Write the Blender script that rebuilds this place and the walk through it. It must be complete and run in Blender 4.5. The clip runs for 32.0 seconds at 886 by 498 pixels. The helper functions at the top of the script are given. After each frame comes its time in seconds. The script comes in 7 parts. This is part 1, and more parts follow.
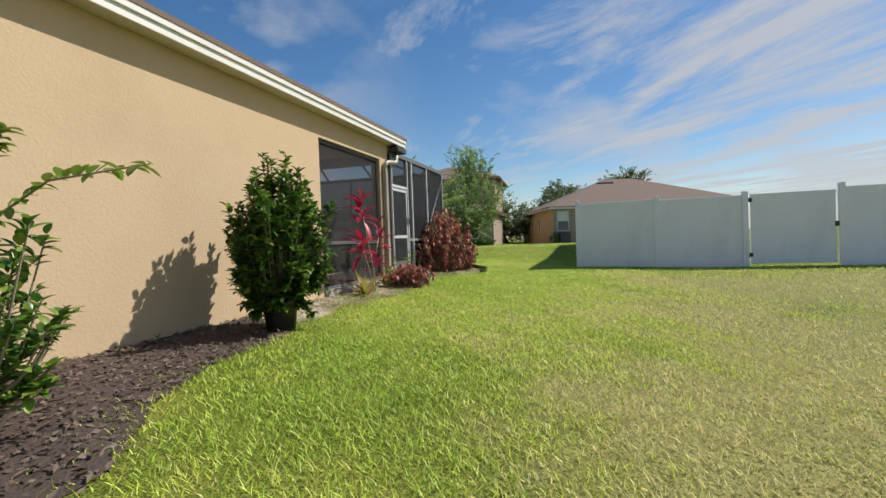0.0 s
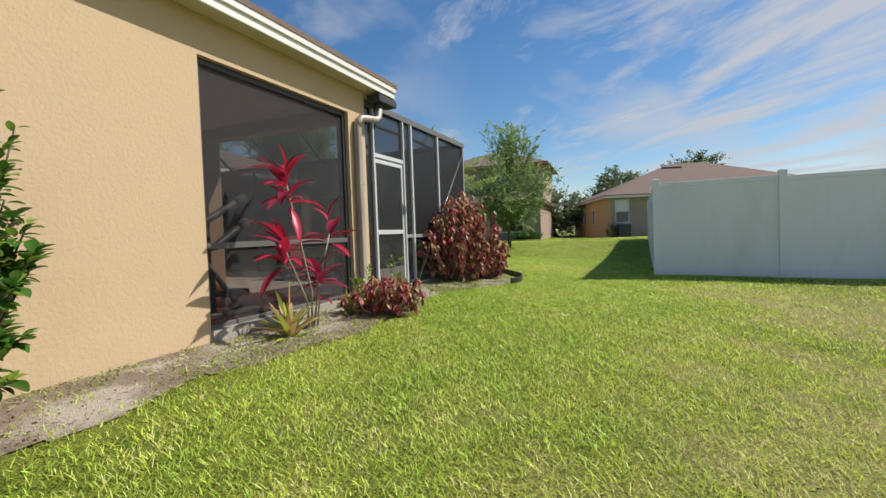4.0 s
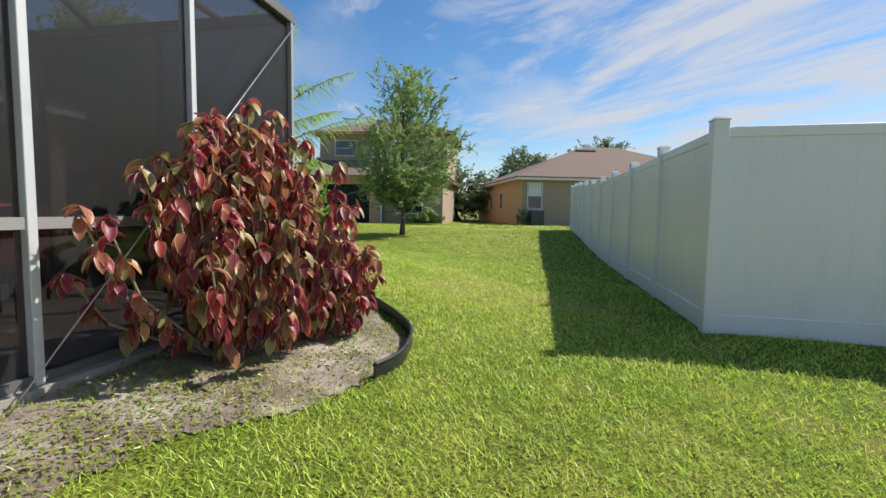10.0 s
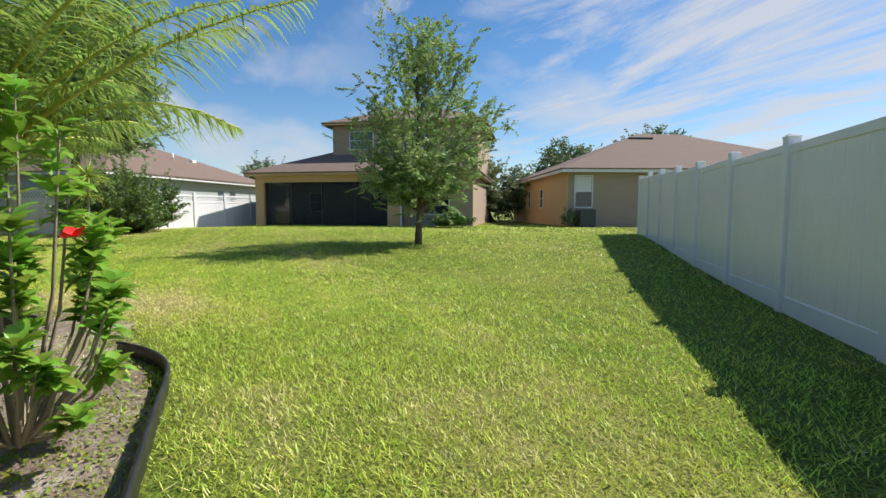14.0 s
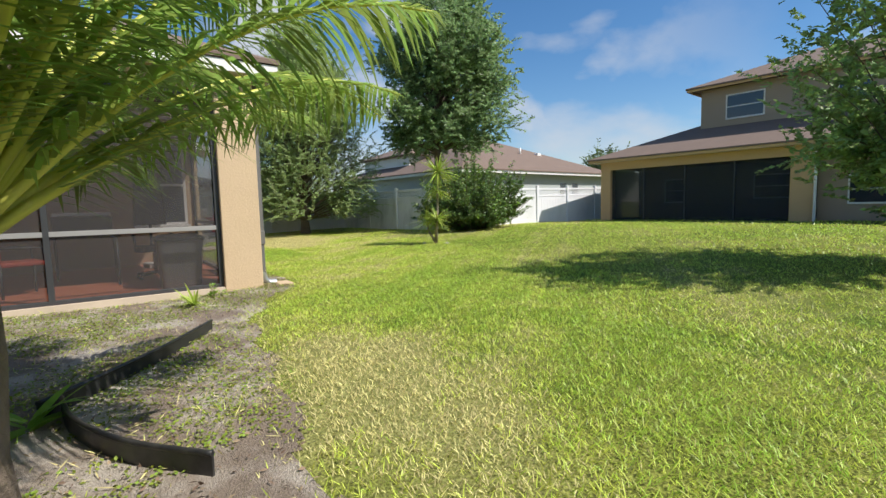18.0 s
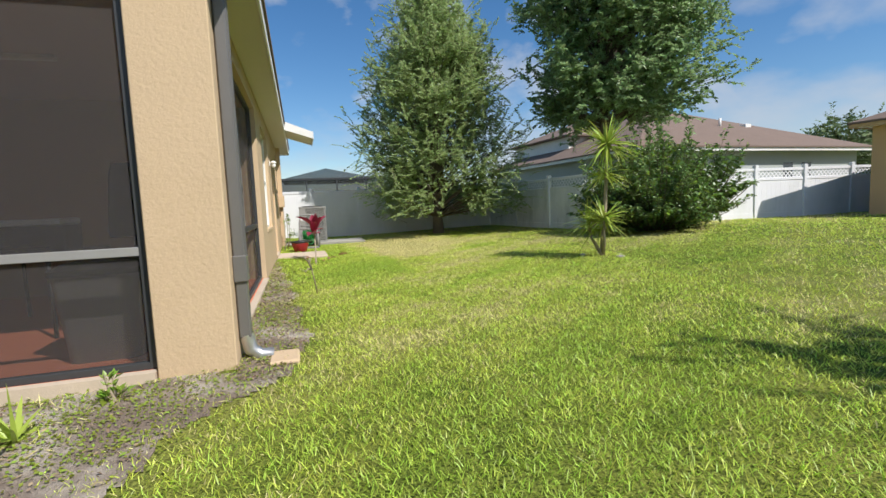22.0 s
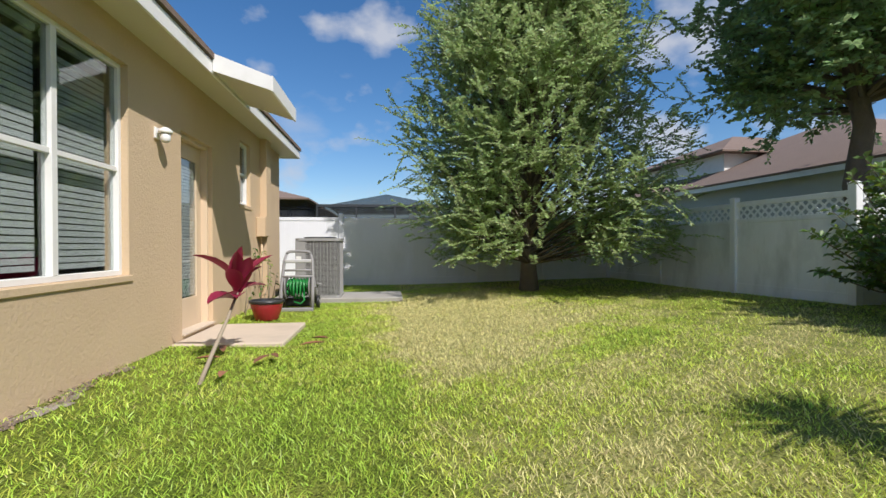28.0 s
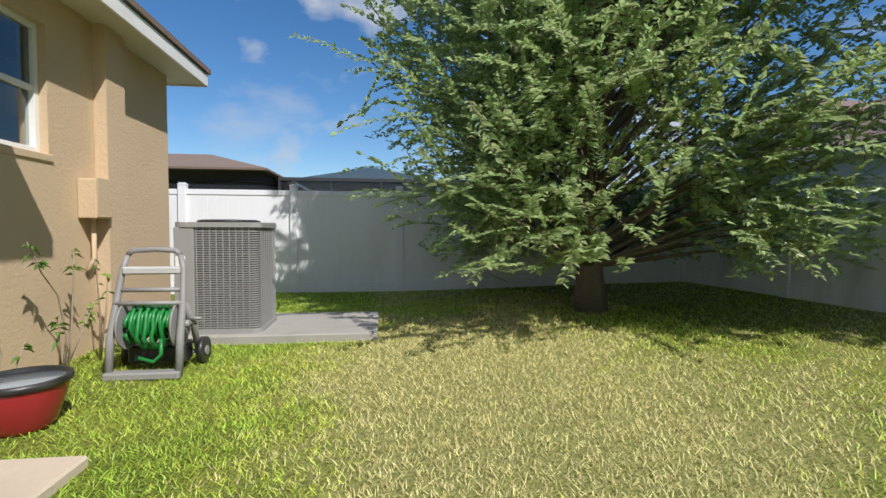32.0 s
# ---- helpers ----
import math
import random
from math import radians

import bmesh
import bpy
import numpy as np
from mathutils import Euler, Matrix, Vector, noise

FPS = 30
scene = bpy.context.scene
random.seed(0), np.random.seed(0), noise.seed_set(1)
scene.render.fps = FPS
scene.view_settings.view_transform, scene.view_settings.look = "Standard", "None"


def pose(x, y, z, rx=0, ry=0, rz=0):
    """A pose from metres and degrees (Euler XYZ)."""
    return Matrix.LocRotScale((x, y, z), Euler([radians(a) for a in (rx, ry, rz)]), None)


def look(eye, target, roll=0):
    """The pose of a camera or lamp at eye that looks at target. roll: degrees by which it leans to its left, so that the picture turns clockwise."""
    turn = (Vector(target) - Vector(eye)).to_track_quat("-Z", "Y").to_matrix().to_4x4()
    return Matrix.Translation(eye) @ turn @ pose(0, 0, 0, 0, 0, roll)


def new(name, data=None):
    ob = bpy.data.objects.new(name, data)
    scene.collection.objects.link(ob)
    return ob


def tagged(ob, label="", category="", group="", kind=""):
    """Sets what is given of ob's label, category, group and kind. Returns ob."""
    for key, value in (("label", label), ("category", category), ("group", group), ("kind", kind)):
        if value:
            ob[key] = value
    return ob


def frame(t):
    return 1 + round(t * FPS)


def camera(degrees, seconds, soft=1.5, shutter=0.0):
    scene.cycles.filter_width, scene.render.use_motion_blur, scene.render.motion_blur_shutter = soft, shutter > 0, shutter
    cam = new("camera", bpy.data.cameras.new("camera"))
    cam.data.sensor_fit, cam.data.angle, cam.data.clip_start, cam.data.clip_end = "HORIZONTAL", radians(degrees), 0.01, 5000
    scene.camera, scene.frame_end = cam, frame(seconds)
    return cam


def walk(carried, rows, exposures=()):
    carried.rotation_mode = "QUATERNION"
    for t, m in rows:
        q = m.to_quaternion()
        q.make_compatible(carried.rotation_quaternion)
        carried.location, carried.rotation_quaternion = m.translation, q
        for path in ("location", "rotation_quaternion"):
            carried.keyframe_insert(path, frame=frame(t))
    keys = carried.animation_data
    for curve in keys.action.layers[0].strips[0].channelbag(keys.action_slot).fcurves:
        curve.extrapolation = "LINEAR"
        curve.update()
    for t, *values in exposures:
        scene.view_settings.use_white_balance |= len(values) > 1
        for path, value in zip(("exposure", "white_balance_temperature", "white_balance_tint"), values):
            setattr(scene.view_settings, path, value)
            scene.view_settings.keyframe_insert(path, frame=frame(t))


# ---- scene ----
cam = camera(86.3, 32.0)
PATH = [
    (0, (4.237, 1.262, 0.817), (3.647, 3.173, 0.778), -2.1),
    (0.5, (4.177, 1.714, 0.841), (3.573, 3.62, 0.793), -2.2),
    (1, (4.184, 2.135, 0.824), (3.543, 4.029, 0.777), -2.1),
    (1.5, (4.188, 2.581, 0.783), (3.505, 4.461, 0.745), -2.1),
    (2, (4.149, 3.054, 0.806), (3.445, 4.926, 0.765), -1.9),
    (2.5, (4.116, 3.546, 0.808), (3.401, 5.414, 0.765), -1.9),
    (3, (4.012, 4.053, 0.797), (3.274, 5.912, 0.747), -1.9),
    (3.5, (3.899, 4.546, 0.822), (3.125, 6.389, 0.767), -1.7),
    (5.5, (3.127, 6.384, 0.943), (2.358, 8.227, 0.838), -3.5),
    (6, (2.947, 6.821, 0.925), (2.268, 8.699, 0.813), -4.1),
    (6.5, (2.786, 7.251, 0.941), (2.19, 9.156, 0.819), -4.1),
    (7, (2.728, 7.701, 0.935), (2.2, 9.625, 0.806), -3.6),
    (7.5, (2.672, 8.191, 0.945), (2.199, 10.13, 0.818), -3.1),
    (8, (2.604, 8.701, 0.963), (2.18, 10.651, 0.841), -2.2),
    (8.5, (2.568, 9.186, 0.967), (2.182, 11.145, 0.848), -1.3),
    (9, (2.49, 9.656, 0.985), (2.124, 11.618, 0.861), -0.4),
    (9.5, (2.465, 10.115, 0.958), (2.105, 12.077, 0.82), 0.4),
    (10, (2.422, 10.66, 0.935), (2.046, 12.619, 0.778), 0.8),
    (10.5, (2.426, 11.212, 0.965), (2.013, 13.161, 0.792), 0.6),
    (11, (2.408, 11.739, 0.986), (1.937, 13.674, 0.803), 0.1),
    (11.5, (2.335, 12.38, 0.949), (1.788, 14.296, 0.769), -0.2),
    (12, (2.287, 12.911, 0.981), (1.669, 14.805, 0.811), -0.6),
    (12.5, (2.209, 13.418, 0.982), (1.565, 15.305, 0.827), -0.7),
    (13, (2.113, 13.849, 0.965), (1.503, 15.749, 0.819), -0.5),
    (13.5, (1.956, 14.312, 0.955), (1.42, 16.234, 0.81), -0.4),
    (15.5, (0.83, 15.83, 1.052), (0.34, 17.757, 0.843), 0.2),
    (16, (0.6, 16.222, 1.054), (-0.055, 18.099, 0.841), -0.1),
    (16.5, (0.37, 16.617, 1.065), (-0.52, 18.395, 0.856), -0.6),
    (17, (-0.014, 16.943, 1.057), (-1.168, 18.565, 0.856), -1.0),
    (17.5, (-0.446, 17.307, 1.056), (-1.85, 18.718, 0.864), -1.1),
    (18, (-0.795, 17.595, 1.05), (-2.407, 18.765, 0.869), -1.4),
    (18.5, (-1.184, 17.933, 1.044), (-2.931, 18.892, 0.877), -1.7),
    (19, (-1.524, 18.311, 1.035), (-3.344, 19.126, 0.88), -1.8),
    (19.5, (-1.886, 18.662, 1.034), (-3.742, 19.389, 0.879), -1.9),
    (20, (-2.253, 18.991, 1.043), (-4.126, 19.673, 0.871), -1.7),
    (20.5, (-2.705, 19.278, 1.032), (-4.589, 19.927, 0.855), -2.0),
    (21, (-3.192, 19.543, 1.038), (-5.083, 20.166, 0.847), -2.0),
    (21.5, (-3.667, 19.778, 1.064), (-5.567, 20.372, 0.872), -2.3),
    (22, (-4.218, 19.971, 1.07), (-6.126, 20.541, 0.879), -2.4),
    (22.5, (-4.741, 20.149, 1.08), (-6.657, 20.693, 0.895), -2.4),
    (23, (-5.301, 20.307, 1.077), (-7.224, 20.827, 0.898), -1.9),
    (23.5, (-5.775, 20.499, 1.06), (-7.706, 20.992, 0.896), -1.5),
    (24, (-6.289, 20.7, 1.029), (-8.227, 21.171, 0.878), -0.7),
    (24.5, (-6.83, 20.88, 1.031), (-8.774, 21.331, 0.899), -0.3),
    (25, (-7.34, 21.056, 1.051), (-9.293, 21.476, 0.938), -0.1),
    (25.5, (-7.837, 21.165, 1.07), (-9.797, 21.552, 0.981), -0.0),
    (26, (-8.327, 21.23, 1.091), (-10.295, 21.583, 1.023), -0.2),
    (26.5, (-8.845, 21.3, 1.034), (-10.819, 21.617, 0.996), -0.3),
    (28.5, (-10.962, 21.835, 0.989), (-12.953, 22.017, 0.951), -0.3),
    (29, (-11.409, 21.959, 1.062), (-13.403, 22.1, 1.0), -0.4),
    (29.5, (-11.966, 21.998, 1.019), (-13.96, 22.13, 0.965), -0.3),
    (30, (-12.431, 22.045, 1.049), (-14.425, 22.186, 0.99), -0.2),
    (30.5, (-12.957, 22.03, 1.057), (-14.95, 22.195, 0.999), -0.1),
    (31, (-13.496, 22.017, 1.056), (-15.486, 22.208, 0.992), -0.1),
    (31.5, (-14.003, 22.037, 1.12), (-15.99, 22.253, 1.038), 0.3),
    (32, (-14.562, 21.99, 1.075), (-16.545, 22.237, 0.993), 0.2),
]
walk(cam, [(t, look(eye, target, roll)) for t, eye, target, roll in PATH],
     exposures=((0, -0.06, 6700, 12), (5, 0.04, 6700, 12), (9, 0.16, 6650, 12), (12, 0.36, 6600, 12), (15, 0.22, 6550, 12), (19, 0.22, 6450, 11), (23, 0.08, 6350, 12), (25, 0.20, 6350, 14), (26.5, 0.18, 6300, 14), (29, 0.03, 6250, 14), (32, 0.04, 6200, 12)))
# ---- world and sun ----
SUN_EL, SUN_AZ = radians(47.3), radians(54.5)   # azimuth from +y towards +x
world = bpy.data.worlds.new("sky")
scene.world = world
world.use_nodes = True
wn, wl = world.node_tree.nodes, world.node_tree.links
wn.clear()
w_out, w_bg = wn.new("ShaderNodeOutputWorld"), wn.new("ShaderNodeBackground")
sky = wn.new("ShaderNodeTexSky")
sky.sky_type, sky.sun_disc = "NISHITA", False
sky.sun_elevation, sky.sun_rotation = SUN_EL, SUN_AZ
sky.air_density, sky.dust_density, sky.ozone_density = 1.0, 0.3, 2.6
w_tc = wn.new("ShaderNodeTexCoord")
w_sep = wn.new("ShaderNodeSeparateXYZ")
wl.new(w_tc.outputs["Generated"], w_sep.inputs[0])


def w_math(op, a, b=None):
    n = wn.new("ShaderNodeMath")
    n.operation = op
    for k, v in enumerate((a, b)):
        if v is None:
            continue
        if isinstance(v, (int, float)):
            n.inputs[k].default_value = v
        else:
            wl.new(v, n.inputs[k])
    return n.outputs[0]


# high cirrus on a flat layer: streaks that run along one wind direction
w_up = w_math("MAXIMUM", w_sep.outputs[2], 0.035)
w_px, w_py = w_math("DIVIDE", w_sep.outputs[0], w_up), w_math("DIVIDE", w_sep.outputs[1], w_up)
w_comb = wn.new("ShaderNodeCombineXYZ")
wl.new(w_px, w_comb.inputs[0])
wl.new(w_py, w_comb.inputs[1])
w_map = wn.new("ShaderNodeMapping")
w_rot = wn.new("ShaderNodeMapping")
w_rot.inputs["Rotation"].default_value = (0, 0, radians(-121))
wl.new(w_comb.outputs[0], w_rot.inputs[0])
w_map.inputs["Scale"].default_value = (0.42, 1.3, 1)
w_map.inputs["Location"].default_value = (0.6, 0.4, 0)
wl.new(w_rot.outputs[0], w_map.inputs[0])
w_n1 = wn.new("ShaderNodeTexNoise")
w_n1.inputs["Scale"].default_value, w_n1.inputs["Detail"].default_value = 1.0, 12
w_n1.inputs["Roughness"].default_value, w_n1.inputs["Distortion"].default_value = 0.66, 0.45
wl.new(w_map.outputs[0], w_n1.inputs["Vector"])
w_n2 = wn.new("ShaderNodeTexNoise")
w_n2.inputs["Scale"].default_value, w_n2.inputs["Detail"].default_value = 0.28, 3
wl.new(w_comb.outputs[0], w_n2.inputs["Vector"])
# more cloud towards +x, the side of the sun
w_side = w_math("MULTIPLY", w_math("ADD", w_sep.outputs[0], w_math("MULTIPLY", w_sep.outputs[1], 0.45)), 0.27)
w_sum = w_math("ADD", w_math("ADD", w_n1.outputs[0], w_math("MULTIPLY", w_n2.outputs[0], 0.45)), w_side)
w_ramp = wn.new("ShaderNodeValToRGB")
w_ramp.color_ramp.elements[0].position, w_ramp.color_ramp.elements[1].position = 0.82, 1.07
wl.new(w_sum, w_ramp.inputs[0])
# a low bank of soft cumulus near the horizon
w_n3 = wn.new("ShaderNodeTexNoise")
w_n3.inputs["Scale"].default_value, w_n3.inputs["Detail"].default_value = 3.2, 8
w_map3 = wn.new("ShaderNodeMapping")
w_map3.inputs["Scale"].default_value = (1, 1, 2.2)
wl.new(w_tc.outputs["Generated"], w_map3.inputs[0])
wl.new(w_map3.outputs[0], w_n3.inputs["Vector"])
w_low = w_math("SUBTRACT", w_n3.outputs[0], w_math("MULTIPLY", w_sep.outputs[2], 0.55))
w_ramp3 = wn.new("ShaderNodeValToRGB")
w_ramp3.color_ramp.elements[0].position, w_ramp3.color_ramp.elements[1].position = 0.40, 0.60
wl.new(w_low, w_ramp3.inputs[0])
# a few small puffs of cumulus
w_n4 = wn.new("ShaderNodeTexNoise")
w_n4.inputs["Scale"].default_value, w_n4.inputs["Detail"].default_value, w_n4.inputs["Roughness"].default_value = 4.6, 7, 0.5
w_map4 = wn.new("ShaderNodeMapping")
w_map4.inputs["Scale"].default_value, w_map4.inputs["Location"].default_value = (1, 1, 1.5), (0.37, 0.1, 0.2)
wl.new(w_tc.outputs["Generated"], w_map4.inputs[0])
wl.new(w_map4.outputs[0], w_n4.inputs["Vector"])
w_ramp4 = wn.new("ShaderNodeValToRGB")
w_ramp4.color_ramp.elements[0].position, w_ramp4.color_ramp.elements[1].position = 0.51, 0.63
wl.new(w_n4.outputs[0], w_ramp4.inputs[0])
w_west = w_math("MINIMUM", w_math("MAXIMUM", w_math("MULTIPLY", w_math("ADD", w_sep.outputs[0], 0.3), -2.0), 0.0), 1.0)
w_puff = w_math("MULTIPLY", w_math("MULTIPLY", w_ramp4.outputs[0], 0.9), w_west)
w_cov = w_math("MAXIMUM", w_puff, w_math("MAXIMUM", w_math("MULTIPLY", w_ramp.outputs[0], 0.85), w_math("MULTIPLY", w_ramp3.outputs[0], 0.75)))
w_mix = wn.new("ShaderNodeMix")
w_mix.data_type = "RGBA"
wl.new(w_cov, w_mix.inputs["Factor"])
w_sat = wn.new("ShaderNodeHueSaturation")
w_sat.inputs["Saturation"].default_value = 1.26
w_sat.inputs["Value"].default_value = 0.93
wl.new(sky.outputs[0], w_sat.inputs["Color"])
wl.new(w_sat.outputs[0], w_mix.inputs["A"])
w_mix.inputs["B"].default_value = (4.5, 4.75, 5.1, 1)
w_bg.inputs["Strength"].default_value = 0.122
wl.new(w_mix.outputs["Result"], w_bg.inputs["Color"])
wl.new(w_bg.outputs[0], w_out.inputs[0])

sun = new("sun", bpy.data.lights.new("sun", "SUN"))
sun.data.energy, sun.data.angle, sun.data.color = 5.0, radians(0.53), (1.0, 0.95, 0.87)
SUN_DIR = Vector((math.sin(SUN_AZ) * math.cos(SUN_EL), math.cos(SUN_AZ) * math.cos(SUN_EL), math.sin(SUN_EL)))
sun.matrix_world = look((SUN_DIR * 60)[:], (0, 0, 0))

# ---- materials ----
def material(name, color, rough=0.7, metal=0.0, var=0.12, scale=6.0, fine=60.0, bump=0.0, bump_scale=80.0, dirt=None, dirt_scale=1.2,
             dirt_amount=0.3, dirt_ramp=(0.5, 0.72), island=0.0, obj=0.0, transl=0.0, alpha=1.0, spec=0.5, hue=0.0, stretch=None):
    """A surface with colour variation at two scales, optional relief, stains and per-piece variation."""
    m = bpy.data.materials.new(name)
    m.use_nodes = True
    n, l = m.node_tree.nodes, m.node_tree.links
    b = n["Principled BSDF"]
    tc = n.new("ShaderNodeTexCoord")
    src = tc.outputs["Object"]
    if stretch:
        mp = n.new("ShaderNodeMapping")
        mp.inputs["Scale"].default_value = stretch
        l.new(src, mp.inputs[0])
        src = mp.outputs[0]

    def noise_tex(s, detail=4, rough_=0.55):
        t = n.new("ShaderNodeTexNoise")
        t.inputs["Scale"].default_value, t.inputs["Detail"].default_value, t.inputs["Roughness"].default_value = s, detail, rough_
        l.new(src, t.inputs["Vector"])
        return t.outputs[0]

    def calc(op, a, c):
        q = n.new("ShaderNodeMath")
        q.operation = op
        for k, v in enumerate((a, c)):
            if isinstance(v, (int, float)):
                q.inputs[k].default_value = v
            else:
                l.new(v, q.inputs[k])
        return q.outputs[0]

    hsv = n.new("ShaderNodeHueSaturation")
    hsv.inputs["Color"].default_value = (*color, 1)
    v = calc("ADD", calc("MULTIPLY", noise_tex(scale), var), calc("MULTIPLY", noise_tex(fine, 3, 0.7), var))
    v = calc("ADD", v, 1 - var)
    if island or obj:
        r = n.new("ShaderNodeNewGeometry").outputs["Random Per Island"] if island else n.new("ShaderNodeObjectInfo").outputs["Random"]
        k = island or obj
        v = calc("ADD", v, calc("MULTIPLY", calc("SUBTRACT", r, 0.5), k))
        if hue:
            l.new(calc("ADD", calc("MULTIPLY", calc("SUBTRACT", r, 0.5), hue), 0.5), hsv.inputs["Hue"])
    l.new(v, hsv.inputs["Value"])
    out = hsv.outputs[0]
    if dirt:
        mx, rp = n.new("ShaderNodeMix"), n.new("ShaderNodeValToRGB")
        mx.data_type = "RGBA"
        rp.color_ramp.elements[0].position, rp.color_ramp.elements[1].position = dirt_ramp
        l.new(noise_tex(dirt_scale, 7, 0.65), rp.inputs[0])
        l.new(calc("MULTIPLY", rp.outputs[0], dirt_amount), mx.inputs["Factor"])
        l.new(out, mx.inputs["A"])
        mx.inputs["B"].default_value = (*dirt, 1)
        out = mx.outputs["Result"]
    l.new(out, b.inputs["Base Color"])
    b.inputs["Roughness"].default_value, b.inputs["Metallic"].default_value = rough, metal
    b.inputs["Specular IOR Level"].default_value = spec
    b.inputs["Alpha"].default_value = alpha
    if bump:
        bp = n.new("ShaderNodeBump")
        bp.inputs["Strength"].default_value, bp.inputs["Distance"].default_value = min(bump, 1.0), 0.01 * max(1.0, bump)
        l.new(noise_tex(bump_scale, 5, 0.6), bp.inputs["Height"])
        l.new(bp.outputs[0], b.inputs["Normal"])
    if transl:
        tr, ms = n.new("ShaderNodeBsdfTranslucent"), n.new("ShaderNodeMixShader")
        l.new(out, tr.inputs["Color"])
        ms.inputs[0].default_value = transl
        l.new(b.outputs[0], ms.inputs[1])
        l.new(tr.outputs[0], ms.inputs[2])
        l.new(ms.outputs[0], n["Material Output"].inputs["Surface"])
    return m


M_STUCCO = material("tan_stucco", (0.59, 0.445, 0.29), 0.9, var=0.10, scale=1.6, fine=45, bump=0.6, bump_scale=30, dirt=(0.42, 0.30, 0.18), dirt_scale=0.7, dirt_amount=0.25, spec=0.2)
# the tan stucco again, with the shade of covered areas put into its colour
M_STUCCO_SHADE = material("tan_stucco_shaded", (0.46, 0.33, 0.22), 0.9, var=0.10, scale=2, bump=0.6, bump_scale=40, spec=0.2)
M_CEIL = material("porch_ceiling", (0.55, 0.47, 0.40), 0.9, var=0.08, scale=3, bump=0.4, bump_scale=50)
M_SOFFIT = material("soffit_vinyl", (0.62, 0.57, 0.44), 0.6, var=0.06, scale=4)
M_WHITE = material("white_paint", (0.80, 0.79, 0.76), 0.45, var=0.05, scale=3, dirt=(0.5, 0.47, 0.42), dirt_scale=2.5, dirt_amount=0.25)
M_VINYL = material("white_vinyl", (0.86, 0.86, 0.88), 0.35, var=0.04, scale=2, dirt=(0.52, 0.55, 0.50), dirt_scale=1.1, dirt_amount=0.25, stretch=(1, 1, 0.4))
M_VINYL_OLD = material("stained_vinyl", (0.88, 0.89, 0.89), 0.5, var=0.10, scale=2, dirt=(0.42, 0.44, 0.40), dirt_scale=1.6, dirt_amount=0.5, stretch=(1, 1, 0.35))
M_SHINGLE = material("roof_shingle", (0.20, 0.145, 0.115), 0.95, var=0.22, scale=2.0, fine=30, bump=0.7, bump_scale=60)
M_BRONZE = material("bronze_aluminium", (0.055, 0.058, 0.062), 0.45, metal=0.2, var=0.1, scale=5)
M_ALU = material("white_aluminium", (0.62, 0.64, 0.65), 0.4, metal=0.1, var=0.08, scale=4, dirt=(0.35, 0.35, 0.34), dirt_scale=4, dirt_amount=0.3)
M_SPOUT = material("grey_downspout", (0.17, 0.165, 0.16), 0.45, metal=0.3, var=0.15, scale=4)
M_SPOUT_L = material("beige_downspout", (0.46, 0.41, 0.36), 0.45, metal=0.2, var=0.2, scale=4, dirt=(0.12, 0.10, 0.08), dirt_scale=2.5, dirt_amount=0.75, dirt_ramp=(0.45, 0.62), stretch=(1, 1, 0.15))
M_STEEL = material("galvanised_metal", (0.55, 0.55, 0.54), 0.35, metal=0.8, var=0.2, scale=8)
M_SCREEN = material("insect_screen", (0.035, 0.037, 0.04), 0.6, var=0.05, alpha=0.50, spec=0.3)
M_SCREEN_P = material("porch_screen_mesh", (0.085, 0.08, 0.078), 0.6, var=0.05, alpha=0.33, spec=0.3)
M_SCREEN_D = material("dense_screen", (0.02, 0.021, 0.023), 0.6, var=0.05, alpha=0.58, spec=0.3)
M_SCREEN_FAR = material("far_screen", (0.035, 0.04, 0.05), 0.6, var=0.2, scale=0.8, alpha=0.52, spec=0.3)
M_TILE = material("terracotta_deck", (0.60, 0.20, 0.11), 0.7, var=0.2, scale=3, bump=0.2, obj=0.15)
M_CONC = material("pink_concrete", (0.58, 0.48, 0.37), 0.85, var=0.12, scale=3, bump=0.4, dirt=(0.4, 0.33, 0.25), dirt_scale=1.6, dirt_amount=0.4)
M_CONC_G = material("grey_concrete", (0.36, 0.34, 0.30), 0.9, var=0.18, scale=4, bump=0.5, dirt=(0.24, 0.22, 0.19), dirt_scale=2, dirt_amount=0.5)
M_MULCH = material("dark_mulch", (0.085, 0.062, 0.05), 0.95, var=0.5, scale=14, fine=90, bump=2.0, bump_scale=40)
M_SAND = material("sandy_soil", (0.25, 0.195, 0.15), 0.95, var=0.55, scale=3, fine=70, bump=1.8, bump_scale=95, dirt=(0.54, 0.48, 0.41), dirt_scale=1.7, dirt_amount=0.85, dirt_ramp=(0.46, 0.60))
M_CHIP = material("mulch_chip", (0.14, 0.10, 0.08), 0.9, var=0.3, scale=20, island=0.8, hue=0.04)
M_LITTER = material("dry_litter", (0.27, 0.19, 0.125), 0.9, var=0.3, scale=20, island=1.0, hue=0.04)
M_DOOR = material("tan_painted_door", (0.64, 0.50, 0.35), 0.5, var=0.08, scale=3)
M_BLACK = material("black_plastic", (0.018, 0.019, 0.02), 0.4, var=0.2, scale=6, dirt=(0.12, 0.11, 0.09), dirt_scale=5, dirt_amount=0.4)
M_WATER = material("still_water", (0.30, 0.33, 0.35), 0.06, var=0.2, scale=6)
M_RED_POT = material("red_glazed_pot", (0.33, 0.025, 0.03), 0.25, var=0.2, scale=6)
M_BLINDS = material("white_blind", (0.72, 0.72, 0.70), 0.5, var=0.05)
# near-black: the darkness of unlit rooms put into the colour
M_UNLIT = material("unlit_interior", (0.03, 0.03, 0.032), 0.9, var=0.2)
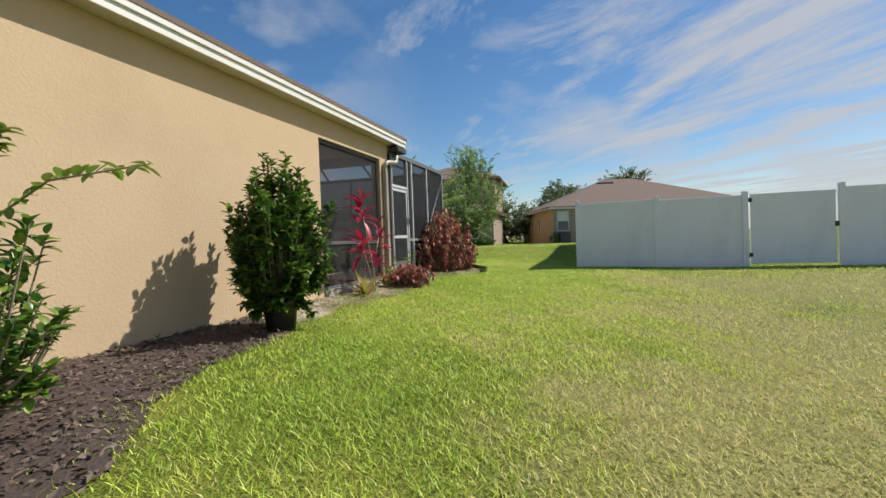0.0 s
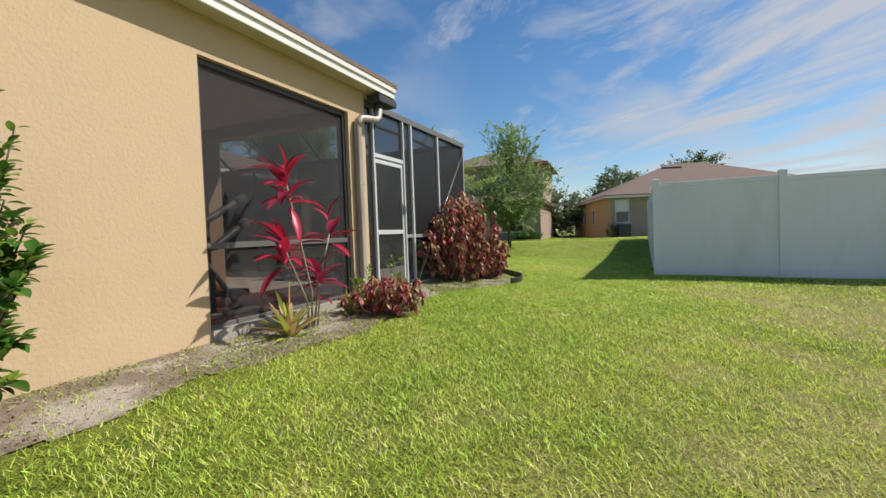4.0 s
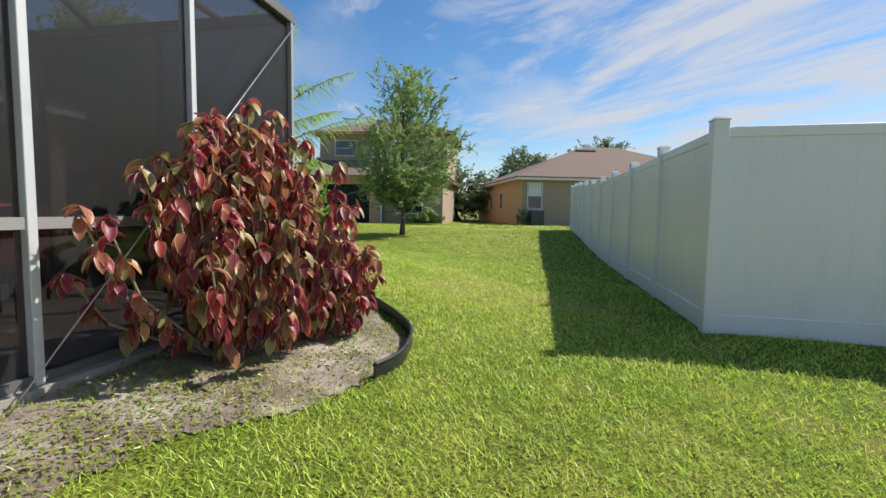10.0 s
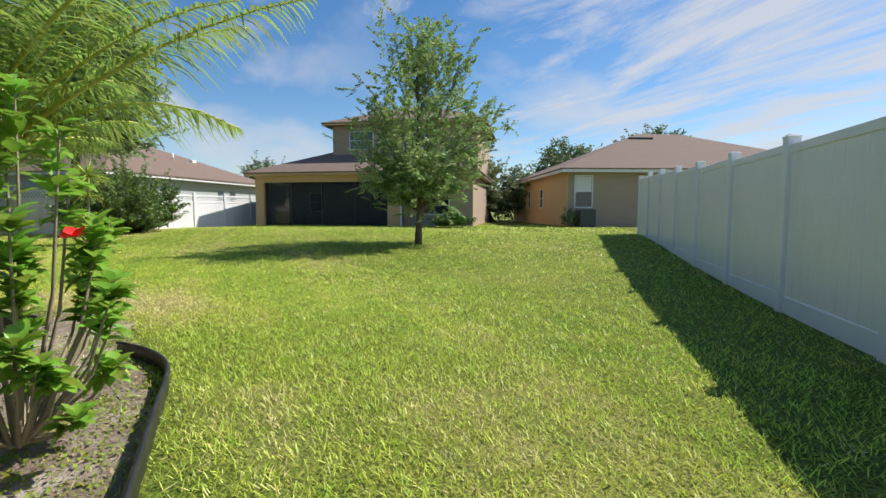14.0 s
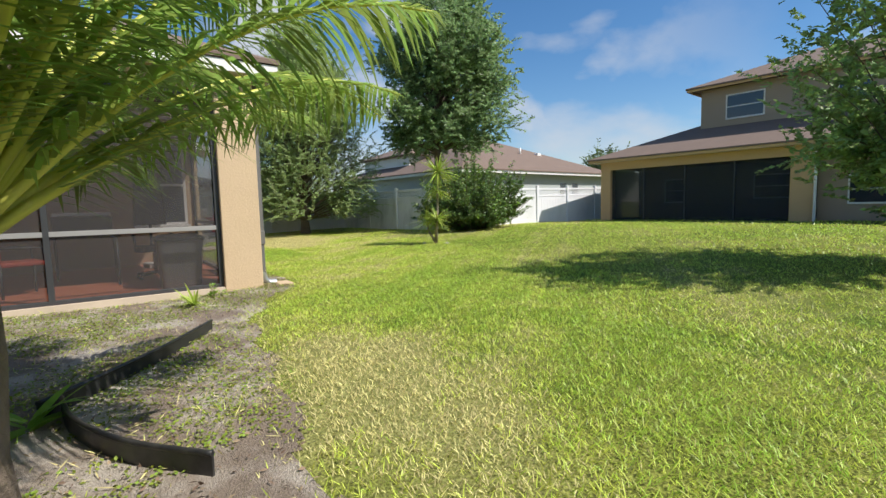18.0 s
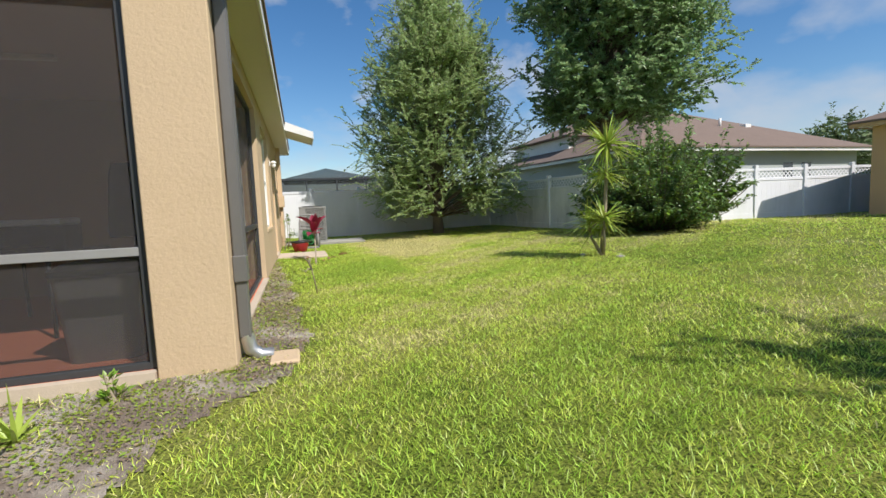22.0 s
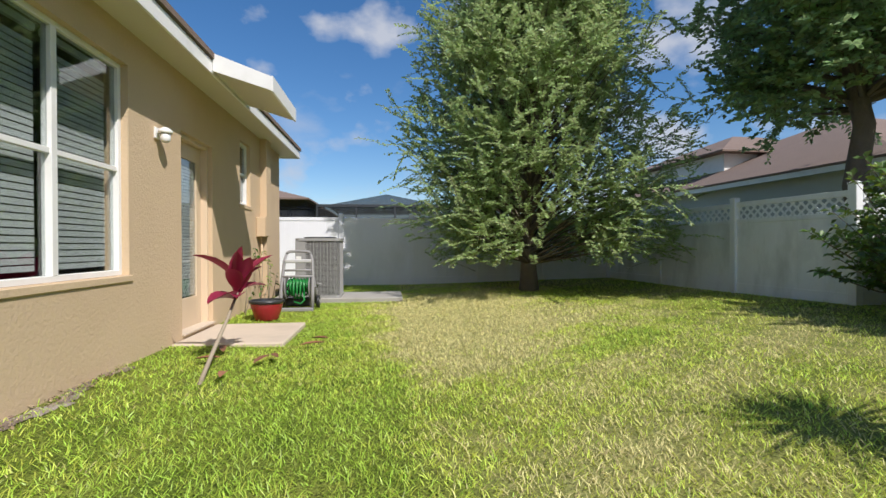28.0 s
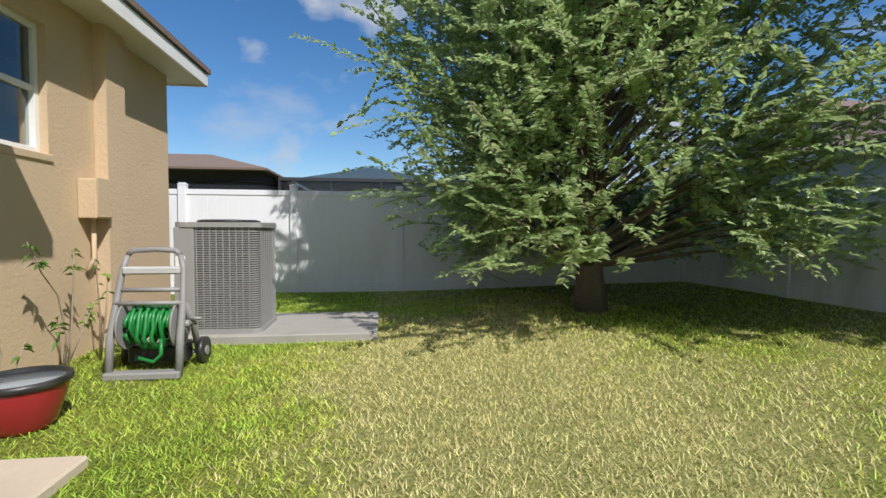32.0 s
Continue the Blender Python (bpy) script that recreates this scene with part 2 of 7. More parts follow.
M_GREYWALL = material("grey_stucco", (0.42, 0.45, 0.45), 0.9, var=0.1, scale=2)
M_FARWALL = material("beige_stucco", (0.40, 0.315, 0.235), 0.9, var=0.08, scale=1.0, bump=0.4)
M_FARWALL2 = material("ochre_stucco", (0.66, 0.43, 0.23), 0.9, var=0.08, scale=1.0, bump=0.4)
M_AC = material("grey_ac_metal", (0.34, 0.335, 0.325), 0.5, metal=0.2, var=0.12, scale=6)
M_GLASSD = material("window_dark", (0.03, 0.04, 0.05), 0.05, var=0.1, spec=0.8)


def glass(name, tint=(0.9, 0.95, 0.95)):
    m = bpy.data.materials.new(name)
    m.use_nodes = True
    n, l = m.node_tree.nodes, m.node_tree.links
    n.clear()
    o, mx, t, g = n.new("ShaderNodeOutputMaterial"), n.new("ShaderNodeMixShader"), n.new("ShaderNodeBsdfTransparent"), n.new("ShaderNodeBsdfGlossy")
    fr = n.new("ShaderNodeLayerWeight")
    fr.inputs[0].default_value = 0.5
    pw_ = n.new("ShaderNodeMath")
    pw_.operation = "POWER"
    pw_.inputs[1].default_value = 3.5
    l.new(fr.outputs["Facing"], pw_.inputs[0])
    t.inputs[0].default_value = (*tint, 1)
    g.inputs["Roughness"].default_value = 0.02
    ad = n.new("ShaderNodeMath")
    ad.operation = "ADD"
    ad.inputs[1].default_value = 0.06
    l.new(pw_.outputs[0], ad.inputs[0])
    l.new(ad.outputs[0], mx.inputs[0])
    l.new(t.outputs[0], mx.inputs[1])
    l.new(g.outputs[0], mx.inputs[2])
    l.new(mx.outputs[0], o.inputs[0])
    return m


M_GLASS = glass("clear_glass", (0.75, 0.8, 0.8))

# ---- builders ----
def mesh_of(bm):
    me = bpy.data.meshes.new("m")
    bm.to_mesh(me)
    bm.free()
    return me


def part(name, bm, mat, parent=None, label=""):
    """Links a bmesh (or mesh) as one mesh object under a thing or a part."""
    me = bm if isinstance(bm, bpy.types.Mesh) else mesh_of(bm)
    if mat and len(me.materials):
        me.materials[0] = mat
    elif mat:
        me.materials.append(mat)
    ob = new(name, me)
    if parent:
        ob.parent = parent
    if label:
        ob["label"] = label
    return ob


def thing(name, label, category, loc=(0, 0, 0), group="", rz=0.0):
    e = new(name)
    e.empty_display_size = 0.1
    e.matrix_world = pose(*loc, 0, 0, rz)
    return tagged(e, label, category, group)


def struct(name, bm, mat, label="", parent=None):
    ob = part(name, bm, mat, parent, label)
    return tagged(ob, kind="structure") if not parent else ob


def box(x0, x1, y0, y1, z0, z1, bev=0.0, bm=None):
    own = bm is None
    bm = bm or bmesh.new()
    r = bmesh.ops.create_cube(bm, size=1.0)
    vs = r["verts"]
    for v in vs:
        v.co = Vector(((x0 + x1) / 2 + v.co.x * (x1 - x0), (y0 + y1) / 2 + v.co.y * (y1 - y0), (z0 + z1) / 2 + v.co.z * (z1 - z0)))
    if bev:
        es = list({e for v in vs for e in v.link_edges})
        bmesh.ops.bevel(bm, geom=es, offset=bev, segments=1, affect="EDGES")
    return bm


def boxes(rows, bev=0.0):
    bm = bmesh.new()
    for r in rows:
        box(*r, bev=bev, bm=bm)
    return bm


def prism(poly, z0, z1, bm=None):
    """A vertical prism over a plan outline."""
    bm = bm or bmesh.new()
    lo = [bm.verts.new((x, y, z0)) for x, y in poly]
    hi = [bm.verts.new((x, y, z1)) for x, y in poly]
    n = len(poly)
    bm.faces.new(lo[::-1]), bm.faces.new(hi)
    for i in range(n):
        bm.faces.new((lo[i], lo[(i + 1) % n], hi[(i + 1) % n], hi[i]))
    bmesh.ops.recalc_face_normals(bm, faces=bm.faces[:])
    return bm


def tube(points, radii, sides=8, bm=None, cap=True):
    """A tapered round tube along points."""
    bm = bm or bmesh.new()
    pts = [Vector(p) for p in points]
    if not isinstance(radii, (list, tuple)):
        radii = [radii] * len(pts)
    rings, side = [], None
    for i, p in enumerate(pts):
        d = (pts[min(i + 1, len(pts) - 1)] - pts[max(i - 1, 0)]).normalized()
        a = Vector((0, 0, 1)) if abs(d.z) < 0.9 else Vector((1, 0, 0))
        u = d.cross(a).normalized() if side is None else (side - d * side.dot(d)).normalized()
        side, w = u, d.cross(u)
        rings.append([bm.verts.new(p + (u * math.cos(2 * math.pi * k / sides) + w * math.sin(2 * math.pi * k / sides)) * radii[i]) for k in range(sides)])
    for a, b in zip(rings, rings[1:]):
        for k in range(sides):
            bm.faces.new((a[k], a[(k + 1) % sides], b[(k + 1) % sides], b[k])).smooth = True
    if cap:
        bm.faces.new(rings[0][::-1]), bm.faces.new(rings[-1])
    return bm


def lathe(profile, sides=24, bm=None):
    bm = bm or bmesh.new()
    rings = [[bm.verts.new((r * math.cos(2 * math.pi * k / sides), r * math.sin(2 * math.pi * k / sides), z)) for k in range(sides)] for r, z in profile]
    for a, b in zip(rings, rings[1:]):
        for k in range(sides):
            bm.faces.new((a[k], a[(k + 1) % sides], b[(k + 1) % sides], b[k])).smooth = True
    bm.faces.new(rings[0][::-1])
    return bm


def raw_mesh(verts, faces_flat, per):
    """A mesh from numpy arrays: faces with the same count of corners."""
    me = bpy.data.meshes.new("m")
    verts, faces_flat = np.asarray(verts, np.float32), np.asarray(faces_flat, np.int32)
    nf = len(faces_flat) // per
    me.vertices.add(len(verts)), me.loops.add(len(faces_flat)), me.polygons.add(nf)
    me.vertices.foreach_set("co", verts.ravel())
    me.loops.foreach_set("vertex_index", faces_flat)
    me.polygons.foreach_set("loop_start", np.arange(nf, dtype=np.int32) * per)
    me.polygons.foreach_set("loop_total", np.full(nf, per, np.int32))
    me.update(calc_edges=True)
    return me


def unit(a):
    return a / np.maximum(np.linalg.norm(a, axis=-1, keepdims=True), 1e-6)


def leaf_mesh(base, way, up, length, width, fold=0.25, droop=0.0):
    """Many leaves folded along the midrib. base, way, up: arrays (n, 3); length, width: (n,) or numbers."""
    base, way, up = np.asarray(base, float), unit(np.asarray(way, float)), np.asarray(up, float)
    n = len(base)
    length, width = np.broadcast_to(length, n)[:, None], np.broadcast_to(width, n)[:, None]
    side = unit(np.cross(way, up))
    nrm = unit(np.cross(side, way))
    mid = base + way * length * 0.45
    tip = base + way * length + np.array([[0, 0, -1.0]]) * droop * length
    lf, rt = mid + side * width * 0.5 + nrm * width * fold, mid - side * width * 0.5 + nrm * width * fold
    v = np.stack([base, lf, tip, rt], 1).reshape(-1, 3)
    k = np.arange(n)[:, None] * 4
    f = np.concatenate([k + [[0, 2, 1]], k + [[0, 3, 2]]], 1).reshape(-1)
    return raw_mesh(v, f, 3)


def broad_leaf_mesh(base, way, up, length, width, fold=0.2, droop=0.5, margin=0.0):
    """Large elliptic leaves that curl down along an arc; droop is the angle turned; with a margin their edge strips take the second material."""
    base, way, up = np.asarray(base, float), unit(np.asarray(way, float)), np.asarray(up, float)
    n = len(base)
    length, width = np.broadcast_to(length, n)[:, None], np.broadcast_to(width, n)[:, None]
    z1 = np.array([[0, 0, 1.0]])
    hor = unit(way * [1, 1, 0] + 1e-5)
    side = unit(unit(np.cross(way, up)) * 0.5 + np.cross(hor, z1))
    phi = np.arcsin(np.clip(way[:, 2:], -1, 1))
    us, ws = (0.0, 0.10, 0.25, 0.43, 0.62, 0.80, 0.93, 1.0), (0.0, 0.45, 0.86, 1.0, 0.90, 0.60, 0.26, 0.0)
    across = (1.0, 1.0 - 2 * margin, 0.0, 2 * margin - 1.0, -1.0) if margin else (1.0, 0.0, -1.0)
    k = len(across)
    c, rows, prev = base.copy(), [], 0.0
    for u, w in zip(us, ws):
        a = phi - droop * (u + prev) / 2
        t = hor * np.cos(a) + z1 * np.sin(a)
        c = c + t * length * (u - prev)
        prev = u
        nrm = unit(np.cross(side, t))
        rows.append(c[:, None] if w == 0 else np.stack([c + side * width * 0.5 * w * s + nrm * width * fold * w * s * s for s in across], 1))
    v = np.concatenate(rows, 1)
    f, mi = [], []
    for j in range(k - 1):
        rim = int(bool(margin) and j in (0, k - 2))
        f.append([0, 2 + j, 1 + j]), mi.append(rim)
        for a in range(1, 1 + 5 * k, k):
            f += [[a + j, a + j + 1, a + j + 1 + k], [a + j, a + j + 1 + k, a + j + k]]
            mi += [rim, rim]
        a = 1 + 5 * k
        f.append([a + j, a + j + 1, a + k]), mi.append(rim)
    f = np.array(f).reshape(-1)
    me = raw_mesh(v.reshape(-1, 3), (np.arange(n)[:, None] * (6 * k + 2) + f[None]).reshape(-1), 3)
    me.polygons.foreach_set("material_index", np.tile(np.array(mi, np.int32), n))
    me.polygons.foreach_set("use_smooth", np.ones(len(me.polygons), bool))
    return me


def smooth01(t):
    t = min(1.0, max(0.0, t))
    return t * t * (3 - 2 * t)


def ground_z(x, y):
    """Height of the lawn: almost level, rising gently towards the neighbours."""
    z = -0.09 + 0.055 * math.exp(-((max(x, 0.0) / 0.8) ** 2)) * (1 - smooth01((y - 15.5) / 2)) + 0.045 * math.exp(-(((y - 19.4) / 0.7) ** 2)) * smooth01((-x - 6.5) / 1.5)
    z -= 0.05 * smooth01((12.5 - y) / 6) + 0.05 * smooth01((x - 3.0) / 4) * (1 - smooth01((y - 16) / 8))
    z += 0.33 * smooth01((y - 20.5) / 11) * (1 - 0.5 * smooth01((-x - 12) / 8)) + 0.05 * smooth01((-x - 16) / 6)
    return z + 0.012 * math.sin(0.9 * x + 0.4 * y) * math.cos(0.7 * y - 0.3 * x)


# ---- ground ----
def lawn_material():
    m = bpy.data.materials.new("lawn_soil")
    m.use_nodes = True
    n, l = m.node_tree.nodes, m.node_tree.links
    b = n["Principled BSDF"]
    tc = n.new("ShaderNodeTexCoord")

    def nz(s, d=5):
        t = n.new("ShaderNodeTexNoise")
        t.inputs["Scale"].default_value, t.inputs["Detail"].default_value = s, d
        l.new(tc.outputs["Object"], t.inputs["Vector"])
        return t.outputs[0]

    def ramp(src, p0, p1, c0, c1):
        r = n.new("ShaderNodeValToRGB")
        r.color_ramp.elements[0].position, r.color_ramp.elements[1].position = p0, p1
        r.color_ramp.elements[0].color, r.color_ramp.elements[1].color = (*c0, 1), (*c1, 1)
        l.new(src, r.inputs[0])
        return r.outputs[0]

    def mixc(f, a, c, kind="MIX"):
        q = n.new("ShaderNodeMix")
        q.data_type, q.blend_type = "RGBA", kind
        (l.new(f, q.inputs["Factor"]) if not isinstance(f, float) else None)
        if isinstance(f, float):
            q.inputs["Factor"].default_value = f
        l.new(a, q.inputs["A"])
        l.new(c, q.inputs["B"])
        return q.outputs["Result"]

    big = ramp(nz(0.35, 3), 0.40, 0.62, (0.15, 0.22, 0.024), (0.30, 0.32, 0.065))
    mid = ramp(nz(2.2, 6), 0.35, 0.7, (0.10, 0.16, 0.018), (0.32, 0.33, 0.07))
    fine = ramp(nz(70, 3), 0.3, 0.75, (0.16, 0.16, 0.16), (1.45, 1.45, 1.45))
    col = mixc(1.0, mixc(0.5, big, mid), fine, "MULTIPLY")
    at = n.new("ShaderNodeAttribute")
    at.attribute_name = "dry"
    thatch = ramp(nz(30, 5), 0.3, 0.7, (0.19, 0.185, 0.06), (0.42, 0.40, 0.16))
    col = mixc(at.outputs["Fac"], col, thatch)
    l.new(col, b.inputs["Base Color"])
    b.inputs["Roughness"].default_value, b.inputs["Specular IOR Level"].default_value = 0.9, 0.15
    bp = n.new("ShaderNodeBump")
    bp.inputs["Strength"].default_value, bp.inputs["Distance"].default_value = 0.9, 0.03
    l.new(nz(45, 4), bp.inputs["Height"])
    l.new(bp.outputs[0], b.inputs["Normal"])
    return m


def patch(x, y, s, ph):
    return (np.sin(x * s + 1.3 * np.sin(y * s * 0.7 + ph)) * np.cos(y * s * 0.9 + 1.1 * np.sin(x * s * 0.6 - ph)) + 0.6 * np.sin(x * s * 2.3 + y * s * 1.7 + ph)) / 1.6


def dryness(x, y):
    """0 lush, 1 straw."""
    d = 0.29 + 0.22 * patch(x, y, 0.8, 0.4) + 0.18 * patch(x, y, 2.6, 1.9) + 0.14 * patch(x, y, 6.5, 0.3)
    d = d + 0.55 * np.clip((x - 2.6 - 0.12 * y) / 2.5, 0, 1) * np.clip((15 - y) / 4, 0, 1)
    d = d + 0.44 * np.exp(-(((x + 17.0) / 3.2) ** 2 + ((y - 22.4) / 1.3) ** 2) ** 2) + 0.25 * np.exp(-(((x + 18.5) / 2.5) ** 2 + ((y - 23.8) / 0.8) ** 2))
    d = d + 0.08 * np.exp(-(((x + 9.0) / 4.0) ** 2 + ((y - 22.5) / 1.6) ** 2))
    d = d + 0.62 * np.exp(-(((x + 3.4) / 2.0) ** 2 + ((y - 18.9) / 0.75) ** 2)) + 0.3 * np.exp(-(((x - 0.2) / 0.9) ** 2 + ((y - 17.0) / 0.8) ** 2))
    d = d + 0.10 * np.clip((-x - 6) / 6, 0, 1) + 0.17 * np.clip((-x - 11) / 3, 0, 1)
    d = d - 0.36 * np.clip((21.9 + 0.08 * patch(x, y, 4.0, 1.0) - y) / 0.22, 0, 1) * np.clip((-x - 11.5) / 2, 0, 1)
    return np.clip(d, 0, 1)


M_LAWN = lawn_material()
gx = np.concatenate([[-900, -300, -120, -60], np.arange(-40, -24, 0.5), np.arange(-24, 6, 0.25), np.arange(6, 20.1, 0.5), [30, 60, 120, 300, 900]])
gy = np.concatenate([[-900, -300, -120, -40], np.arange(-10, -2, 0.5), np.arange(-2, 30, 0.25), np.arange(30, 60.1, 0.5), [75, 120, 300, 900]])
gv = [(x, y, ground_z(x, y)) for y in gy for x in gx]
nx_ = len(gx)
gf = [k for j in range(len(gy) - 1) for i in range(nx_ - 1) for k in (j * nx_ + i, j * nx_ + i + 1, (j + 1) * nx_ + i + 1, (j + 1) * nx_ + i)]
ground = struct("ground", raw_mesh(gv, gf, 4), M_LAWN, "sunlit green lawn with dry yellowish patches")
gv_ = np.array(gv)
dry_at = ground.data.attributes.new("dry", "FLOAT", "POINT")
dry_at.data.foreach_set("value", np.clip((dryness(gv_[:, 0], gv_[:, 1]) - 0.38) * 1.7, 0, 0.7).astype(np.float32))

# ---- the house: plan numbers ----
OPA, OPB, OPT = 8.20, 10.60, 2.60   # lanai opening in the side wall
COL1 = 11.02                  # corner of the lanai
X2, W2 = -7.83, 19.40         # porch corner: east face and rear wall
CAGE_Y = 15.20                # rear side of the screen cage
OV, OVN, SOF, SR = 0.22, 0.335, 2.98, 2.905   # eave overhangs, soffit heights of the side and the rear wing
EY = 11.53                    # end of the side eave
PT = 2.66                     # head of the porch openings
WT = 0.2
HX, HY0 = -20.68, -7.0        # far corner of the house, near end

struct("wall_east", boxes([
    (-WT, 0, HY0, OPA, -0.4, SOF), (-WT, 0, OPA, OPB, OPT, SOF), (-WT, 0, OPB, COL1, -0.4, SOF), (-WT, 0, OPA, OPB, -0.4, 0.02)]), M_STUCCO, "tan textured stucco side wall of the house")
struct("wall_lanai", boxes([(-6.0, -WT, OPA - WT, OPA, -0.4, SOF), (-6.2, -6.0, OPA - WT, COL1 + 0.1, -0.4, SOF)]), M_STUCCO_SHADE, "tan stucco walls inside the covered lanai")
struct("wall_lanai_beam", boxes([(-6.0, -WT - 0.002, COL1 - 0.25, COL1, 2.55, SOF), (-3.2, -2.9, COL1 - 0.28, COL1 - 0.002, -0.1, 2.55)]), M_STUCCO_SHADE, "tan stucco beam and post between lanai and pool cage")
struct("ceiling", box(-6.0, -WT, OPA, COL1 - 0.25, SOF - 0.25, SOF - 0.2), M_CEIL, "plain ceiling of the covered lanai")
struct("wall_south", boxes([(HX, -WT, HY0, HY0 + WT, -0.4, SOF)]), M_STUCCO, "tan stucco end wall")
# porch at the rear corner
PE0 = CAGE_Y + 0.05
struct("porch_corner_post", boxes([(X2 - 0.36, X2, W2 - 0.44, W2 + 0.07, -0.3, SOF - 0.002), ], 0.008), M_STUCCO, "tan stucco corner column of the rear porch")
struct("porch_beam", boxes([(X2 - 0.36, X2, PE0 - 0.3, W2 - 0.44, PT, SOF), (-12.23, X2 - 0.36, W2 - 0.3, W2, PT, SOF), (X2 - 0.36, X2, PE0 - 0.3, PE0, -0.3, PT)]), M_STUCCO, "tan stucco beam over the porch screens")
WINA, WINB, WZ0, WZ1 = -14.94, -13.27, 0.745, 2.59
DRA, DRB, DRT = -16.92, -16.0, 2.28
SWA, SWB, SZ0, SZ1 = -18.62, -18.07, 1.65, 2.64
rear = [(WINB, -12.23, W2 - WT, W2, -0.4, SOF), (WINA, WINB, W2 - WT, W2, -0.4, WZ0), (WINA, WINB, W2 - WT, W2, WZ1, SOF),
        (DRB, WINA, W2 - WT, W2, -0.4, SOF), (DRA, DRB, W2 - WT, W2, DRT, SOF), (DRA, DRB, W2 - WT, W2, -0.4, -0.0), (SWB, DRA, W2 - WT, W2, -0.4, SOF),
        (SWA, SWB, W2 - WT, W2, -0.4, SZ0), (SWA, SWB, W2 - WT, W2, SZ1, SOF), (HX, SWA, W2 - WT, W2, -0.4, SOF)]
struct("wall_north", boxes(rear), M_STUCCO, "tan textured stucco rear wall with window and door openings")
struct("wall_pilaster", boxes([(-19.52, -19.21, W2 + 0.002, W2 + 0.11, -0.3, SOF)]), M_STUCCO, "tan stucco pilaster on the rear wall")
struct("wall_west", boxes([(HX - 0.0, HX + WT, HY0 + WT, W2 - WT, -0.4, SOF)]), M_STUCCO, "tan stucco far side wall")
struct("wall_porch", boxes([(-12.43, -12.23, 11.6, W2 - WT, -0.4, SOF), (-12.2, X2 - 0.002, 11.5, 11.7, -0.4, SOF)]), M_STUCCO_SHADE, "tan stucco back wall inside the rear porch")
struct("ceiling_porch", box(-12.23, X2 - 0.36, PE0 - 0.3, W2 - 0.3, SOF - 0.25, SOF - 0.2), M_CEIL, "plain ceiling of the rear porch")
struct("wall_pool_side", boxes([(X2 - 0.2, X2, 11.7, PE0 - 0.3, -0.3, SOF)]), M_STUCCO_SHADE, "tan stucco wall beside the pool deck")

# soffits and fascia
def eave(name, x0, x1, y0, y1, z, mat, label):
    return struct(name, box(x0, x1, y0, y1, z, z + 0.03), mat, label)


eave("soffit_east", 0.003, OV, HY0 - OV, EY - 0.02, SOF - 0.0, M_SOFFIT, "beige vinyl soffit under the eave")
eave("soffit_end", -6.2, 0.002, COL1 + 0.003, EY - 0.02, SOF, M_SOFFIT, "beige vinyl soffit under the eave end")
eave("soffit_porch_east", X2 + 0.003, X2 + OV, CAGE_Y - 2.5, W2 + OVN, SR, M_SOFFIT, "beige vinyl soffit over the porch")
eave("soffit_north", HX - 0.32, X2, W2 + 0.003, W2 + OVN, SR, M_SOFFIT, "beige vinyl soffit along the rear wall")
eave("soffit_west", HX - 0.32, HX - 0.003, HY0 - OV, W2 + 0.002, SR, M_SOFFIT, "beige vinyl soffit on the far side")
struct("fascia_east", boxes([(OV, OV + 0.025, HY0 - OV, EY, SOF - 0.02, SOF + 0.13), (OV + 0.026, OV + 0.05, HY0 - OV, EY, SOF + 0.07, SOF + 0.15)], 0.004), M_WHITE, "white painted fascia board and drip edge")
struct("fascia_end", boxes([(-6.2, OV - 0.002, EY - 0.02, EY + 0.004, SOF - 0.02, SOF + 0.13)]), M_WHITE, "white painted fascia board")
struct("fascia_porch_east", boxes([(X2 + OV, X2 + OV + 0.025, CAGE_Y - 2.5, W2 + OVN + 0.025, SR - 0.02, SR + 0.13)], 0.004), M_WHITE, "white painted fascia board over the porch")
struct("fascia_north", boxes([(HX - 0.32, X2 + OV - 0.002, W2 + OVN, W2 + OVN + 0.025, SR - 0.02, SR + 0.13)], 0.004), M_WHITE, "white painted fascia board along the rear eave")
struct("fascia_west", boxes([(HX - 0.345, HX - 0.32, HY0 - OV, W2 + OVN, SR - 0.02, SR + 0.13)]), M_WHITE, "white painted fascia board")


def roof_mesh(x0, x1, y0, y1, z, pitch, thick=0.06):
    """A hip roof on a rectangle."""
    w, d = x1 - x0, y1 - y0
    h = min(w, d) / 2
    zt = z + h * pitch
    if w >= d:
        r0, r1 = (x0 + h, (y0 + y1) / 2, zt), (x1 - h, (y0 + y1) / 2, zt)
    else:
        r0, r1 = ((x0 + x1) / 2, y0 + h, zt), ((x0 + x1) / 2, y1 - h, zt)
    bm = bmesh.new()
    c = [bm.verts.new(p) for p in ((x0, y0, z), (x1, y0, z), (x1, y1, z), (x0, y1, z))]
    u = [bm.verts.new(p) for p in ((x0, y0, z - thick), (x1, y0, z - thick), (x1, y1, z - thick), (x0, y1, z - thick))]
    a, b = bm.verts.new(r0), bm.verts.new(r1)
    if w >= d:
        bm.faces.new((c[0], c[1], b, a)), bm.faces.new((c[1], c[2], b)), bm.faces.new((c[2], c[3], a, b)), bm.faces.new((c[3], c[0], a))
    else:
        bm.faces.new((c[0], c[1], a)), bm.faces.new((c[1], c[2], b, a)), bm.faces.new((c[2], c[3], b)), bm.faces.new((c[3], c[0], a, b))
    for i in range(4):
        bm.faces.new((u[i], u[(i + 1) % 4], c[(i + 1) % 4], c[i]))
    bm.faces.new(u[::-1])
    return bm


